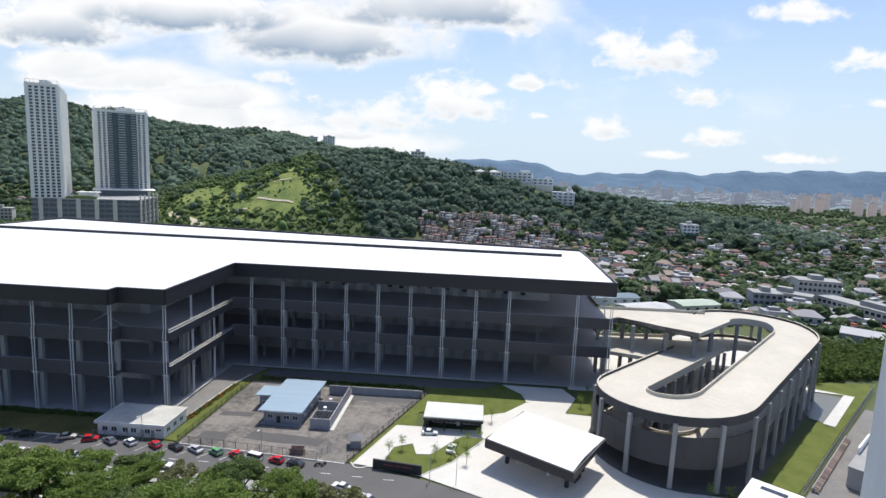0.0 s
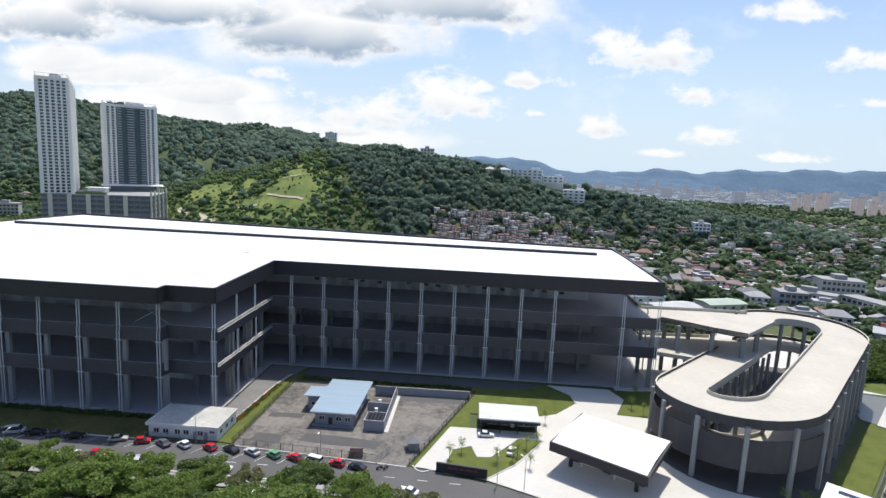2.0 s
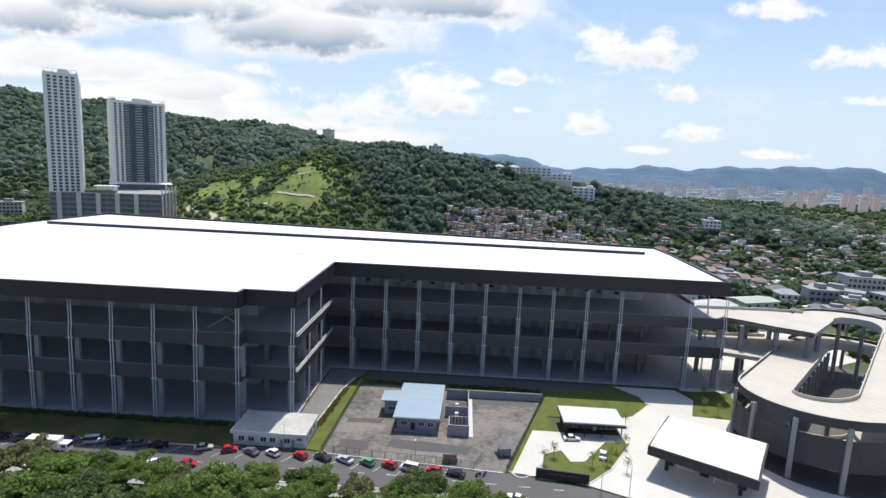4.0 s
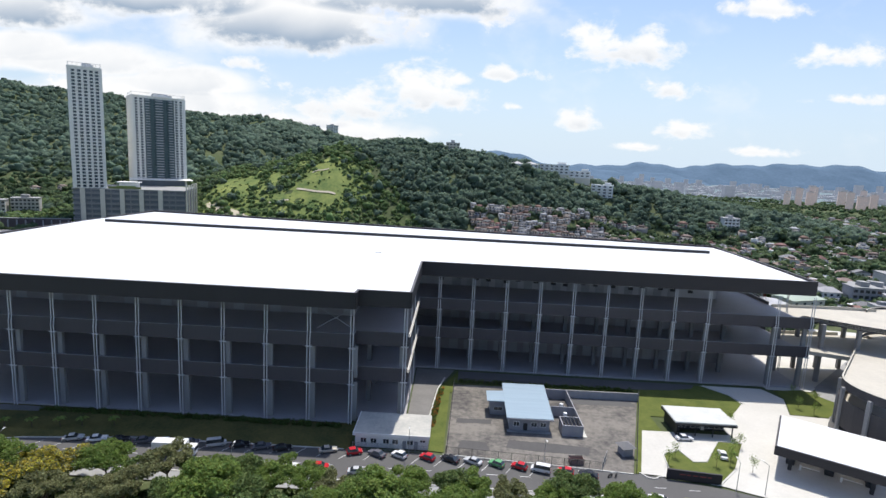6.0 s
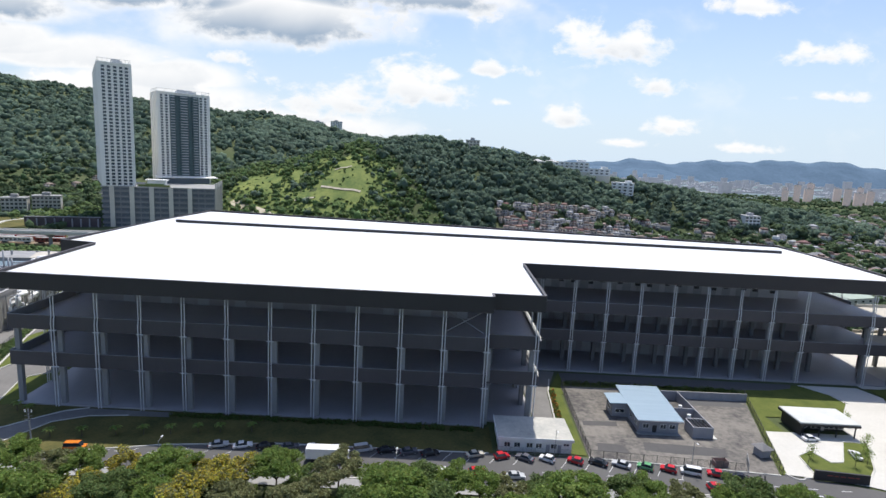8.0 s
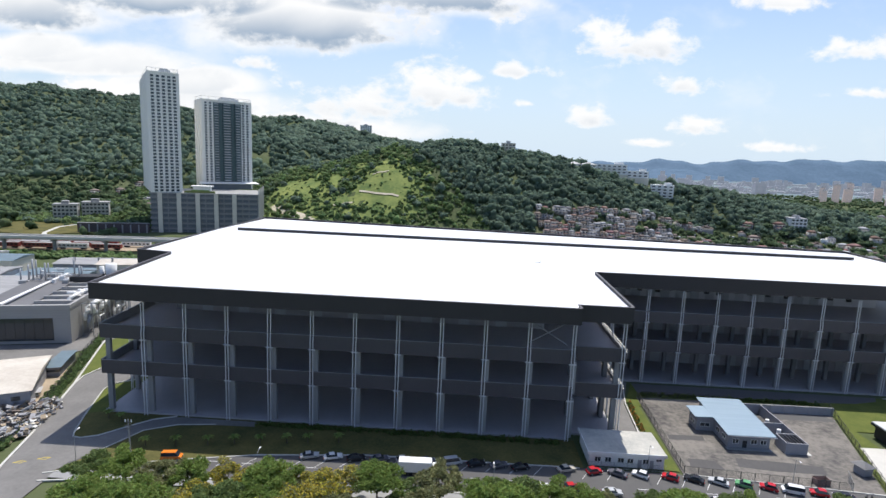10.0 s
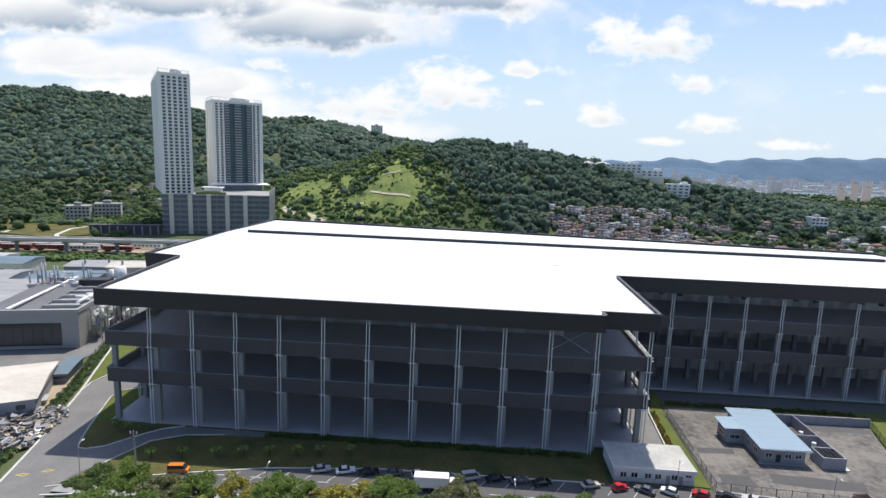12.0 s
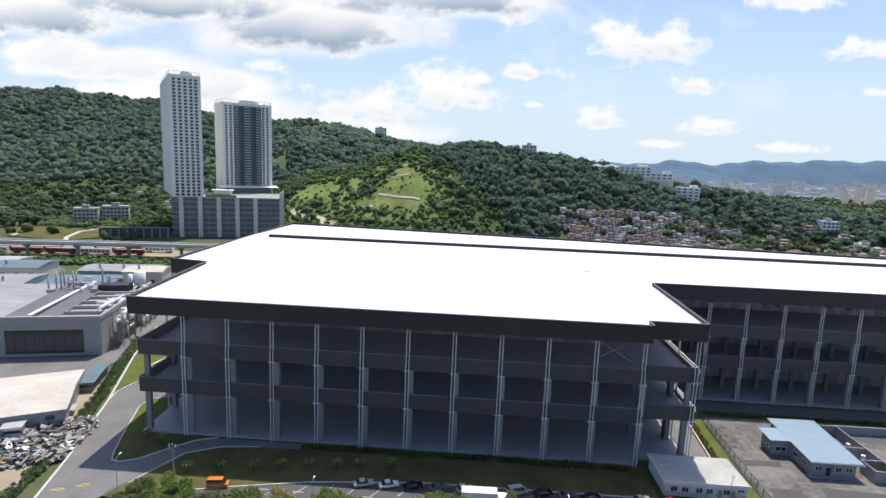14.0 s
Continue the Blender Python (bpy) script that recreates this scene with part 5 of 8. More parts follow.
def build_guardhouse():
    b = thing("guardhouse", (203.3, 8.6, 0), "charcoal pavilion with a pale grey flat roof", "pavilion")
    part("wall", boxes((-7.0, -0.5, 0, 7.2, 4.2, 3.2)), MAT["dark"], b, "charcoal rear wall")
    part("wall", boxes((-7.2, -4.2, 0, -6.9, 4.3, 3.2)), MAT["dark"], b)
    roof = part("roof", boxes((-8.0, -4.9, 3.75, 8.2, 4.9, 4.15), bevel=0.05), MAT["roof_grey"], b, "pale grey flat roof")
    part("fascia", boxes((-8.05, -5.0, 3.2, 8.25, -4.8, 3.74), (-8.05, 4.8, 3.2, 8.25, 5.0, 3.74), (-8.05, -4.79, 3.2, -7.85, 4.79, 3.74), (8.05, -4.79, 3.2, 8.25, 4.79, 3.74)), MAT["dark"], roof)
    for x in (-6.6, -2.2, 2.4, 7.4):
        part("post", boxes((x - 0.12, -4.4, 0, x + 0.12, -4.16, 3.3)), MAT["dark"], b)
    for x in (-4.4, -0.6, 3.0, 5.8):
        frame_window(b, x, -0.52, 0.6, 2.6, 2.2)
    part("door", boxes((0.9, -0.6, 0, 1.8, -0.5, 2.1), bevel=0.02), MAT["white"], b)
    return b


def build_canopy():
    b = thing("gate_canopy", (226.5, -10.2, 0), "large gate canopy with white roof and dark fascia", "canopy", rz=-33.0)
    # local x runs along the long side, y towards the warehouse
    hx, hy = 10.9, 9.2
    t = 0.45
    roof = part("roof", prism(bmesh.new(), [(-hx, -hy), (hx, -hy), (hx, -3.0), (-hx, -3.0)], [6.9, 6.9, 7.75, 7.75], [7.15, 7.15, 8.0, 8.0]), MAT["roof"], b, "white sheet roof")
    part("roof", prism(bmesh.new(), [(-hx, -2.996), (hx, -2.996), (hx, hy), (-hx, hy)], [7.75, 7.75, 7.4, 7.4], [8.0, 8.0, 7.65, 7.65]), MAT["roof"], b, "white sheet roof")
    part("fascia", boxes((-hx - t, -hy - t, 4.9, hx + t, -hy, 7.1)), MAT["fascia"], roof, "dark fascia panel")
    part("fascia", prism(bmesh.new(), [(-hx - t, -hy + 0.004), (-hx, -hy + 0.004), (-hx, hy), (-hx - t, hy)], [5.4, 5.4, 6.6, 6.6], [7.1, 7.1, 7.6, 7.6]), MAT["fascia"], roof, "dark fascia panel")
    part("fascia", prism(bmesh.new(), [(hx, -hy + 0.004), (hx + t, -hy + 0.004), (hx + t, hy), (hx, hy)], [5.4, 5.4, 6.6, 6.6], [7.1, 7.1, 7.6, 7.6]), MAT["fascia"], roof, "dark fascia panel")
    part("soffit", boxes((-hx, -hy, 6.0, hx, hy, 6.2)), MAT["soffit"], roof)
    for x in (-7.8, 7.8):
        for y in (-4.5, 4.5):
            part("column", boxes((x - 0.4, y - 0.4, 0, x + 0.4, y + 0.4, 6.0), bevel=0.04), MAT["dark"], b, "dark clad column")
    for x in (-7.8, 0, 7.8):
        booth = part("booth", boxes((x - 0.9, -1.8, 0.0, x + 0.9, 1.8, 2.6), bevel=0.04), MAT["dark"], b, "dark ticket booth")
        part("window", boxes((x - 0.7, -1.84, 1.1, x + 0.7, -1.8, 2.2)), MAT["window"], booth)
    for x in (-4, 4):
        part("barrier", boxes((x - 1.6, -3.0, 0.9, x + 2.2, -2.88, 1.05), (x - 1.9, -3.1, 0, x - 1.5, -2.75, 1.2)), MAT["white"], b, "white barrier arm")
    return b


def build_sign():
    b = thing("sign_wall", (191.5, -17.4, 0), "long dark entrance sign wall", "sign", rz=-7.0)
    part("panel", boxes((-5.9, -0.25, 0, 5.9, 0.25, 2.4), bevel=0.03), MAT["fascia"], b, "dark stone panel")
    for i, (x, wd) in enumerate(((-3.2, 1.2), (-1.7, 0.9), (-0.4, 1.1), (1.1, 1.4), (2.8, 0.8))):
        part("lettering", boxes((x, -0.29, 1.35, x + wd, -0.25, 1.6)), MAT["red_dull"], b)
    return b


MAT["shed_roof"] = mat("stained_roof_slab", (0.55, 0.53, 0.47), (0.33, 0.33, 0.31), rough=0.9, scale=0.14, fine=1.2, bump=0.15, contrast=1.3)
MAT["red_dull"] = mat("dull_red_paint", (0.3, 0.06, 0.05), (0.22, 0.05, 0.04), rough=0.6, scale=1.0)
build_bungalow(), build_annex(), yard_wall(), build_shed(), build_guardhouse(), build_canopy(), build_sign()

# ---- towers on their podium ----
def build_towers():
    p = thing("car_park_podium", (-179.5, 306, -9), "grey multi-storey car park podium with cream piers", "car park", rz=17.0)
    L, D, top = 85.0, 56.0, 41.0
    # the open decks' shade is put into this solid core's colour
    part("body", boxes((0.8, 0.8, 0, L - 0.8, D - 0.8, top)), MAT["tower_dark"], p, "solid core, dark for the shade of open decks")
    for k in range(9):
        z = 2.6 + k * 4.35
        part("band", boxes((0, 0, z, L, D, z + 1.5)), MAT["podium"], p, "grey parapet band")
        part("rail", boxes((-0.05, -0.05, z + 2.0, L + 0.05, D + 0.05, z + 2.25)), MAT["podium"], p, "thin grey deck rail")
    for x in (6.0, 20.5, 35.0, 49.5, 64.0):
        part("pier", boxes((x, -0.9, 0, x + 3.4, -0.054, top + 1.0)), MAT["cream"], p, "cream pier")
    for x in (13.5, 28.0, 42.5, 57.0, 72.0, 77.0):
        part("mullion", boxes((x, -0.3, 0, x + 0.7, -0.056, top)), MAT["podium"], p, "slim grey deck post")
    for y in (1.5, 14, 27, 40, 53):
        part("pier", boxes((L + 0.054, y, 0, L + 1.2, y + 1.3, top + 5.5)), MAT["cream"], p, "thin cream pier rising past the roof")
    for y in (8, 24, 40):
        part("pier", boxes((-0.8, y, 0, -0.054, y + 3.0, top)), MAT["podium"], p, "grey side pier")
    part("roof_slab", boxes((-0.3, -0.3, top + 0.004, L + 0.3, D + 0.3, top + 1.2)), MAT["grey_conc"], p, "podium roof slab")
    part("planting", boxes((26, 1.5, top + 1.2, 50, 4.5, top + 2.8), (30, 9, top + 1.2, 44, 12, top + 3.2)), MAT["scrub"], p, "green roof planting")
    part("pavilion", boxes((30, 18, top + 1.2, 44, 26, top + 5.5), (28.5, 16.5, top + 5.504, 45.5, 27.5, top + 6.2)), MAT["white"], p, "white roof pavilion")

    def tower(at, rz, wd, dp, ht, floors, cols, bays, side_cols, label):
        """cols: x and width of the window columns; bays: strips of recessed balconies (x0, x1, with slabs or plain)."""
        t = thing("tower_block", at, label, "tower block", "apartment towers", rz=rz)
        part("body", boxes((0, 0, 0, wd, dp, ht)), MAT["tower_wall"], t, "pale tower wall")
        step = ht / (floors + 0.6)
        wins, hoods = bmesh.new(), bmesh.new()
        for x, ww in cols:
            for f in range(floors):
                z = step * f + step * 0.3
                box(wins, x, -0.12, z, x + ww, 0.1, z + step * 0.66)
                box(hoods, x - 0.1, -0.45, z - step * 0.12, x + ww * 0.4, -0.02, z + step * 0.06)
        part("window", wins, MAT["tower_glass"], t, "rows of dark windows", kind="stuff")
        part("air_conditioner", hoods, MAT["tower_rail"], t, "grey wall units under the windows", kind="stuff")
        for x, w2 in [(0, 0.9), (wd - 0.9, 0.9)] + [((a + aw + b) / 2 - 0.45, 0.9) for (a, aw), (b, _) in zip(cols, cols[1:]) if b - a < 8]:
            part("pilaster", boxes((x, -0.75, 0, x + w2, -0.002, ht + 1.2)), MAT["tower_wall"], t, "pale vertical fin")
        for x0, x1, slabs in bays:
            part("balcony_recess", boxes((x0, -0.1, 1.5, x1, 0.1, ht - 1.5)), MAT["tower_teal"], t, "dark teal glazed strip")
            if slabs:
                bal = bmesh.new()
                for f in range(floors):
                    z = step * f + step * 0.25
                    box(bal, x0 + 0.15, -1.3, z, x1 - 0.15, -0.104, z + 0.28)
                    box(bal, x0 + 0.15, -1.34, z + 0.3, x1 - 0.15, -1.24, z + step * 0.34)
                part("balcony", bal, MAT["tower_rail"], t, "pale balcony slabs and rails", kind="stuff")
            for xf in (x0 - 0.25, x1 - 0.15):
                part("fin", boxes((xf, -1.45, 1.5, xf + 0.4, -0.004, ht - 1.5)), MAT["tower_teal"], t, "dark dividing fin")
        side = bmesh.new()
        for k in range(side_cols):
            y = dp * (k + 0.35) / side_cols
            for f in range(floors):
                z = step * f + step * 0.5
                box(side, wd - 0.1, y, z, wd + 0.12, y + 1.1, z + step * 0.42)
                box(side, -0.12, y, z, 0.1, y + 1.1, z + step * 0.42)
        part("window", side, MAT["tower_glass"], t, "rows of small side windows", kind="stuff")
        for k in range(side_cols + 1):
            y = dp * k / side_cols
            for x0, x1 in ((wd + 0.002, wd + 0.9), (-0.9, -0.002)):
                part("pilaster", boxes((x0, max(y - 1.0, 0.2), 0, x1, min(y + 1.0, dp - 0.2), ht + 0.6)), MAT["tower_wall"], t, "pale vertical fin")
        roof = part("roof", boxes((-0.4, -0.8, ht + 0.004, wd + 0.4, dp + 0.4, ht + 0.9)), MAT["tower_wall"], t, "flat tower roof")
        rail = bmesh.new()
        for x in np.linspace(0, wd, 8):
            tube(rail, (x, -0.3, ht + 0.9), (x, -0.3, ht + 3.6), 0.14, n=5)
        for y in np.linspace(0, dp, 9):
            tube(rail, (wd, y, ht + 0.9), (wd, y, ht + 3.6), 0.14, n=5), tube(rail, (0, y, ht + 0.9), (0, y, ht + 3.6), 0.14, n=5)
        tube(rail, (-0.4, -0.3, ht + 3.6), (wd + 0.4, -0.3, ht + 3.6), 0.2, n=6)
        tube(rail, (wd, -0.3, ht + 3.6), (wd, dp, ht + 3.6), 0.2, n=6), tube(rail, (0, -0.3, ht + 3.6), (0, dp, ht + 3.6), 0.2, n=6)
        part("crown_frame", rail, MAT["white"], roof, "thin white roof frame")
        part("plant_room", boxes((wd * 0.42, 5, ht + 0.9, wd * 0.78, min(16, dp - 3), ht + 3.4), (wd * 0.44, 6, ht + 3.404, wd * 0.7, min(14, dp - 4), ht + 4.4)), MAT["tower_rail"], roof, "grey plant room")
        return t

    tower((-176.3, 304.5, 33.2), 34.5, 22.0, 85, 95.5, 35, [(2.0, 2.3), (6.1, 2.3), (10.2, 2.3), (14.3, 2.3), (18.1, 2.3)], [], 9, "slender pale grey apartment tower with window rows")
    b = tower((-165.0, 369.5, 33.2), 39.5, 44.5, 24, 81.5, 33, [(2.4, 2.1), (6.4, 2.1), (36.2, 2.1), (40.2, 2.1)], [(10.4, 14.6, True), (15.2, 18.4, False), (19.0, 25.6, True), (26.2, 29.4, False), (30.0, 34.6, True)], 3, "broad grey apartment tower with dark balcony centre")
    part("entrance_canopy", prism(bmesh.new(), [(-5, -9), (49, -9), (48, -0.8), (-4, -0.8)], [5.2, 5.2, 6.4, 6.4], [5.6, 5.6, 6.8, 6.8]), MAT["tower_wall"], b, "pale swept canopy round the base")
    part("lobby", boxes((2, -6.5, 0, 42, -0.81, 5.2)), MAT["tower_dark"], b, "dark glazed lobby")


MAT["tower_rail"] = mat("pale_grey_balcony_concrete", (0.46, 0.48, 0.5), (0.36, 0.38, 0.4), rough=0.7, scale=0.1, fine=0.8)
MAT["tower_teal"] = mat("teal_tinted_glazing", (0.06, 0.115, 0.125), (0.04, 0.078, 0.088), rough=0.3, scale=0.05, fine=0.6, bump=0.0)
build_towers()


# ---- far mountains, plain and city ----
def build_backdrop():
    for name, y, pts in (
        ("backdrop_mountain", 4300, [(-900, 40), (-300, 120), (113, 168), (333, 192), (560, 165), (778, 118), (1000, 84), (1300, 70), (2000, 60)]),
        ("backdrop_mountain", 4550, [(300, 60), (1130, 92), (1400, 118), (1641, 142), (1950, 132), (2233, 150), (2562, 182), (2800, 176), (2972, 200), (3400, 205), (4200, 150)]),
    ):
        xs = np.arange(pts[0][0], pts[-1][0] + 1, 12.0)
        top = np.interp(xs, [p[0] for p in pts], [p[1] for p in pts])
        rng = np.random.RandomState(len(pts))
        k = rng.rand(len(xs))
        top = np.convolve(np.pad(top, 8, "edge"), np.ones(17) / 17, "valid") + np.convolve(np.pad(k, 2, "edge"), np.ones(5) / 5, "valid") * 9 + 11 * np.sin(xs * 0.0112 + 1) + 6 * np.sin(xs * 0.027 + y)
        V, F = [], []
        for j, (f, dy) in enumerate(((0, -420), (0.45, -260), (0.8, -90), (1.0, 0), (0.2, 150))):
            bend = np.sin(xs * 0.011 + j) * 40 * (j not in (0, 3, 4))
            V.append(np.stack([xs, np.full(len(xs), y + dy) + bend, top * f], 1))
        n = len(xs)
        for j in range(4):
            i = np.arange(n - 1) + j * n
            F.append(np.stack([i, i + 1, i + n + 1, i + n], 1))
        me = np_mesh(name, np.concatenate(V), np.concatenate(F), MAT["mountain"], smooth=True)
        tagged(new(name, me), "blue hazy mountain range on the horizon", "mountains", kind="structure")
    rows = np.linspace(1500, 4200, 30)
    xs = np.linspace(250, 4600, 60)
    X, Y = np.meshgrid(xs, rows)
    V = np.stack([X, Y, 1.5 + 2 * np.sin(X * 0.01) * np.cos(Y * 0.012)], -1).reshape(-1, 3)
    i = (np.arange(29)[:, None] * 60 + np.arange(59)[None, :]).ravel()
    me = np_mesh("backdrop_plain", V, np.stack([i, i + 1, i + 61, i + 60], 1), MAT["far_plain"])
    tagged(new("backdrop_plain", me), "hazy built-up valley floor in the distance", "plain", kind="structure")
    rng = np.random.RandomState(5)
    bm = bmesh.new()
    for _ in range(900):
        y = rng.uniform(1700, 4000)
        x = y * rng.uniform(0.18, 1.0)
        s = rng.uniform(8, 30)
        h = rng.choice([5, 8, 12, 20, 40, 60], p=[0.4, 0.34, 0.16, 0.06, 0.03, 0.01])
        box(bm, x, y, 0, x + s * 1.6, y + s, h)
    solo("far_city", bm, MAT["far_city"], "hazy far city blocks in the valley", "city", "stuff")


build_backdrop()

# ---- woods ----
def ico(level):
    bm = bmesh.new()
    bmesh.ops.create_icosphere(bm, subdivisions=level, radius=1.0)
    V = np.array([v.co[:] for v in bm.verts])
    F = np.array([[v.index for v in f.verts] for f in bm.faces])
    bm.free()
    return V, F


def clumps(name, P, size, material, label, category, level=2, seed=3, squash=0.8, lobes=4, tufts=0):
    """Many uneven crowns, each of several leafy lobes with loose tufts of leaves on them, joined into one mesh: P (n, 3) feet, size (n,) radii."""
    rng = np.random.RandomState(seed)
    V0, F0 = ico(1)
    lobes = lobes if level == 2 else 1
    n, k = len(P) * lobes, len(V0)
    R = np.repeat(size, lobes)
    C = np.repeat(P, lobes, axis=0)
    tall = np.repeat(squash * (0.75 + 0.75 * rng.rand(len(P))), lobes)
    if lobes > 1:
        ang, out = rng.rand(n) * 2 * np.pi, 0.25 + 0.55 * rng.rand(n) ** 0.7
        up = rng.uniform(0.05, 1.0, n)
        C = C + np.stack([np.cos(ang) * out * R, np.sin(ang) * out * R, up * R * tall * (1.15 - 0.5 * out)], 1)
        R = R * rng.uniform(0.42, 0.72, n) * (4 / lobes) ** 0.3
    else:
        C = C + np.stack([0 * R, 0 * R, 0.5 * R], 1)
    bumps = 1 + 0.8 * (rng.rand(n, k) - 0.5)
    ang = rng.rand(n) * 2 * np.pi
    c, s = np.cos(ang)[:, None], np.sin(ang)[:, None]
    tilt = rng.uniform(0, 1.2, n)[:, None]
    x, y, z = (V0[:, a][None] * bumps for a in range(3))
    y, z = y * np.cos(tilt) - z * np.sin(tilt), y * np.sin(tilt) + z * np.cos(tilt)
    z = z * np.clip(tall, 0.7, 1.1)[:, None]
    V = np.stack([(x * c - y * s), (x * s + y * c), z], -1) * R[:, None, None] + C[:, None, :]
    V = V.reshape(-1, 3)
    F = (F0[None] + (np.arange(n) * k)[:, None, None]).reshape(-1, 3)
    if tufts:
        m = len(P) * tufts
        at = np.repeat(np.arange(len(P)) * lobes, tufts) + rng.randint(0, lobes, m)
        d = rng.normal(size=(m, 3)) + (0, 0, 0.8)
        d /= np.linalg.norm(d, axis=1)[:, None]
        c = C[at] + d * (R[at] * rng.uniform(0.85, 1.2, m))[:, None]
        nrm = d + rng.normal(size=(m, 3)) * 0.4 + (0, 0, 0.5)
        nrm /= np.linalg.norm(nrm, axis=1)[:, None]
        a = np.cross(nrm, rng.normal(size=(m, 3)))
        a /= np.linalg.norm(a, axis=1)[:, None]
        b = np.cross(nrm, a)
        s = (np.repeat(size, tufts) * rng.uniform(0.16, 0.4, m))[:, None]
        T = np.stack([c - a * s, c - b * s * 0.7 - nrm * s * 0.2, c + a * s, c + b * s * 0.7 - nrm * s * 0.2], 1).reshape(-1, 3)
        i = np.arange(m) * 4 + len(V)
        V = np.concatenate([V, T])
        F = np.concatenate([F, np.stack([i, i + 1, i + 2], 1), np.stack([i, i + 2, i + 3], 1)])
    me = np_mesh(name, V, F, material)
    return tagged(new(name, me), label, category, kind="stuff")


def sprays(name, P, size, material, label, category, leaves=90, leaf=0.4, seed=3):
    """Bushes of many small leaf sprays joined into one mesh: P (n, 3) feet, size (n,) radii."""
    rng = np.random.RandomState(seed)
    n = len(P) * leaves
    R, C = np.repeat(size, leaves)[:, None], np.repeat(P, leaves, axis=0)
    d = rng.normal(size=(n, 3))
    d /= np.linalg.norm(d, axis=1)[:, None]
    wob = np.repeat(rng.uniform(0.6, 1.3, (len(P), 3)), leaves, axis=0)
    C = C + d * R * wob * rng.uniform(0.55, 1.05, (n, 1)) + np.array([0, 0, 0.6]) * R
    C[:, 2] = np.maximum(C[:, 2], np.repeat(P[:, 2], leaves) + 0.1)
    a = rng.normal(size=(n, 3)) * (1, 1, 0.6)
    a /= np.linalg.norm(a, axis=1)[:, None]
    b = np.cross(a, rng.normal(size=(n, 3)))
    b /= np.linalg.norm(b, axis=1)[:, None]
    s = rng.uniform(0.6, 1.4, (n, 1)) * leaf
    up = np.cross(a, b) * s * 0.3
    V = np.stack([C - a * s, C - b * s * 0.65 + up, C + a * s, C + b * s * 0.65 + up], 1).reshape(-1, 3)
    i = np.arange(n) * 4
    F = np.concatenate([np.stack([i, i + 1, i + 2], 1), np.stack([i, i + 2, i + 3], 1)])
    return tagged(new(name, np_mesh(name, V, F, material)), label, category, kind="stuff")


def clear(x, y):
    """1 on the grassy slope, 0 elsewhere."""
    f = 0.2 * (np.sin(x * 0.13 + 0.4) + np.cos(y * 0.11 + x * 0.05)) + 0.25 * np.sin(x * 0.31 + y * 0.23) + 0.2 * np.cos(x * 0.47 - y * 0.39)
    d = ((x + 7) / np.maximum(23 - 0.5 * (y - 436), 3)) ** 2 + ((y - 437) / 31) ** 2
    e = ((x + 102) / 32) ** 2 + ((y - 438) / 24) ** 2
    g = ((x + 52) / 40) ** 2 + ((y - 411) / 9) ** 2
    return np.maximum(np.maximum(np.clip(1.9 - d + f, 0, 1), np.clip(1.2 - e + f, 0, 1)), np.clip(0.85 - g + f, 0, 1))


def bare(x, y):
    """The open ground along the earth track and just below it."""
    line = 424 - (x + 28) * 0.225
    return (x > -31) & (x < 15) & (y > line - 13) & (y < line + 4)


HILL_SITES = ((213, 516, 19), (249, 522, 19), (279, 521, 14), (300, 492, 13), (128, 527, 8))


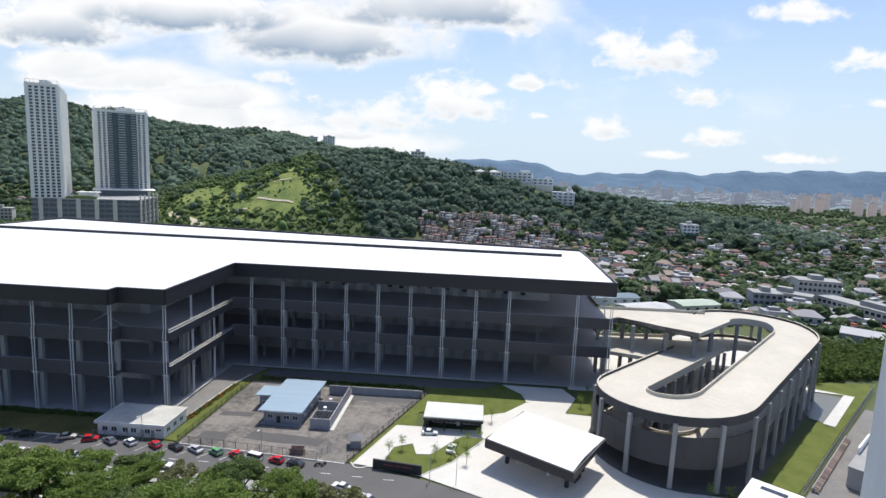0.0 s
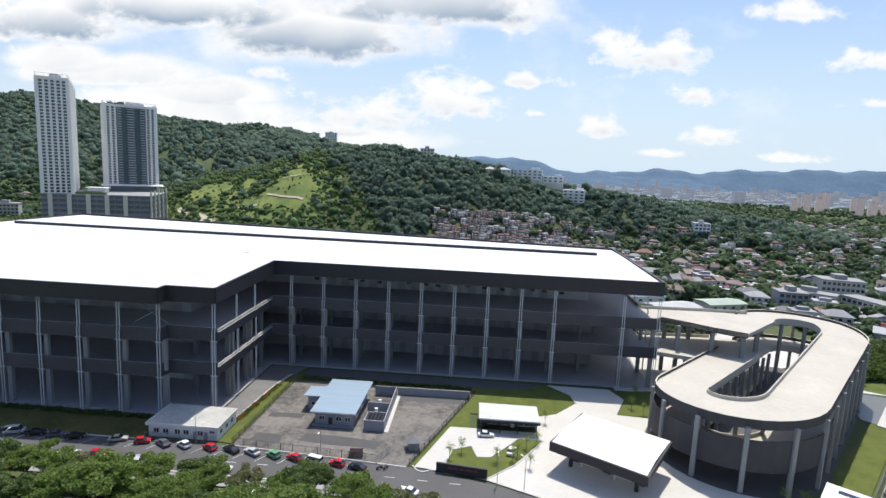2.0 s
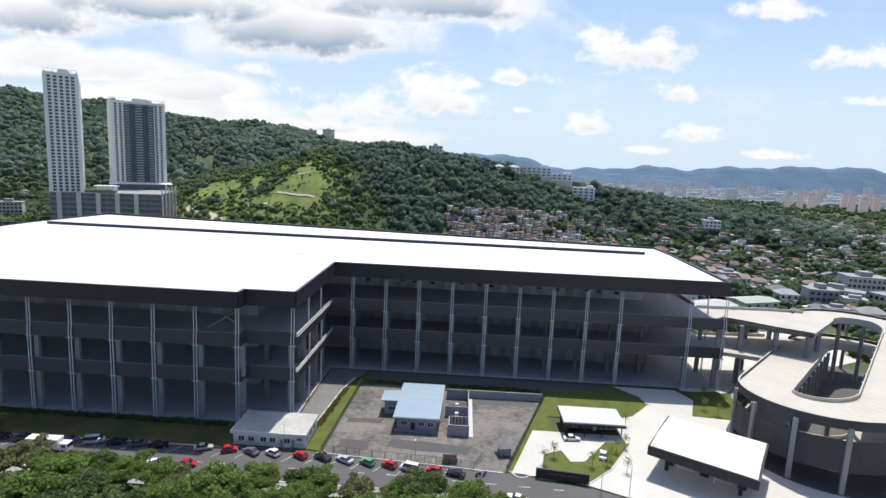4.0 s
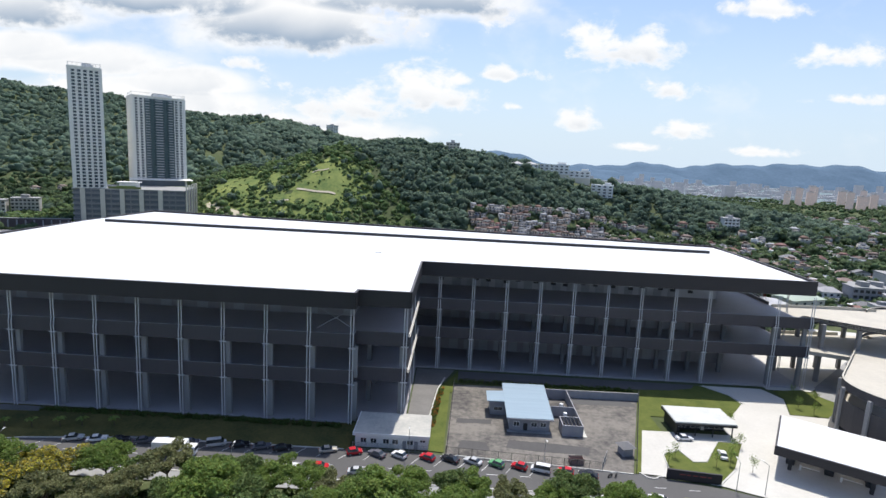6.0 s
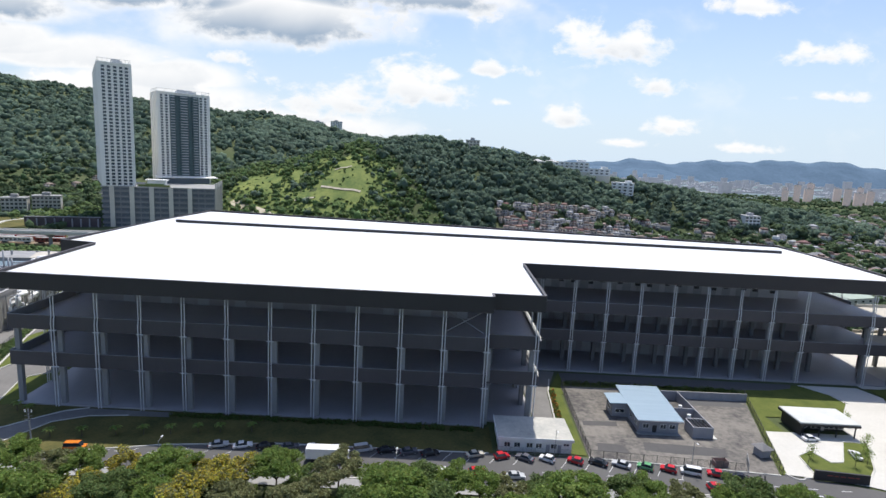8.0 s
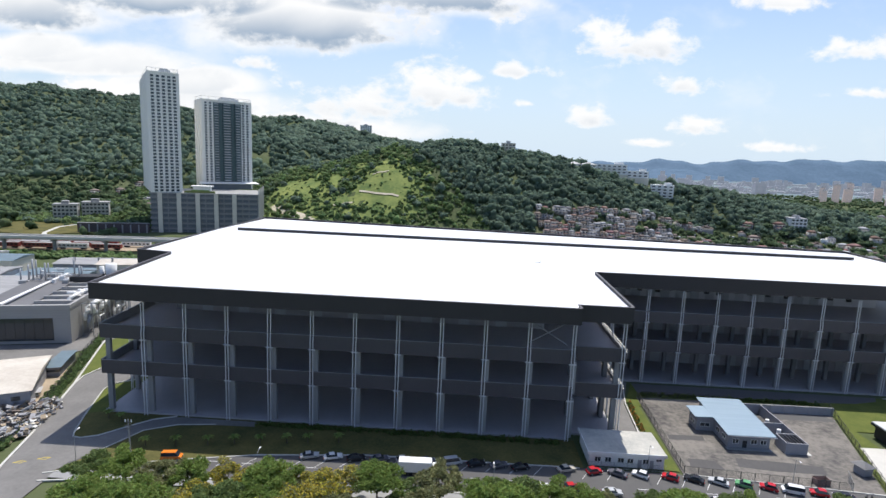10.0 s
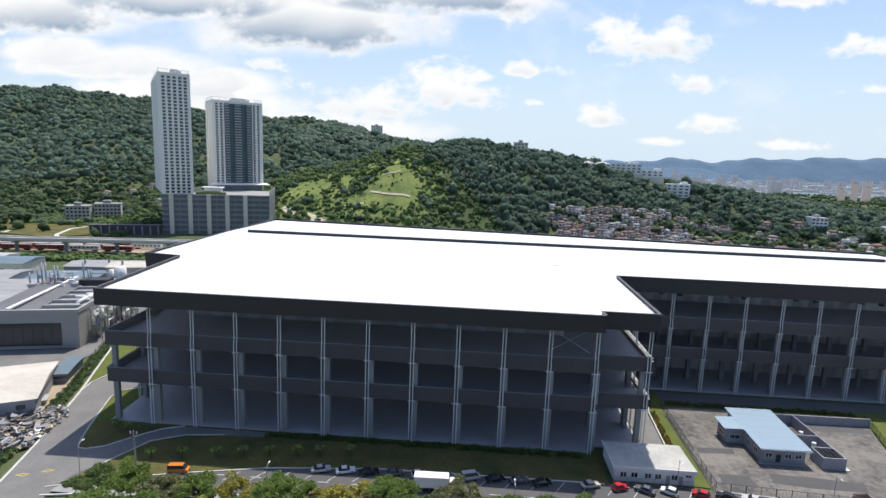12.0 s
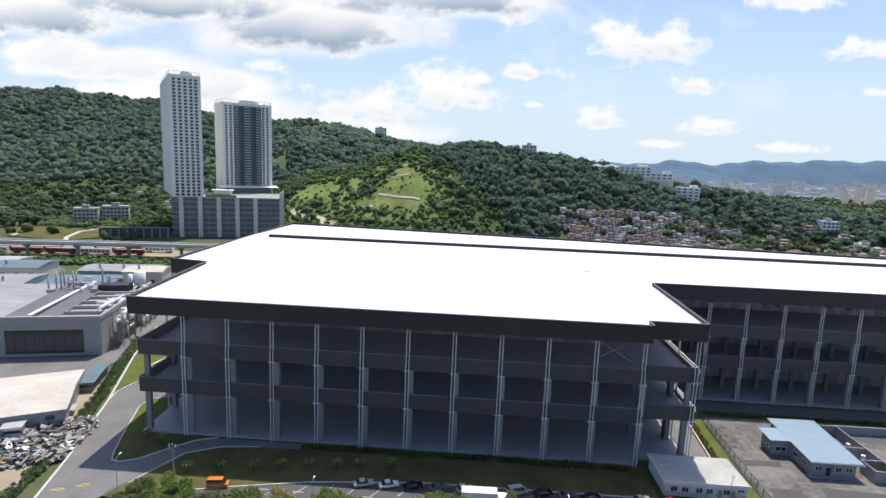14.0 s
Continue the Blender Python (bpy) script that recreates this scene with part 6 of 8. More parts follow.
def build_woods():
    rng = np.random.RandomState(11)
    X, Y = rng.uniform(-330, 640, 27000), rng.uniform(325, 610, 27000)
    H = height(X, Y)
    line = np.interp(X, [p[0] for p in RIDGES[1]], [p[1] for p in RIDGES[1]])
    keep = ((H > 6) | (X < 125)) & (Y < line + 22) & (rng.rand(27000) > clear(X, Y) * 1.35)
    keep &= ~bare(X, Y)
    for bx, by, br in HILL_SITES:
        keep &= ~((np.abs(X - bx) < br) & (Y > by - 26) & (Y < by + 10))
    keep &= ~((X > 140) & (X < 420) & (H < 7)) & ~((X > 146) & (X < 335) & (Y < 401 + (X - 146) * 0.22) & (rng.rand(27000) > 0.07))
    P = np.stack([X, Y, H], 1)[keep][:11000]
    S = 1.6 + 3.5 * rng.rand(len(P)) ** 2.0 + (rng.rand(len(P)) < 0.07) * 2.0
    light = (P[:, 0] < 76 - (P[:, 1] - 420) * 0.6) & (P[:, 1] < 545) & (rng.rand(len(P)) < 0.95)
    clumps("wooded_hill", P[~light], S[~light] * 1.15, MAT["forest"], "dense dark green woodland on the hill", "woodland", seed=4, lobes=3, tufts=26)
    clumps("hill_scrub", P[light], S[light] * 0.72, MAT["scrub"], "lighter green scrub on the slope", "scrub", seed=5, lobes=3, tufts=20)
    # bushes and rank growth on the grassy slope
    X, Y = rng.uniform(-180, 45, 5200), rng.uniform(385, 545, 5200)
    c = clear(X, Y)
    keep = ~bare(X, Y) & (c > 0.12) & (rng.rand(5200) > c * 0.92 + 0.05 * np.sin(X * 0.2))
    P = np.stack([X, Y, height(X, Y)], 1)[keep][:1500]
    clumps("slope_bushes", P, rng.uniform(0.5, 1.9, len(P)), MAT["scrub"], "scattered light green bushes in the clearing", "bushes", lobes=3, seed=8, tufts=12)
    X, Y = rng.uniform(-1700, 100, 40000), rng.uniform(560, 1400, 40000)
    H = height(X, Y)
    keep = (H > 12)
    P = np.stack([X, Y, H], 1)[keep][:15000]
    clumps("wooded_mountain", P, 2.9 + 4.6 * rng.rand(len(P)) ** 1.8, MAT["forest"], "dense rainforest on the far ridge", "woodland", level=1, seed=6, tufts=7)
    X, Y = rng.uniform(-260, 60, 2500), rng.uniform(760, 1150, 2500)
    P = np.stack([X, Y, height(X, Y)], 1)
    clumps("wooded_saddle", P, rng.uniform(3, 6.5, len(P)), MAT["forest"], "dense woodland on the saddle", "woodland", level=1, seed=7)


build_woods()


def build_meadow():
    xs, ys = np.linspace(-190, 50, 50), np.linspace(375, 560, 50)
    X, Y = np.meshgrid(xs, ys)
    wide = 1.15 - ((X + 48) / 100) ** 2 - ((Y - 428) / 52) ** 2 + 0.25 * np.sin(X * 0.09) + 0.2 * np.cos(Y * 0.13 + X * 0.06)
    V = np.stack([X, Y, height(X, Y) + np.clip(wide * 1.5, -0.4, 0.35)], -1).reshape(-1, 3)
    i = (np.arange(49)[:, None] * 50 + np.arange(49)[None, :]).ravel()
    me = np_mesh("meadow", V, np.stack([i, i + 1, i + 51, i + 50], 1), MAT["hillgrass"], smooth=True)
    tagged(new("meadow", me), "bright grassy clearing on the hillside", "meadow", kind="structure")


build_meadow()


MAT["pale_earth"] = mat("pale_dry_earth", (0.62, 0.55, 0.44), (0.4, 0.36, 0.26), rough=0.95, scale=0.12, fine=1.0, bump=0.3, depth=0.1, spec=0.1)


def hill_track(name, pts, width, label):
    """A bare earth track laid on the slope."""
    bm = bmesh.new()
    prev = None
    for i, (x, y) in enumerate(pts):
        a, b = pts[max(i - 1, 0)], pts[min(i + 1, len(pts) - 1)]
        d = Vector((b[0] - a[0], b[1] - a[1])).normalized()
        row = []
        for s in (-1, 1):
            px, py = x - d.y * s * width / 2, y + d.x * s * width / 2
            row.append(bm.verts.new((px, py, float(height(np.array([px]), np.array([py]))[0]) + 1.1)))
        if prev:
            bm.faces.new((prev[0], row[0], row[1], prev[1]))
        prev = row
    bmesh.ops.recalc_face_normals(bm, faces=bm.faces)
    solo(name, bm, MAT["pale_earth"], label, "track", "structure")


hill_track("track", [(-29, 424.5), (-20, 421.5), (-11, 418.5), (-3, 417), (6, 416.5), (13, 414.5)], 2.4, "pale bare earth track across the slope")
hill_track("track", [(-50, 402), (-44, 404), (-38, 406.5), (-32, 407)], 2.0, "pale bare earth scar on the slope")
hill_track("track", [(-20, 449), (-14, 452), (-8, 451.5), (-3, 454)], 1.6, "pale bare earth scar on the slope")
hill_track("track", [(-112, 402), (-100, 394), (-88, 387), (-76, 381), (-62, 372)], 9.0, "pale hill road at the foot of the slope")

# ---- factory and sheds beside the service road ----
def build_factory():
    f = thing("factory", (-55.7, 47.5, 0), "grey factory hall with a large black glazed front", "factory", rz=14.5)
    part("wall", boxes((-90, 0, 0, 0, 52, 12.6)), MAT["panel_grey"], f, "pale grey panelled wall")
    for i in range(12):
        part("panel_joint", boxes((-90, -0.03, 1.0 + i, 0, -0.001, 1.04 + i)), MAT["grey_conc"], f)
    win = part("window", boxes((-29, -0.2, 1.2, -5.5, 0.1, 9.2)), MAT["window"], f, "wide black glazing")
    for i in range(1, 8):
        part("mullion", boxes((-29 + i * 2.94, -0.24, 1.2, -28.92 + i * 2.94, -0.202, 9.2)), MAT["dark"], win)
    part("roof", prism(bmesh.new(), [(-90, 1), (-31, 1), (-31, 51), (-90, 51)], [12.604] * 4, [12.9, 12.9, 13.4, 13.4]), MAT["roof_worn"], f, "worn grey sheet roof")
    part("roof", prism(bmesh.new(), [(-30.9, 1), (-14, 1), (-14, 51), (-30.9, 51)], [12.604] * 4, [12.8, 12.8, 14.0, 14.0]), MAT["roof_dark"], f, "dark grey sheet roof")
    part("gutter", boxes((-22.4, 1, 13.9, -21.2, 52, 14.3)), MAT["white"], f, "white roof duct")
    part("roof", boxes((-13.9, 1, 12.604, -1, 51, 12.75)), MAT["grey_conc"], f, "sunken concrete roof well")
    for y in (6, 13, 20, 27, 34):
        part("beam", boxes((-13.8, y, 12.76, -1.2, y + 0.7, 13.9)), MAT["panel_grey"], f, "pale beam across the roof well")
    part("plant_box", boxes((-15.5, 38, 12.76, -4.5, 44, 15.6)), MAT["dark"], f, "open black plant enclosure")
    part("parapet", boxes((-90, -0.3, 12.61, 0.2, 0.7, 13.9), (-0.7, 0.71, 12.61, 0.2, 52, 13.9)), MAT["panel_grey"], f)
    # tangle of white ducts on the road side
    rng = random.Random(17)
    for k in range(34):
        y, z = rng.uniform(6, 46), rng.uniform(1.5, 14.5)
        x = rng.uniform(0.9, 4.0) if z < 12 else rng.uniform(-6, 2.5)
        r = rng.choice((0.25, 0.4, 0.6, 0.9))
        dy, dz = rng.uniform(3, 9), rng.uniform(1.5, 5)
        bm = bmesh.new()
        a, b = (x, y, z), (x, min(y + dy, 50), z)
        tube(bm, a, b, r, n=9), tube(bm, a, (x, y, max(0, z - dz)), r, n=9), tube(bm, b, (b[0] - rng.uniform(1, 4), b[1], z + 0.2), r, n=9)
        part("duct", bm, MAT["white"] if k % 4 else MAT["steel"], f, "white ventilation duct", smooth=True)
    for k in range(7):
        y = 8 + k * 5.6
        part("duct_frame", boxes((0.4, y, 0, 0.7, y + 0.25, 12), (3.8, y, 0, 4.1, y + 0.25, 12), (0.4, y, 12.01, 4.1, y + 0.25, 12.25)), MAT["steel"], f, "steel duct frame")
    part("silo", tube(bmesh.new(), (-2.5, 46, 12.5), (-2.5, 46, 19.5), 2.2, n=14), MAT["white"], f, "white cylindrical tank", smooth=True)
    part("silo", tube(bmesh.new(), (-6.5, 47, 12.5), (-6.5, 47, 18.2), 0.9, n=12), MAT["white"], f, "white cylindrical tank", smooth=True)
    for k in range(10):
        x, y = -34 + k * 1.5 + (k > 6) * 8, 40 + (k % 3) * 3.0
        part("stack", tube(bmesh.new(), (x, y, 12), (x, y, 18.5 + k % 4 * 1.3), 0.32, n=10), MAT["steel"], f, "steel exhaust stack", smooth=True)
    for k in range(14):
        x, y = -32 + rng.uniform(0, 18), 36 + rng.uniform(0, 15)
        part("roof_pipe", tube(bmesh.new(), (x, y, 14.4 + k % 3), (x + rng.uniform(2, 7), y + rng.uniform(-1, 1), 14.4 + k % 3), 0.22, n=8), MAT["steel"] if k % 2 else MAT["white"], f)
    for k in range(12):
        x, y = -33 + rng.uniform(0, 20), 34 + rng.uniform(0, 15)
        part("roof_unit", boxes((x, y, 12.9, x + rng.uniform(1, 2.8), y + rng.uniform(1, 2.2), 14.4 + rng.uniform(0, 2)), bevel=0.06), MAT["steel"] if k % 3 else MAT["white"], f, "grey roof plant unit")


def shed(x, y, w, d, h, rz, roof, wall, label, pitch=1.0, units=0):
    s = thing("shed", (x, y, height_at(x, y)), label, "shed", "industrial sheds", rz=rz)
    part("wall", boxes((-w / 2, -d / 2, -0.3, w / 2, d / 2, h)), wall, s)
    bm = bmesh.new()
    e = 0.6
    v = [bm.verts.new(p) for p in ((-w / 2 - e, -d / 2 - e, h), (w / 2 + e, -d / 2 - e, h), (w / 2 + e, d / 2 + e, h), (-w / 2 - e, d / 2 + e, h), (-w / 2 - e, 0, h + pitch), (w / 2 + e, 0, h + pitch))]
    for q in ((0, 1, 5, 4), (2, 3, 4, 5), (0, 4, 3), (1, 2, 5), (3, 2, 1, 0)):
        bm.faces.new([v[i] for i in q])
    r = part("roof", bm, roof, s)
    n = max(2, int(w / 6))
    for i in range(n):
        xx = -w / 2 + (i + 0.5) * w / n
        part("window", boxes((xx - 1.0, -d / 2 - 0.05, h * 0.45, xx + 1.0, -d / 2 + 0.02, h * 0.7)), MAT["window"], s)
    for i in range(units):
        xx, yy = -w / 2 + (i + 0.7) * w / (units + 1), -d / 4
        part("vent", tube(bmesh.new(), (xx, yy, h), (xx, yy, h + pitch + 1.6), 0.5, n=8), MAT["steel"], r)
    return s


def height_at(x, y):
    return max(0.0, float(height(np.array([float(x)]), np.array([float(y)]))[0]))


MAT["school"] = mat("weathered_pale_render", (0.56, 0.55, 0.52), (0.42, 0.41, 0.39), rough=0.85, scale=0.1, fine=1.0, bump=0.05, streak=(0.4, 0.4, 2))
MAT["panel_grey"] = mat("grey_wall_panel", (0.38, 0.37, 0.355), (0.3, 0.29, 0.285), rough=0.7, scale=0.08, fine=1.5, bump=0.05, streak=(0.4, 0.4, 2))
MAT["roof_dark"] = mat("dark_sheet_roof", (0.15, 0.15, 0.155), (0.1, 0.1, 0.105), rough=0.75, scale=0.06, fine=1.0, bump=0.1)
MAT["roof_worn"] = mat("worn_grey_sheet", (0.34, 0.34, 0.34), (0.2, 0.2, 0.205), rough=0.8, scale=0.08, fine=1.0, bump=0.1, contrast=1.4, streak=(0.3, 2, 1))
MAT["roof_rust"] = mat("bleached_rusty_roof", (0.6, 0.56, 0.49), (0.42, 0.37, 0.31), rough=0.85, scale=0.12, fine=1.0, bump=0.1, contrast=1.2)
MAT["roof_pale"] = mat("pale_sheet_roof", (0.5, 0.5, 0.5), (0.3, 0.3, 0.31), rough=0.7, scale=0.1, fine=1.0, bump=0.08)
MAT["roof_green"] = mat("pale_green_roof", (0.38, 0.44, 0.36), (0.3, 0.36, 0.3), rough=0.8, scale=0.1, fine=1.0, bump=0.08)
MAT["roof_teal"] = mat("dull_blue_roof", (0.14, 0.2, 0.24), (0.1, 0.145, 0.175), rough=0.75, scale=0.1, fine=1.0, bump=0.08)
build_factory()
sheet("pavement", [(-150, -10), (-100, 10), (-57, 20), (-49, 36), (-44, 56), (-52, 60), (-57, 46.5), (-88, 38.5), (-150, 20)], 0.01, MAT["lane"], "grey factory forecourt lane", "pavement")
sheet("pavement", [(-56, 46), (-50, 44), (-48, 60), (-60, 110), (-72, 108)], 0.02, MAT["lane"], "grey lane beside the factory", "pavement")
sheet("dirt_yard", [(-75, -40), (-24, -34), (-22, -18), (-33, 12), (-46, 36), (-56, 20), (-75, 10)], 0.0, MAT["dirt"], "dry earth yard littered with scrap", "yard")
shed(-52.5, 4.4, 32, 27, 4.6, 29, MAT["roof_rust"], MAT["grey_paint"], "old workshop with bleached rusty roof", 1.2)
shed(-43, 26.0, 3.4, 14, 3.0, 20, MAT["roof_teal"], MAT["grey_paint"], "narrow blue-roofed store beside the fence", 0.3)
shed(-39.6, -6.4, 3.4, 3.0, 3.2, 25, MAT["roof_pale"], MAT["white"], "small white block hut in the yard", 0.2)
shed(-37.0, 6.4, 4, 3, 1.4, 30, MAT["roof_pale"], MAT["white"], "white stacked crates by the workshop", 0.05)
for x, y, w, d, h, rz, roof, wall, label, u in (
    (-88, 126, 17, 14, 13, 14, "roof_rust", "cream", "cream factory block with rusty roof edge", 1), (-66, 120, 18, 12, 8, 14, "roof_worn", "grey_paint", "grey plant shed beside the lane", 5), (-115, 118, 30, 30, 7, 14, "roof_teal", "grey_paint", "industrial shed with dull blue roof", 2),
    (-150, 110, 30, 24, 8, 14, "roof_worn", "white", "industrial shed with pale roof", 3), (-118, 152, 36, 18, 7, 10, "roof_worn", "grey_paint", "long shed with pale roof", 2),
    (-165, 140, 26, 20, 9, 12, "roof_teal", "cream", "yellowish shed with blue roof", 1), (-155, 66, 40, 30, 9, 14, "roof_worn", "grey_paint", "broad shed with pale sheet roof", 3),
    (-60, 150, 22, 16, 7, 12, "roof_green", "white", "shed with pale green roof", 1), (-195, 155, 30, 20, 7, 10, "roof_pale", "white", "white shed with pale roof", 2),
    (-80, 170, 30, 12, 5, 8, "roof_rust", "grey_paint", "low shed with rusty roof", 0), (-200, 110, 34, 26, 8, 14, "roof_teal", "grey_paint", "industrial shed with dull blue roof", 2),
):
    shed(x, y, w, d, h, rz, MAT[roof], MAT[wall], label, 1.2, u)


def scrap_heap():
    rng = random.Random(8)
    mats = [MAT["steel"], MAT["roof_worn"], MAT["dirt"], MAT["grey_paint"], MAT["tile_brown"], MAT["dark"], MAT["cream"]]
    bm = bmesh.new()
    for _ in range(900):
        s, t = rng.random(), rng.random()
        x, y = -47 + 22 * s + 4 * t, -6 - 21 * t + 12 * s
        if x > -21 or y > 3:
            continue
        a, b, c = rng.uniform(0.2, 1.3), rng.uniform(0.15, 0.6), rng.uniform(0.1, 0.5)
        z = rng.uniform(0, 1.3)
        n0 = len(bm.verts)
        box(bm, -a, -b, 0, a, b, c, m=rng.randrange(len(mats)))
        bm.verts.ensure_lookup_table()
        vs = bm.verts[n0:]
        bmesh.ops.rotate(bm, verts=vs, cent=(0, 0, 0), matrix=Euler((rng.uniform(-0.5, 0.5), rng.uniform(-0.5, 0.5), rng.uniform(0, 6))).to_matrix())
        bmesh.ops.translate(bm, verts=vs, vec=(x, y, z))
    solo("scrap_heap", bm, mats, "heaped mixed scrap on bare earth", "scrap", "stuff")


scrap_heap()


# ---- viaduct and rail yard ----
def viaduct():
    pts = [(-420, 168), (-234, 204), (-174, 214), (-108, 224), (-20, 238), (120, 262)]
    v = thing("viaduct", (-200, 210, 0), "pale concrete elevated railway viaduct", "viaduct")
    for (x0, y0), (x1, y1) in zip(pts, pts[1:]):
        L = math.hypot(x1 - x0, y1 - y0)
        rz = math.degrees(math.atan2(y1 - y0, x1 - x0))
        bm = prism(bmesh.new(), [(0, -2.2), (L, -2.2), (L, 2.2), (0, 2.2)], 6.9, 7.8)
        prism(bm, [(0, -4.6), (L, -4.6), (L, 4.6), (0, 4.6)], 7.8, 8.4)
        part("deck", bm, MAT["concrete"], v, at=(x0 + 200, y0 - 210, 0), rz=rz)
        for s in (-4.5, 4.2):
            part("parapet", boxes((0, s, 8.404, L, s + 0.3, 9.5)), MAT["concrete"], v, at=(x0 + 200, y0 - 210, 0), rz=rz)
        n = max(1, round(L / 30))
        for i in range(n):
            k = (i + 0.5) / n
            pier = bmesh.new()
            tube(pier, (0, 0, -0.5), (0, 0, 5.6), 1.1, n=12)
            prism(pier, [(-1.2, -2.4), (1.2, -2.4), (1.2, 2.4), (-1.2, 2.4)], 5.6, 6.9)
            part("pier", pier, MAT["grey_conc"], v, "round concrete pier", at=(x0 + (x1 - x0) * k + 200, y0 + (y1 - y0) * k - 210, 0), rz=rz)


viaduct()


def wagon(x, y, rz, colour):
    w = thing("rail_wagon", (x, y, 0), "%s rail carriage standing in the yard" % colour, "rail carriage", "rail carriages", rz=rz)
    m = MAT["red_dull"] if colour == "red" else MAT["white"]
    part("body", boxes((-9.5, -1.4, 1.0, 9.5, 1.4, 3.7), bevel=0.1), m, w)
    part("roof", boxes((-9.4, -1.2, 3.7, 9.4, 1.2, 4.0), bevel=0.1), MAT["roof_pale"], w)
    for i in range(7):
        part("window", boxes((-8.4 + i * 2.6, -1.44, 2.1, -6.9 + i * 2.6, -1.4, 3.0)), MAT["window"], w)
    for bx in (-6.5, 6.5):
        part("bogie", boxes((bx - 1.4, -1.0, 0.05, bx + 1.4, 1.0, 0.98)), MAT["dark"], w)


for r, (y, n) in enumerate(((204, 6), (211, 5), (218, 6))):
    for i in range(n):
        wagon(-265 + i * 21 + r * 6, y + i * 3.4, 9, ("red", "white", "red", "red", "white", "red")[(i + r) % 6])
sheet("rail_yard", [(-330, 188), (-120, 224), (-122, 246), (-330, 232)], 0.0, MAT["dirt"], "ballasted rail yard", "yard")
sheet("road", [(-420, 150), (-230, 184), (-60, 204), (-60, 211), (-230, 191), (-420, 158)], 0.01, MAT["grey_conc"], "pale road beneath the viaduct", "road")


def retaining_wall():
    w = thing("retaining_wall", (-228, 286, 0), "dark stained retaining wall below the podium", "retaining wall", rz=17)
    part("wall", boxes((0, 0, -1, 52, 2, 7.5)), MAT["wall_maroon"], w, "dark maroon-grey wall face")
    part("coping", boxes((-0.2, -0.2, 7.504, 52.2, 2.2, 7.9)), MAT["grey_conc"], w)
    for i in range(9):
        part("buttress", boxes((2 + i * 6, -0.8, -1, 2.9 + i * 6, -0.004, 6.5)), MAT["grey_paint"], w)


MAT["wall_maroon"] = mat("stained_maroon_render", (0.11, 0.085, 0.09), (0.07, 0.06, 0.065), rough=0.85, scale=0.1, fine=1.0, bump=0.1)
retaining_wall()

# ---- houses, school and blocks of the town ----
def house_mesh_set(kind):
    """Meshes of a two-storey tropical house; local front is -y."""
    w, d, h = {"villa": (12, 10, 6.4), "terrace": (7, 12, 6.2), "flat": (13, 9, 7.2)}[kind]
    wall = boxes((-w / 2, -d / 2, -1.5, w / 2, d / 2, h))
    box(wall, -w / 2 - 0.004, -d / 2 - 2.2, -1.5, w / 2 - 2.2, -d / 2, h * 0.46)
    bm = bmesh.new()
    e = 0.8
    if kind == "flat":
        box(bm, -w / 2 - 0.3, -d / 2 - 0.3, h, w / 2 + 0.3, d / 2 + 0.3, h + 0.5)
        box(bm, -w / 4, -1.5, h + 0.5, w / 4, 2.2, h + 2.4)
    elif kind == "villa":
        v = [bm.verts.new(p) for p in ((-w / 2 - e, -d / 2 - e, h), (w / 2 + e, -d / 2 - e, h), (w / 2 + e, d / 2 + e, h), (-w / 2 - e, d / 2 + e, h), (-w * 0.2, 0, h + 2.9), (w * 0.2, 0, h + 2.9))]
        for q in ((0, 1, 5, 4), (2, 3, 4, 5), (3, 0, 4), (1, 2, 5), (3, 2, 1, 0)):
            bm.faces.new([v[i] for i in q])
    else:
        v = [bm.verts.new(p) for p in ((-w / 2, -d / 2 - e, h), (w / 2, -d / 2 - e, h), (w / 2, d / 2 + e, h), (-w / 2, d / 2 + e, h), (-w / 2, 0, h + 2.4), (w / 2, 0, h + 2.4))]
        for q in ((0, 1, 5, 4), (2, 3, 4, 5), (3, 0, 4), (1, 2, 5), (3, 2, 1, 0)):
            bm.faces.new([v[i] for i in q])
    # porch roof
    pv = [bm.verts.new(p) for p in ((-w / 2 - 0.3, -d / 2 - 2.8, h * 0.46), (w / 2 - 1.9, -d / 2 - 2.8, h * 0.46), (w / 2 - 1.9, -d / 2, h * 0.6), (-w / 2 - 0.3, -d / 2, h * 0.6))]
    bm.faces.new(pv)
    win = bmesh.new()
    for fl in (0, 1):
        for i in range(3 if kind != "terrace" else 2):
            n = 3 if kind != "terrace" else 2
            x = -w / 2 + (i + 0.5) * w / n
            y = -d / 2 - (2.2 if fl == 0 and i < n - 1 else 0)
            box(win, x - 0.8, y - 0.06, 0.8 + fl * 3.1, x + 0.8, y + 0.02, 2.2 + fl * 3.1)
    for s in (-1, 1):
        for fl in (0, 1):
            x0, x1 = sorted((s * (w / 2 + 0.06), s * (w / 2 - 0.02)))
            box(win, x0, -1.0, 0.8 + fl * 3.1, x1, 0.6, 2.1 + fl * 3.1)
    return {"wall": wall, "roof": bm, "window": win}


HOUSE = {}
ROOFS = {"red": "tile_red", "brown": "tile_brown", "grey": "tile_grey"}


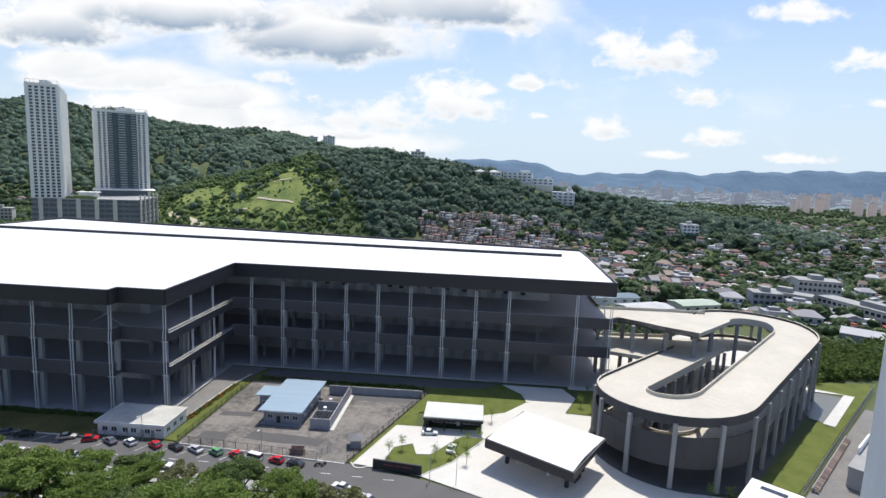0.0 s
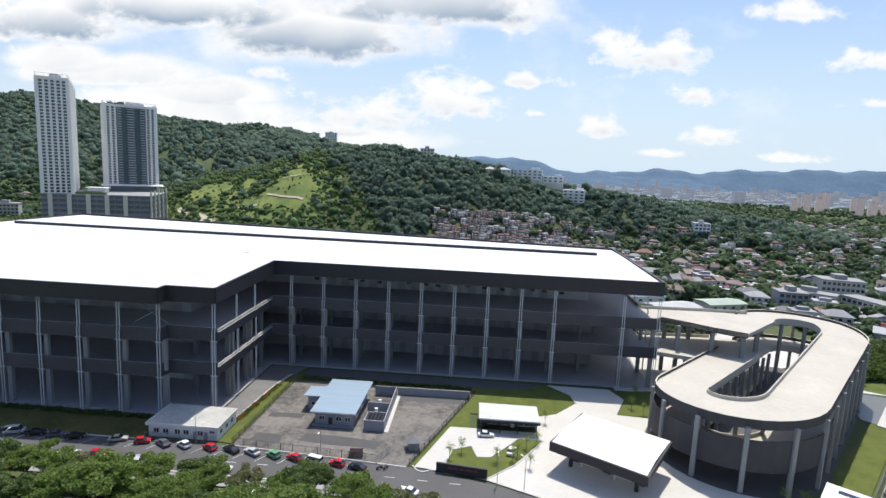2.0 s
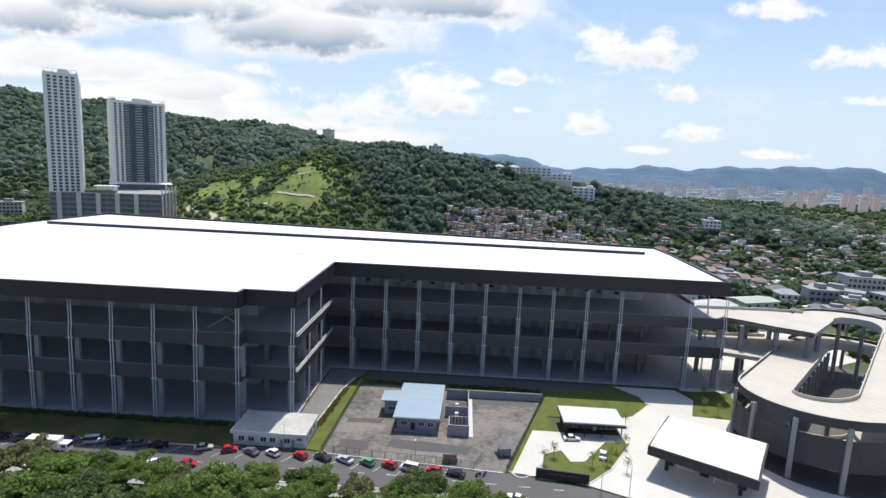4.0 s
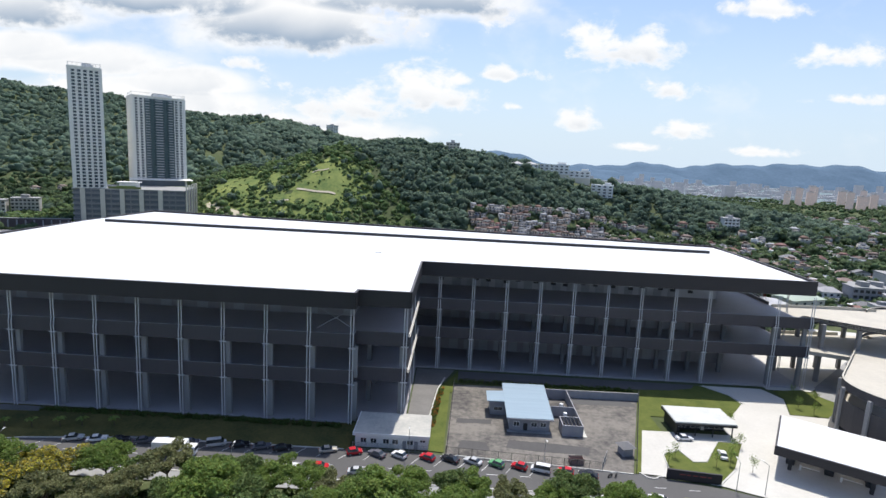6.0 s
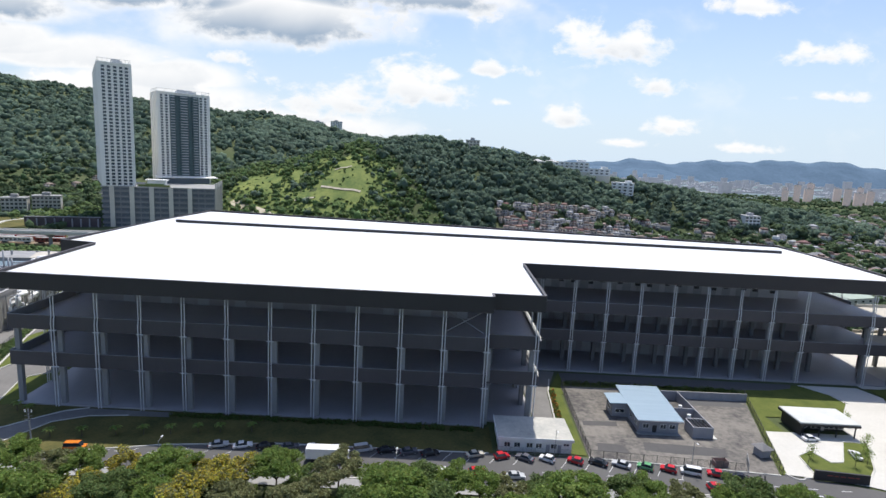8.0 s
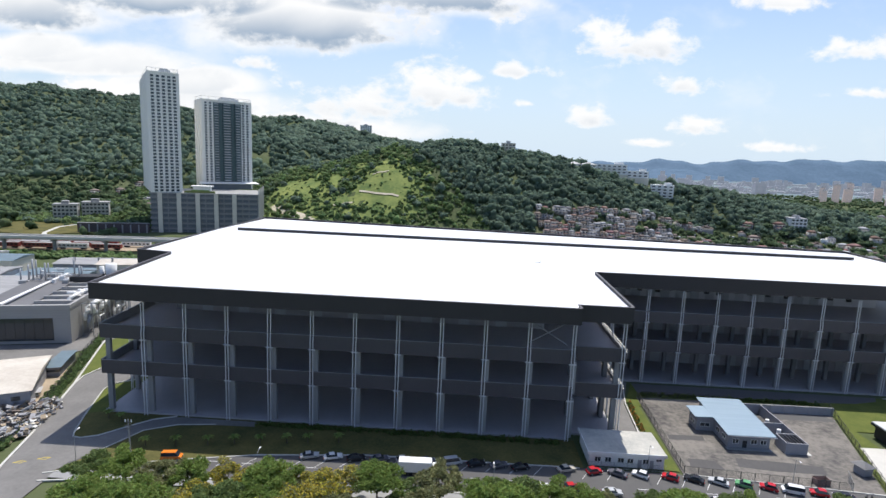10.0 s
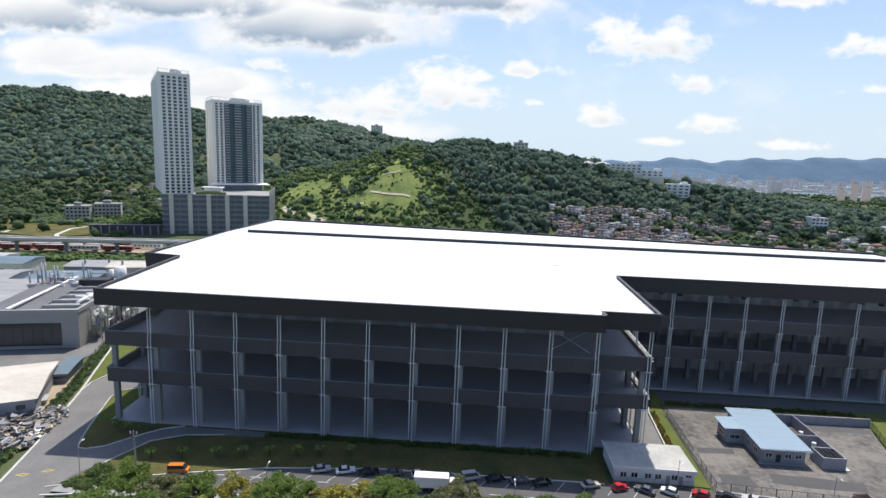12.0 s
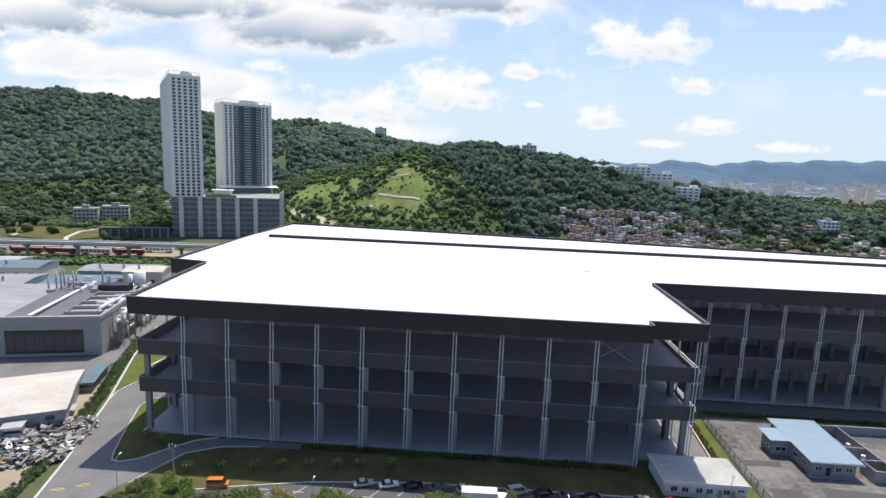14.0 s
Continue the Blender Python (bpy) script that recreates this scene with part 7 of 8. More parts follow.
def house(kind, x, y, rz, roof, scale=1.0):
    if (kind, roof) not in HOUSE:
        ms = house_mesh_set(kind)
        HOUSE[(kind, roof)] = [(n, finish(n, ms[n], m)) for n, m in (("wall", MAT["house_wall"]), ("roof", MAT[ROOFS[roof]]), ("window", MAT["window"]))]
    if y > 352 or x > 640:  # too far to pick apart: joined later
        FAR_HOUSES.append((kind, roof, x, y, rz, scale))
        return
    words = {"villa": "two-storey house with %s hipped roof", "terrace": "terraced house with %s pitched roof", "flat": "flat-roofed white house with %s roof deck"}[kind] % roof
    t = thing("house", (x, y, height_at(x, y)), words, "house", "town houses", rz=rz)
    t.scale = (scale, scale, scale)
    for n, me in HOUSE[(kind, roof)]:
        piece(n, me, t, kind="stuff" if n == "window" else "")


FAR_HOUSES = []


def join_far_houses():
    """All far houses as one mesh, with walls, roofs and windows."""
    tone = {"wall": 0, "window": 1, "red": 2, "brown": 3, "grey": 4}
    mats = [MAT["house_wall_far"], MAT["window"], MAT["tile_red_far"], MAT["tile_brown_far"], MAT["tile_grey_far"]]
    V, F, I, n0 = [], [], [], 0
    cache = {}
    for kind, roof, x, y, rz, scale in FAR_HOUSES:
        m = np.array(pose(x, y, height_at(x, y), 0, 0, rz))
        for n, me in HOUSE[(kind, roof)]:
            if me.name not in cache:
                me.calc_loop_triangles()
                cache[me.name] = (np.array([v.co[:] for v in me.vertices]), np.array([t.vertices[:] for t in me.loop_triangles]))
            v, f = cache[me.name]
            V.append(v * scale @ m[:3, :3].T + m[:3, 3])
            F.append(f + n0)
            I.append(np.full(len(f), tone[roof if n == "roof" else n]))
            n0 += len(v)
    me = np_mesh("far_houses", np.concatenate(V), np.concatenate(F), mats, np.concatenate(I))
    tagged(new("far_houses", me), "crowded red, brown and grey roofed houses", "houses", kind="stuff")


def apartment(x, y, w, d, floors, rz, wall, label, step=3.2, cols=10, name="apartment_block", glazing=None, roof="roof_pale"):
    z = height_at(x, y)
    t = thing(name, (x, y, z), label, "building", "larger buildings", rz=rz)
    ht = floors * step
    part("wall", boxes((-w / 2, -d / 2, -4, w / 2, d / 2, ht)), wall, t)
    part("roof", boxes((-w / 2 - 0.4, -d / 2 - 0.4, ht, w / 2 + 0.4, d / 2 + 0.4, ht + 0.7), (-w / 6, -d / 4, ht + 0.7, w / 8, d / 4, ht + 3.4)), MAT[roof], t)
    bm, led = bmesh.new(), bmesh.new()
    for f in range(floors):
        z0 = f * step + 0.9
        for i in range(cols):
            x0 = -w / 2 + (i + 0.18) * w / cols
            box(bm, x0, -d / 2 - 0.08, z0, x0 + w / cols * 0.64, -d / 2 + 0.05, z0 + step * 0.5)
        box(led, -w / 2 - 0.3, -d / 2 - 0.5, f * step - 0.15, w / 2 + 0.3, -d / 2 - 0.09, f * step + 0.15)
    part("window", bm, glazing or MAT["window"], t, "rows of dark windows", kind="stuff")
    part("ledge", led, wall, t, kind="stuff")
    return t


def hill_villa(x, y, z, w, d, floors, rz, pitched, label):
    """A white hillside building: shallow window strips behind white balcony walls, on a retaining base."""
    t = thing("hillside_house", (x, y, z), label, "building", "hillside houses", rz=rz)
    ht = floors * 3.4
    part("wall", boxes((-w / 2, -d / 2, -10, w / 2, d / 2, ht)), MAT["white"], t, "white rendered wall")
    part("terrace_wall", boxes((-w * 0.56, -d / 2 - 4, -9, w * 0.5, -d / 2 - 0.004, -0.4)), MAT["cream"], t, "pale retaining terrace")
    if pitched:
        for x0, x1 in ((-w / 2, -w * 0.05), (-w * 0.04, w / 2)):
            xm = (x0 + x1) / 2
            bm = prism(bmesh.new(), [(x0 - 0.6, -d / 2 - 0.8), (x1 + 0.4, -d / 2 - 0.8), (x1 + 0.4, d / 2 + 0.8), (x0 - 0.6, d / 2 + 0.8)], ht + 0.004, ht + 0.3)
            v = [bm.verts.new(p) for p in ((x0 - 0.6, -d / 2 - 0.8, ht + 0.3), (x1 + 0.4, -d / 2 - 0.8, ht + 0.3), (xm, 0, ht + 3.2), (x0 - 0.6, d / 2 + 0.8, ht + 0.3), (x1 + 0.4, d / 2 + 0.8, ht + 0.3))]
            for q in ((0, 1, 2), (1, 4, 2), (4, 3, 2), (3, 0, 2)):
                bm.faces.new([v[i] for i in q])
            part("roof", bm, MAT["roof_pale"], t, "pale hipped roof")
    else:
        part("roof", boxes((-w / 2 - 0.5, -d / 2 - 0.5, ht + 0.004, w / 2 + 0.5, d / 2 + 0.5, ht + 0.6), (w * 0.1, -d / 4, ht + 0.61, w * 0.4, d / 4, ht + 3.2)), MAT["white"], t, "flat white roof")
    n = max(3, int(w / 5))
    for f in range(floors):
        for i in range(n):
            x0 = -w / 2 + (i + 0.22) * w / n
            part("window", boxes((x0, -d / 2 - 0.08, f * 3.4 + 1.2, x0 + w / n * 0.5, -d / 2 + 0.05, f * 3.4 + 2.6)), MAT["window"], t)
        part("balcony", boxes((-w / 2 - 0.2, -d / 2 - 1.5, f * 3.4 - 0.2, w * 0.42, -d / 2 - 0.09, f * 3.4 + 0.9)), MAT["white"], t, "white balcony wall")


def build_town():
    rng = random.Random(21)
    placed = []

    def free(x, y, r):
        if any((x - a) ** 2 + (y - b) ** 2 < (r + c) ** 2 for a, b, c in placed):
            return False
        placed.append((x, y, r))
        return True

    # larger buildings first
    apartment(391, 195.5, 27, 10, 2, -40, MAT["school"], "weathered grey school wing with window bands", 3.5, 12, roof="grey_conc")
    apartment(421, 158, 70, 11, 2, -74, MAT["school"], "long weathered school wing with open corridors", 3.5, 22, roof="grey_conc")
    apartment(414, 207, 23, 14, 4, -10, MAT["school"], "grey school hall with slotted wall", 3.4, 9, roof="grey_conc")
    apartment(370, 178, 15, 11, 3, -8, MAT["grey_paint"], "dark grey three-storey house block", 3.3, 5, roof="grey_conc")
    apartment(425, 448, 16, 13, 3, 0, MAT["white"], "white modern house with stepped floors", 3.4, 4)
    for x, y, r in ((391, 195, 15), (421, 138, 15), (421, 160, 15), (417, 182, 14), (414, 208, 15), (370, 178, 11), (425, 448, 14)):
        placed.append((x, y, r))
    shed(327, 166, 24, 13, 4.5, 20, MAT["roof_green"], MAT["cream"], "low hall with pale green roof", 1.0)
    shed(296, 150, 26, 14, 4.5, 24, MAT["roof_pale"], MAT["white"], "low hall with pale roof", 1.0)
    shed(283, 172, 30, 12, 4.5, 15, MAT["roof_teal"], MAT["white"], "low hall with dull blue roof", 1.0)
    shed(389, 116, 26, 15, 5, -35, MAT["tile_grey"], MAT["grey_paint"], "grey shed behind the trees", 1.5)
    shed(432, 128, 20, 12, 5, -20, MAT["tile_red"], MAT["cream"], "red-roofed hall behind the trees", 1.8)
    for x, y, r in ((327, 166, 20), (296, 150, 16), (283, 172, 17), (389, 116, 16), (432, 128, 13)):
        placed.append((x, y, r))
    # a terrace beyond the yard, then rows at the hill's foot
    for row, (x0, y0, n, rz) in enumerate(((258, 222, 14, 2), (268, 246, 12, 2), (152, 397, 19, 8), (150, 387, 23, 7), (152, 377, 26, 6), (156, 367, 27, 5), (160, 357, 27, 4), (262, 420, 11, 10), (190, 346, 24, 3))):
        for i in range(n):
            gap = 7.2 if row < 2 else 5.9
            x, y = x0 + i * gap * math.cos(radians(rz)), y0 + i * gap * math.sin(radians(rz))
            placed.append((x, y, 5))
            if (i * i + row * 3) % 7 == 4 and row > 1:
                continue
            house("terrace" if (i + row) % 6 else "flat", x, y + (i * 13 + row * 7) % 5 * 0.7, rz, ("red", "brown", "grey", "grey", "brown", "red", "grey", "brown")[(i * i * 3 + i // 3 + row * 5) % 8], (0.72 if row < 2 else 0.58) + 0.3 * ((i * 7 + row) % 4) / 4)
    made = 0
    for _ in range(12000):
        y = 140 + 760 * rng.random() ** 1.25
        x = rng.uniform(235, 300 + y * 1.02)
        if y > 440 and x < 300 or x > 900 or height_at(x, y) > 15 or (x < 345 and y < 185) or (x < 260 and y < 260):
            continue
        if not free(x, y, 4.7):
            continue
        kind = rng.choice(("villa", "villa", "flat", "terrace"))
        house(kind, x, y, rng.choice((-25, -10, 5, 80, 160)) + rng.uniform(-8, 8), rng.choice(("red", "brown", "brown", "grey", "grey")), rng.uniform(0.55, 0.95))
        made += 1
        if made >= 350:
            break
    # yard walls, awnings, parked cars and sheds between the houses
    mats = [MAT["white"], MAT["cream"], MAT["tile_red"], MAT["grey_paint"], MAT["roof_teal"], MAT["red_dull"], MAT["roof_pale"], MAT["dark"]]
    bm = bmesh.new()
    for k in range(2600):
        if k < 700:
            x, y = rng.uniform(318, 400), rng.uniform(208, 262)
        else:
            y = 140 + 520 * rng.random() ** 1.2
            x = rng.uniform(262, 310 + y * 0.95)
        if (x < 345 and y < 185) or height_at(x, y) > 14:
            continue
        a, b, h = rng.choice(((2.2, 0.9, 1.4), (2.2, 0.9, 1.5), (3.2, 2.2, 2.8), (4.5, 0.15, 1.8), (1.4, 1.2, 2.3), (3.0, 1.6, 3.4)))
        z, th = height_at(x, y), rng.uniform(0, math.pi)
        c, sn = math.cos(th), math.sin(th)
        prism(bm, [(x + u * c - w * sn, y + u * sn + w * c) for u, w in ((-a, -b), (a, -b), (a, b), (-a, b))], z - 0.3, z + h, m=rng.choice((0, 0, 1, 2, 2, 3, 4, 5, 6, 6, 7)))
    solo("town_clutter", bm, mats, "yard walls, awnings and parked cars between houses", "town clutter", "stuff")
    # trees between the houses, shaped clumps with several crowns each
    r2 = np.random.RandomState(9)
    for lo, hi, n, level, least, most in ((100, 640, 3700, 2, 1.3, 4.4), (640, 1700, 5500, 1, 2.5, 5.5)):
        Y = lo + (hi - lo) * r2.rand(40000) ** 1.1
        X = 120 + (210 + Y * 1.1) * r2.rand(40000)
        H = height(X, Y)
        keep = (H < 22) & (X < 1900) & ~((X < 262) & (Y < 300 + (X < 200) * 90)) & ~((X < 352) & (Y < 92 + (X - 262) * 0.6)) & ~((X > 258) & (Y < 92))
        keep &= np.sin(X * 0.023 + 1) + np.cos(Y * 0.019 + X * 0.007) + r2.uniform(-1.1, 1.1, 40000) > -0.75
        for a, b, c in placed:
            keep &= (X - a) ** 2 + (Y - b) ** 2 > (c - 0.6) ** 2
        P = np.stack([X, Y, np.maximum(H, 0)], 1)[keep][:n]
        clumps("town_trees", P, r2.uniform(least, most, len(P)), MAT["forest_near"], "mixed green garden trees between the houses", "trees", level=level, seed=10 + level, lobes=3, tufts=16 if level == 2 else 0)
    # broad old rain trees standing over the roofs
    Y = 150 + 420 * r2.rand(700) ** 1.3
    X = 262 + (60 + Y * 0.9) * r2.rand(700)
    keep = (height(X, Y) < 14) & ~((X < 372) & (Y < 185))
    for a, b, c in placed:
        keep &= ((X - a) ** 2 + (Y - b) ** 2 > (c - 1.5) ** 2) | (c < 6)
    P = np.stack([X, Y, np.maximum(height(X, Y), 0) + 2.0], 1)[keep][:230]
    P = np.concatenate([P, [(372, 196, 2.0), (366, 202, 2.0), (378, 205, 2.0), (446, 182, 2.5), (456, 190, 2.5), (462, 176, 2.5), (300, 205, 1.5), (318, 200, 1.5)], [(x, y, height_at(x, y) + 1.0) for x, y in ((158, 391), (186, 404), (206, 393), (214, 381), (236, 406), (246, 389), (262, 402), (282, 390), (298, 405), (300, 384), (226, 368), (270, 371))]])
    clumps("rain_trees", P, r2.uniform(4.0, 7.5, len(P)), MAT["forest_near"], "broad dark green old trees among roofs", "trees", seed=31, lobes=14, squash=0.65, tufts=40)
    # apartment slabs far across the valley
    for i, (x, y) in enumerate([(1010 + 29 * k + (k % 3) * 9, 1330 - 14 * k + (k % 4) * 26) for k in range(21)] + [(1150 + 60 * k, 1560 - 30 * k) for k in range(9)]):
        apartment(x, y, 13 + i % 3 * 3, 13, 11 + (i * 5) % 8, -38 + (i % 3) * 6, MAT["pink_far"], "tall pale pink apartment slab in the haze", 3.0, 6, glazing=MAT["far_city"])
    # on the wooded hill
    hill_villa(213, 512, 64.5, 32, 12, 2, -6, True, "white terraced villa with pitched roof on the hill")
    hill_villa(249, 520, 62, 34, 14, 3, -8, False, "grey and white stepped block on the hill")
    hill_villa(279, 519, 59, 24, 12, 2, -8, False, "white villa block with terraces on the hill")
    hill_villa(300, 492, 35, 24, 12, 5, -14, False, "white apartment block with balconies on the hillside")
    apartment(-158, 1141, 26, 20, 8, 10, MAT["tower_wall"], "grey block on the ridge", 3.3, 5)
    apartment(-205, 1160, 26, 18, 5, 10, MAT["tower_wall"], "low grey block on the ridge", 3.3, 6)
    apartment(128, 527, 16, 10, 3, 0, MAT["cream"], "cream house among hilltop trees", 3.4, 4)
    # trees standing before and between the hillside houses
    P = np.array([(rng.uniform(194, 289), rng.uniform(478, 492), 0.0) for _ in range(60)] + [(rng.uniform(283, 321), rng.uniform(466, 482), 0.0) for _ in range(34)] + [(x + rng.uniform(-4, 4), rng.uniform(530, 548), 3.0) for x in (194, 234, 267, 297, 316) for _ in range(6)])
    P[:, 2] += height(P[:, 0], P[:, 1]) - 1.0
    clumps("hillside_trees", P, r2.uniform(2.0, 4.0, len(P)), MAT["forest"], "dark green trees round the hillside houses", "trees", seed=41, tufts=26)
    # left valley
    sheet("lawn", [(-352, 338), (-290, 270), (-242, 262), (-217, 288), (-240, 322), (-258, 346), (-300, 350), (-340, 346)], 0.5, MAT["drylawn"], "mown green slope before the school", "lawn", thick=2.0)
    strip("path", [(-238, 264), (-246, 274), (-259, 306), (-254, 342)], 3.0, 0.3, 0.56, KERB, "pale path up to the school", "path")
    strip("path", [(-288, 272), (-296, 292), (-318, 318), (-336, 344)], 2.6, 0.3, 0.56, KERB, "pale curving path on the slope", "path")
    apartment(-293, 361, 19, 14, 4, 28, MAT["school"], "pale school block with window bands below the hill", 3.4, 6, roof="grey_conc")
    apartment(-276, 378, 22, 13, 4, 28, MAT["school"], "pale school wing with a grey roof", 3.4, 7, roof="grey_conc")
    rr = random.Random(5)
    for _ in range(9):
        x, y = rr.uniform(-520, -230), rr.uniform(380, 560)
        if free(x, y, 9):
            house(rr.choice(("villa", "flat")), x, y, rr.uniform(0, 40), rr.choice(("brown", "grey")), 0.8)
    P = []
    while len(P) < 2300:
        x, y = rr.uniform(-620, -120), rr.uniform(270, 640)
        if math.sin(x * 0.03) + math.cos(y * 0.035 + x * 0.01) + rr.uniform(-1, 1) < -0.75 or abs(x + 285) < 26 and abs(y - 364) < 24 or -350 < x < -212 and 258 < y < 345 and rr.random() < 0.9 or (x > -200 and y < 420):
            continue
        P.append((x, y, height_at(x, y)))
    P = np.array(P)
    clumps("valley_trees", P, r2.uniform(2, 5.5, len(P)), MAT["forest_near"], "mixed green trees in the valley", "trees", seed=12, lobes=3, tufts=16)
    P = np.array([(rr.uniform(-440, -215), rr.uniform(300, 500), 2.0) for _ in range(46)])
    P = P[~((np.abs(P[:, 0] + 285) < 34) & (np.abs(P[:, 1] - 350) < 44))]
    P[:, 2] += np.maximum(height(P[:, 0], P[:, 1]), 0)
    clumps("valley_tall_trees", P, r2.uniform(5, 10, len(P)), MAT["forest_near"], "tall dark green trees in the valley", "trees", seed=33, lobes=26)
    # hedges and verge scrub
    P = [(rr.uniform(-250, -60), 0, 0) for _ in range(420)]
    P = np.array([(x, 186 + (x + 230) * 0.11 + rr.uniform(-9, 5), -0.2) for x, _, _ in P])
    clumps("hedge", P, r2.uniform(1.2, 3.0, len(P)), MAT["scrub"], "unkempt green hedge beside the railway", "hedge", seed=13, lobes=6)
    P = []
    for _ in range(520):
        s = rr.random()
        x, y = np.interp(s, [0, 0.2, 0.6, 1], [-19, -22, -32.5, -52]), np.interp(s, [0, 0.2, 0.6, 1], [-34, -14, 16, 66])
        P.append((x - rr.uniform(0.6, 3.8), y, -0.2))
    sprays("verge_scrub", np.array(P), r2.uniform(0.3, 0.8, len(P)), MAT["scrub"], "rank weeds along the wire fence", "weeds", 50, 0.28, seed=14)
    P = np.array([(rr.uniform(328, 420), 0, -0.3) for _ in range(420)])
    P[:, 1] = [62 + (x - 328) * 0.36 + rr.uniform(-1, 30) for x in P[:, 0]]
    sprays("thicket", P, r2.uniform(1.8, 4.2, len(P)), MAT["leafy"], "dense green thicket behind the basin", "thicket", 130, 0.55, seed=15)
    P = np.array([(rr.uniform(139, 194), rr.uniform(31, 32.6), -0.2) for _ in range(130)])
    sprays("shrub_bed", P, r2.uniform(0.4, 0.9, len(P)), MAT["leafy"], "low dark shrubs along the warehouse", "shrubs", 60, 0.22, seed=16)


for far, near in (("house_wall_far", ((0.5, 0.48, 0.45), (0.27, 0.26, 0.25))), ("tile_red_far", ((0.24, 0.13, 0.105), (0.15, 0.09, 0.078))), ("tile_brown_far", ((0.22, 0.165, 0.135), (0.15, 0.115, 0.1))), ("tile_grey_far", ((0.36, 0.36, 0.37), (0.2, 0.2, 0.21)))):
    MAT[far] = mat(far, *near, rough=0.85, scale=0.1, fine=1.5, bump=0.1, per="island")
# the far slabs' pink has haze put into its colour and glow
MAT["pink_far"] = glow("hazy_pink_render", (0.5, 0.41, 0.38), 0.42, (0.44, 0.38, 0.36), 0.02)
MAT["leafy"] = mat("thicket_foliage", (0.14, 0.19, 0.055), (0.075, 0.115, 0.035), rough=0.9, scale=0.3, fine=2.0, bump=0.4, depth=0.4, per="island", spec=0.15, through=0.4)
build_town()
join_far_houses()
for pts in ([(262, 205), (330, 208), (400, 215), (520, 190)], [(270, 262), (360, 268), (480, 290), (640, 330)], [(300, 330), (420, 350), (600, 420)], [(345, 215), (352, 300), (380, 400), (430, 520)], [(470, 230), (500, 330), (560, 460), (640, 600)], [(230, 430), (330, 405), (420, 400)]):
    strip("road", pts, 7.0, -0.3, 0.12, MAT["grey_conc"], "pale worn street between the houses", "road")

# ---- basin and buildings past the grass strip ----
sheet("water", [(311, 30), (314.6, 26.5), (334, 48.5), (325, 52.5), (318, 56)], 0.04, MAT["water"], "still murky water in a concrete basin", "water")
strip("basin_edge", [(319, 56.5), (326, 53.6), (335.6, 50.2), (314.0, 25.2)], 3.0, -0.1, 0.3, KERB, "pale concrete edge of the basin", "kerb")


def shop_block():
    t = thing("shop_house", (293.9, -5.0, 0), "grey shop building with white roof terrace beyond the fence", "building", rz=46)
    part("wall", boxes((0, -16, 0, 20, -5, 5)), MAT["grey_paint"], t, "stained grey wall")
    part("wall", boxes((20.004, -15, 0, 46, -4.2, 4.2)), MAT["white"], t, "white rendered wall")
    part("roof", boxes((-0.3, -16.3, 5.004, 20.2, -4.8, 5.25)), MAT["grey_conc"], t)
    part("roof", boxes((20.21, -15.3, 4.204, 46.3, -4.0, 4.5)), MAT["roof_pale"], t)
    part("parapet", boxes((9, -5.2, 5.254, 20.2, -4.8, 6.9)), MAT["white"], t, "white terrace parapet")
    for i in range(4):
        part("window", boxes((1.5 + i * 4.6, -5.03, 1.6, 3.6 + i * 4.6, -4.95, 3.4)), MAT["window"], t)
    for i in range(5):
        part("roof_tank", boxes((22 + i * 4.6, -12 + i % 2 * 3, 4.51, 24.2 + i * 4.6, -10 + i % 2 * 3, 5.6), bevel=0.1), MAT["roof_pale"], t)
    a = thing("tiled_lean_to", (288.2, -12.6, 0), "low brown tiled lean-to along the back fence", "lean-to", rz=48.5)
    for k in range(26):
        part("tile_row", prism(bmesh.new(), [(k * 1.5, -0.6), (k * 1.5 + 1.1, -0.6), (k * 1.5 + 1.1, 0.6), (k * 1.5, 0.6)], [0.6, 0.6, 0.9, 0.9], [0.7, 0.7, 1.0, 1.0]), MAT["tile_brown"], a)
    part("wall", boxes((-0.2, 0.62, 0, 39, 0.8, 1.1)), MAT["grey_paint"], a)
    sheet("pavement", [(278, -24), (285.4, -14.2), (318.9, 23.4), (334, 40), (340, 36), (318, 8), (300, -12), (291, -24)], 0.03, MAT["lane"], "worn back lane beyond the fence", "lane")


shop_block()


def corner_lodge():
    t = thing("lodge", (270.5, -26.5, 0), "small lodge with a flat white roof", "lodge", rz=-39)
    part("wall", boxes((-4.4, -6, 0, 4.4, 6, 5.3)), MAT["grey_paint"], t)
    part("roof", boxes((-5.0, -6.6, 5.3, 5.0, 6.6, 5.8), bevel=0.05), MAT["roof"], t, "flat white roof")
    part("skylight", boxes((-2.6, 3.0, 5.8, 2.4, 4.4, 5.95)), MAT["window"], t)


corner_lodge()


def side_tower():
    t = thing("apartment_tower", (273.9, -45.4, 0), "tall pale plain-walled apartment building beside the lodge", "apartment building", rz=-8)
    part("wall", boxes((0, -30, 0, 26, 0, 62)), MAT["white"], t)
    bm = bmesh.new()
    for f in range(18):
        for i in range(6):
            box(bm, 25.96, -27 + i * 4.6, 2 + f * 3.3, 26.06, -25 + i * 4.6, 3.5 + f * 3.3)
    part("window", bm, MAT["window"], t, kind="stuff")
    part("roof", boxes((-0.4, -30.4, 62, 26.4, 0.4, 63)), MAT["grey_conc"], t)


side_tower()

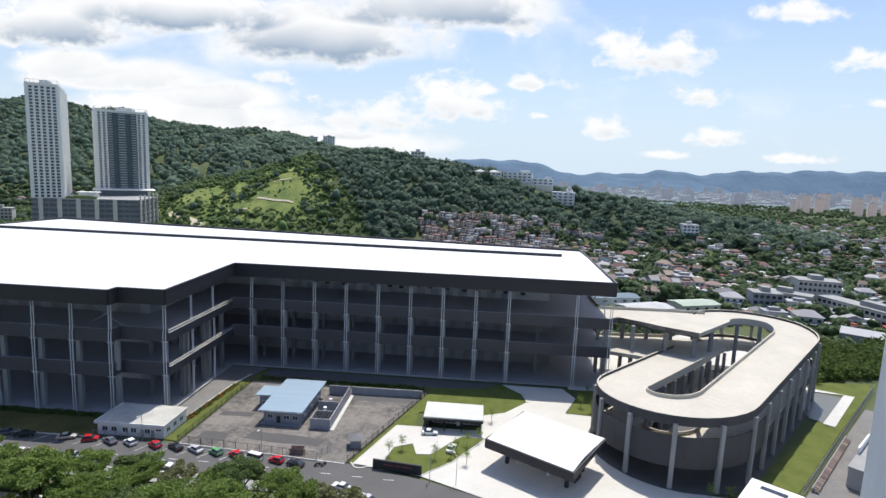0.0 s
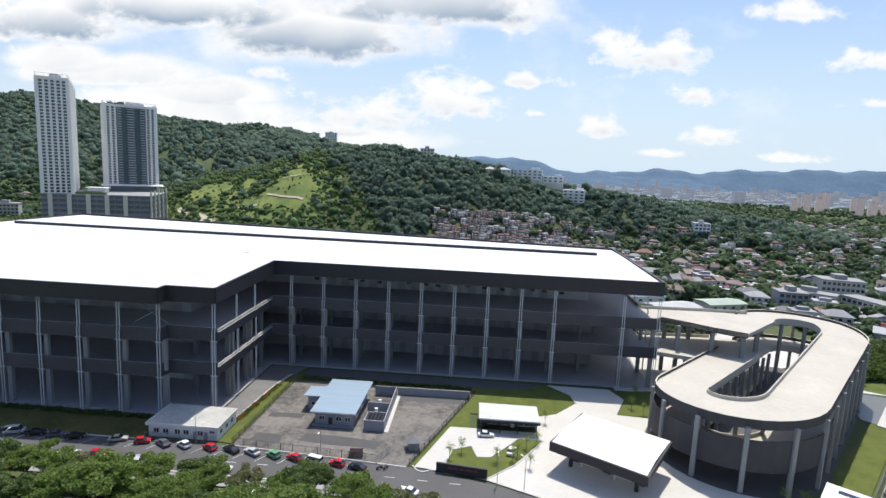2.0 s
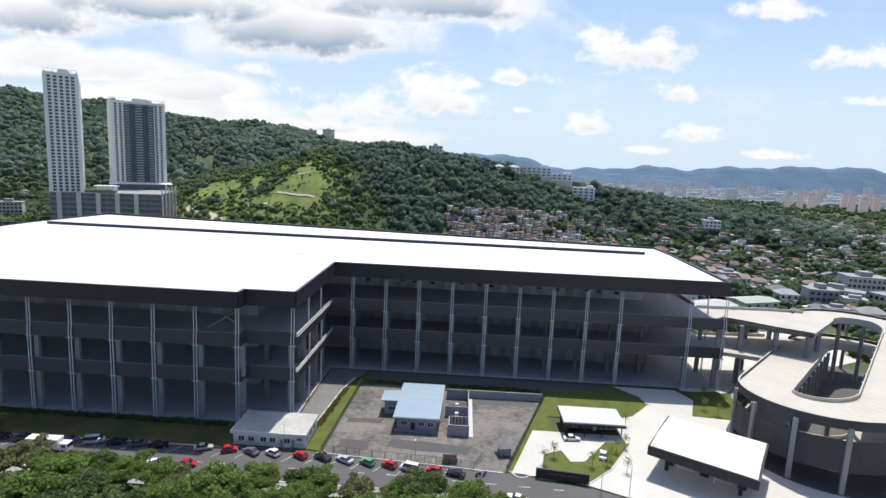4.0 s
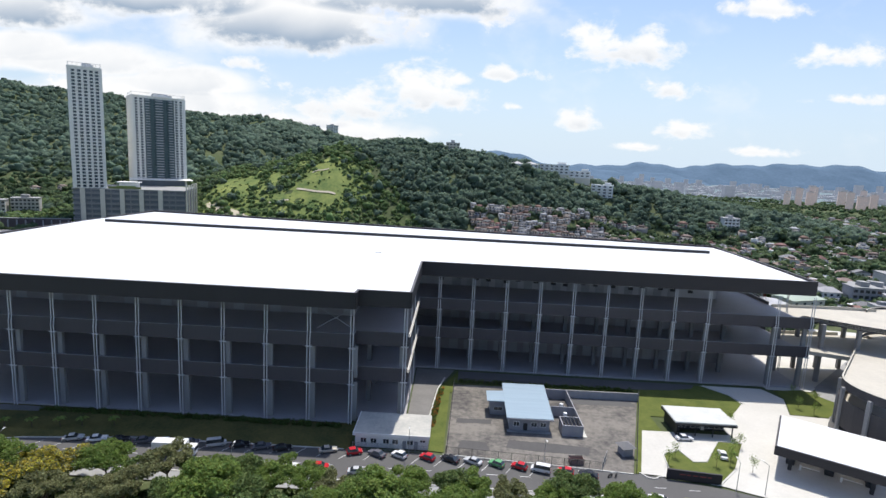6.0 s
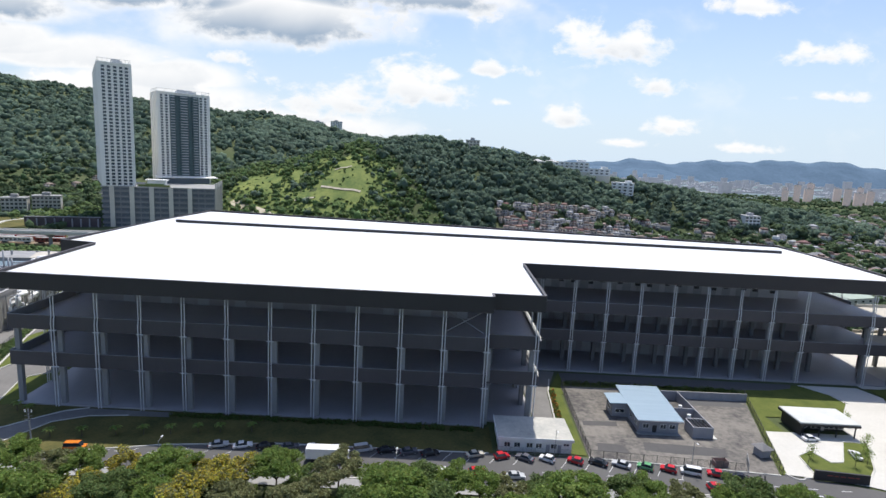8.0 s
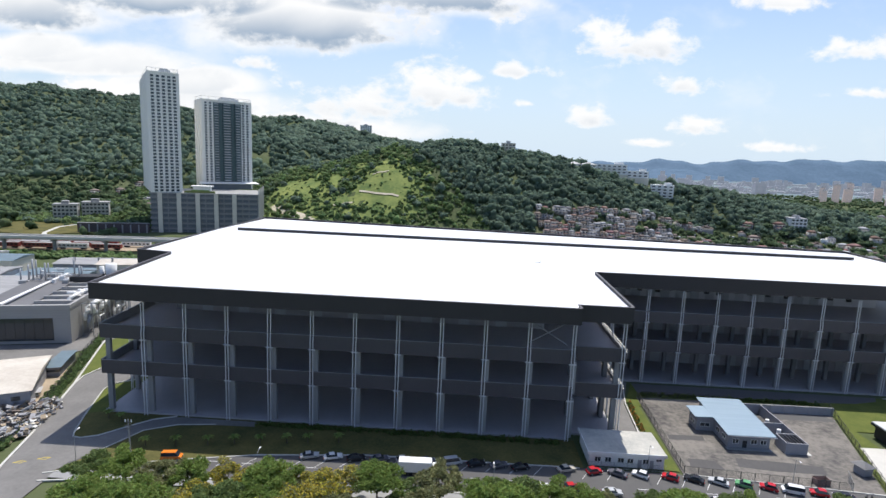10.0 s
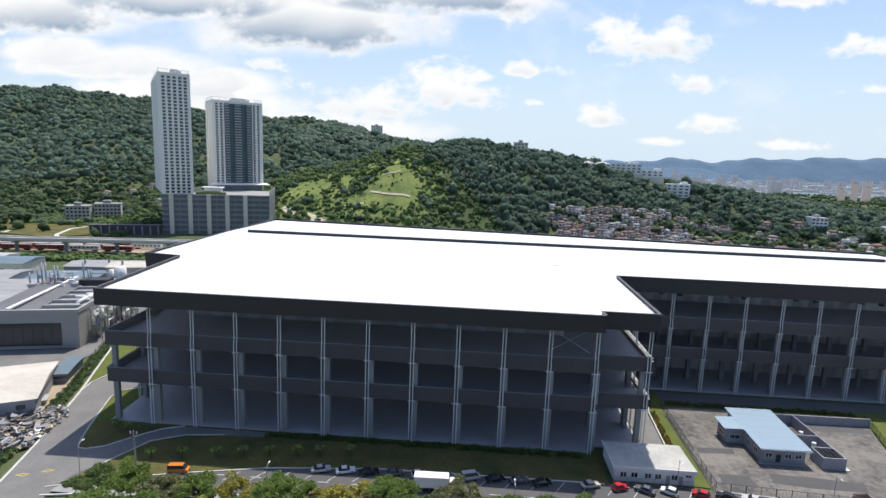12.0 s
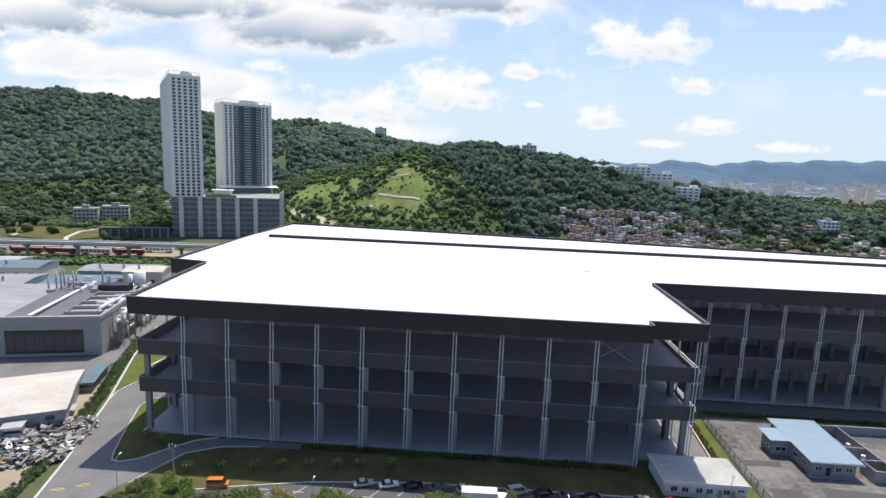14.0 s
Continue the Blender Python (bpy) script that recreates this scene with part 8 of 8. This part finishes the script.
# ---- trees of the roadside ----
def tree_mesh(seed, height_m, spread, material, blossom=0.0, n_leaf=8500, leaf=0.25):
    """Meshes of a trunk with limbs, and of a crown of small leaf sprays gathered round the limb tips."""
    rng = np.random.RandomState(seed)
    bm = bmesh.new()
    fork = height_m * 0.38
    tube(bm, (0, 0, -0.2), (0.1, 0.05, fork), 0.24, 0.16, 8)
    tips = []
    for i in range(9):
        a = 2 * math.pi * i / 9 + rng.uniform(-0.3, 0.3)
        r = spread * rng.uniform(0.35, 0.85)
        mid = (r * 0.45 * math.cos(a), r * 0.45 * math.sin(a), fork + (height_m - fork) * rng.uniform(0.25, 0.45))
        tip = (r * math.cos(a), r * math.sin(a), height_m * rng.uniform(0.68, 0.95))
        tube(bm, (0.1, 0.05, fork - 0.1), mid, 0.12, 0.08, 6), tube(bm, mid, tip, 0.08, 0.03, 5)
        tips.append(tip)
        for _ in range(3):
            tips.append(tuple(np.array(tip) + rng.normal(0, spread * 0.22, 3) * (1, 1, 0.5)))
    tips.append((0, 0, height_m))
    T = np.array(tips)
    rad = rng.uniform(0.3, 0.5, len(T)) * spread * 0.66
    pick = rng.randint(0, len(T), n_leaf)
    d = rng.normal(size=(n_leaf, 3))
    d /= np.linalg.norm(d, axis=1)[:, None]
    rr = rad[pick] * rng.uniform(0.55, 1.05, n_leaf)
    C = T[pick] + d * rr[:, None] * (1, 1, 0.62)
    C = C[C[:, 2] > fork * 0.8]
    m = len(C)
    a, b = rng.normal(size=(m, 3)), rng.normal(size=(m, 3))
    a[:, 2] *= 0.5
    a /= np.linalg.norm(a, axis=1)[:, None]
    b = np.cross(a, b)
    b /= np.linalg.norm(b, axis=1)[:, None]
    s = rng.uniform(0.6, 1.4, m)[:, None] * leaf
    up = np.cross(a, b) * s * 0.35
    V = np.stack([C - a * s, C - b * s * 0.6 + up, C + a * s, C + b * s * 0.6 + up], 1).reshape(-1, 3)
    i = np.arange(m) * 4
    F = np.concatenate([np.stack([i, i + 1, i + 2], 1), np.stack([i, i + 2, i + 3], 1)])
    top = (C[:, 2] > height_m * 0.72) & (rng.rand(m) < blossom)
    crown = np_mesh("crown", V, F, [material, MAT["flower"]], np.concatenate([top, top]).astype(int))
    return finish("trunk", bm, MAT["bark"]), crown


TREES = {
    "green": [tree_mesh(s, 9.0, 5.6, MAT["leaf"]) for s in (1, 2, 3)],
    "dark": [tree_mesh(s, 8.0, 4.6, MAT["leaf_dark"]) for s in (4, 5)],
    "olive": [tree_mesh(s, 8.5, 4.6, MAT["leaf_olive"], n_leaf=6000) for s in (6, 7)],
    "yellow": [tree_mesh(s, 7.5, 5.0, MAT["leaf_olive"], blossom=0.6) for s in (8, 9)],
}
WORDS = {"green": "broad bright green roadside tree", "dark": "dense dark green roadside tree", "olive": "sparse olive-green roadside tree", "yellow": "roadside tree with yellow blossom"}


def plant(x, y, kind, scale=1.0, z=0.0, i=0):
    trunk, crown = TREES[kind][i % len(TREES[kind])]
    t = thing("tree", (x, y, z), WORDS[kind], "tree", "roadside trees", rz=(x * 37 + y * 11) % 360)
    t.scale = (scale, scale, scale)
    piece("trunk", trunk, t), piece("crown", crown, t)


ROW = "dark green olive green dark green green olive green dark olive green dark green green olive dark green".split()
rng = random.Random(4)
for i in range(27):
    x = 9 + i * 7.0 + rng.uniform(-1.8, 1.8)
    kind = "yellow" if i in (4, 6, 7) else ROW[i % len(ROW)]
    plant(x, -31.5 - rng.uniform(0, 4) - max(0.0, x - 165) * 0.35, kind, rng.uniform(0.72, 1.05), i=i)
for i in range(24):
    x = 16 + i * 7.6 + rng.uniform(-2, 2)
    plant(x, -40.5 - rng.uniform(0, 5) - max(0.0, x - 150) * 0.3, "yellow" if i in (2, 5) else ROW[(i * 5 + 3) % len(ROW)], rng.uniform(0.85, 1.2), i=i + 1)
P = np.array([(rng.uniform(5, 185), rng.uniform(-46, -30.5), -0.2) for _ in range(480)])
sprays("undergrowth", P, np.random.RandomState(3).uniform(0.5, 1.5, len(P)), MAT["leafy"], "tangled green undergrowth below the roadside trees", "undergrowth", 45, 0.4, seed=22)
# low dark shrubs at the warehouse's foot
P = np.array([(rng.uniform(28, 108), rng.uniform(-2.6, -0.9), -0.1) for _ in range(230)])
sprays("shrub_bed", P, np.random.RandomState(8).uniform(0.35, 0.8, len(P)), MAT["leafy"], "low dark shrubs at the foot of the warehouse", "shrubs", 45, 0.2, seed=23)
# flower bed between the lane and the yard
for share, tint, word in ((60, MAT["leafy"], "low green plants in the bed beside the lane"), (38, mat("orange_blossom", (0.42, 0.17, 0.03), (0.3, 0.16, 0.03), rough=0.8, scale=0.5, per="island", through=0.3), "loose orange flowers in the bed beside the lane")):
    P = np.array([(131.0 + 0.08 * v + rng.uniform(-0.7, 0.7), v, 0.0) for v in (rng.uniform(0, 26) for _ in range(share))])
    sprays("flower_bed", P, np.random.RandomState(share).uniform(0.3, 0.6, len(P)), tint, word, "flower bed", 30, 0.16, seed=share)
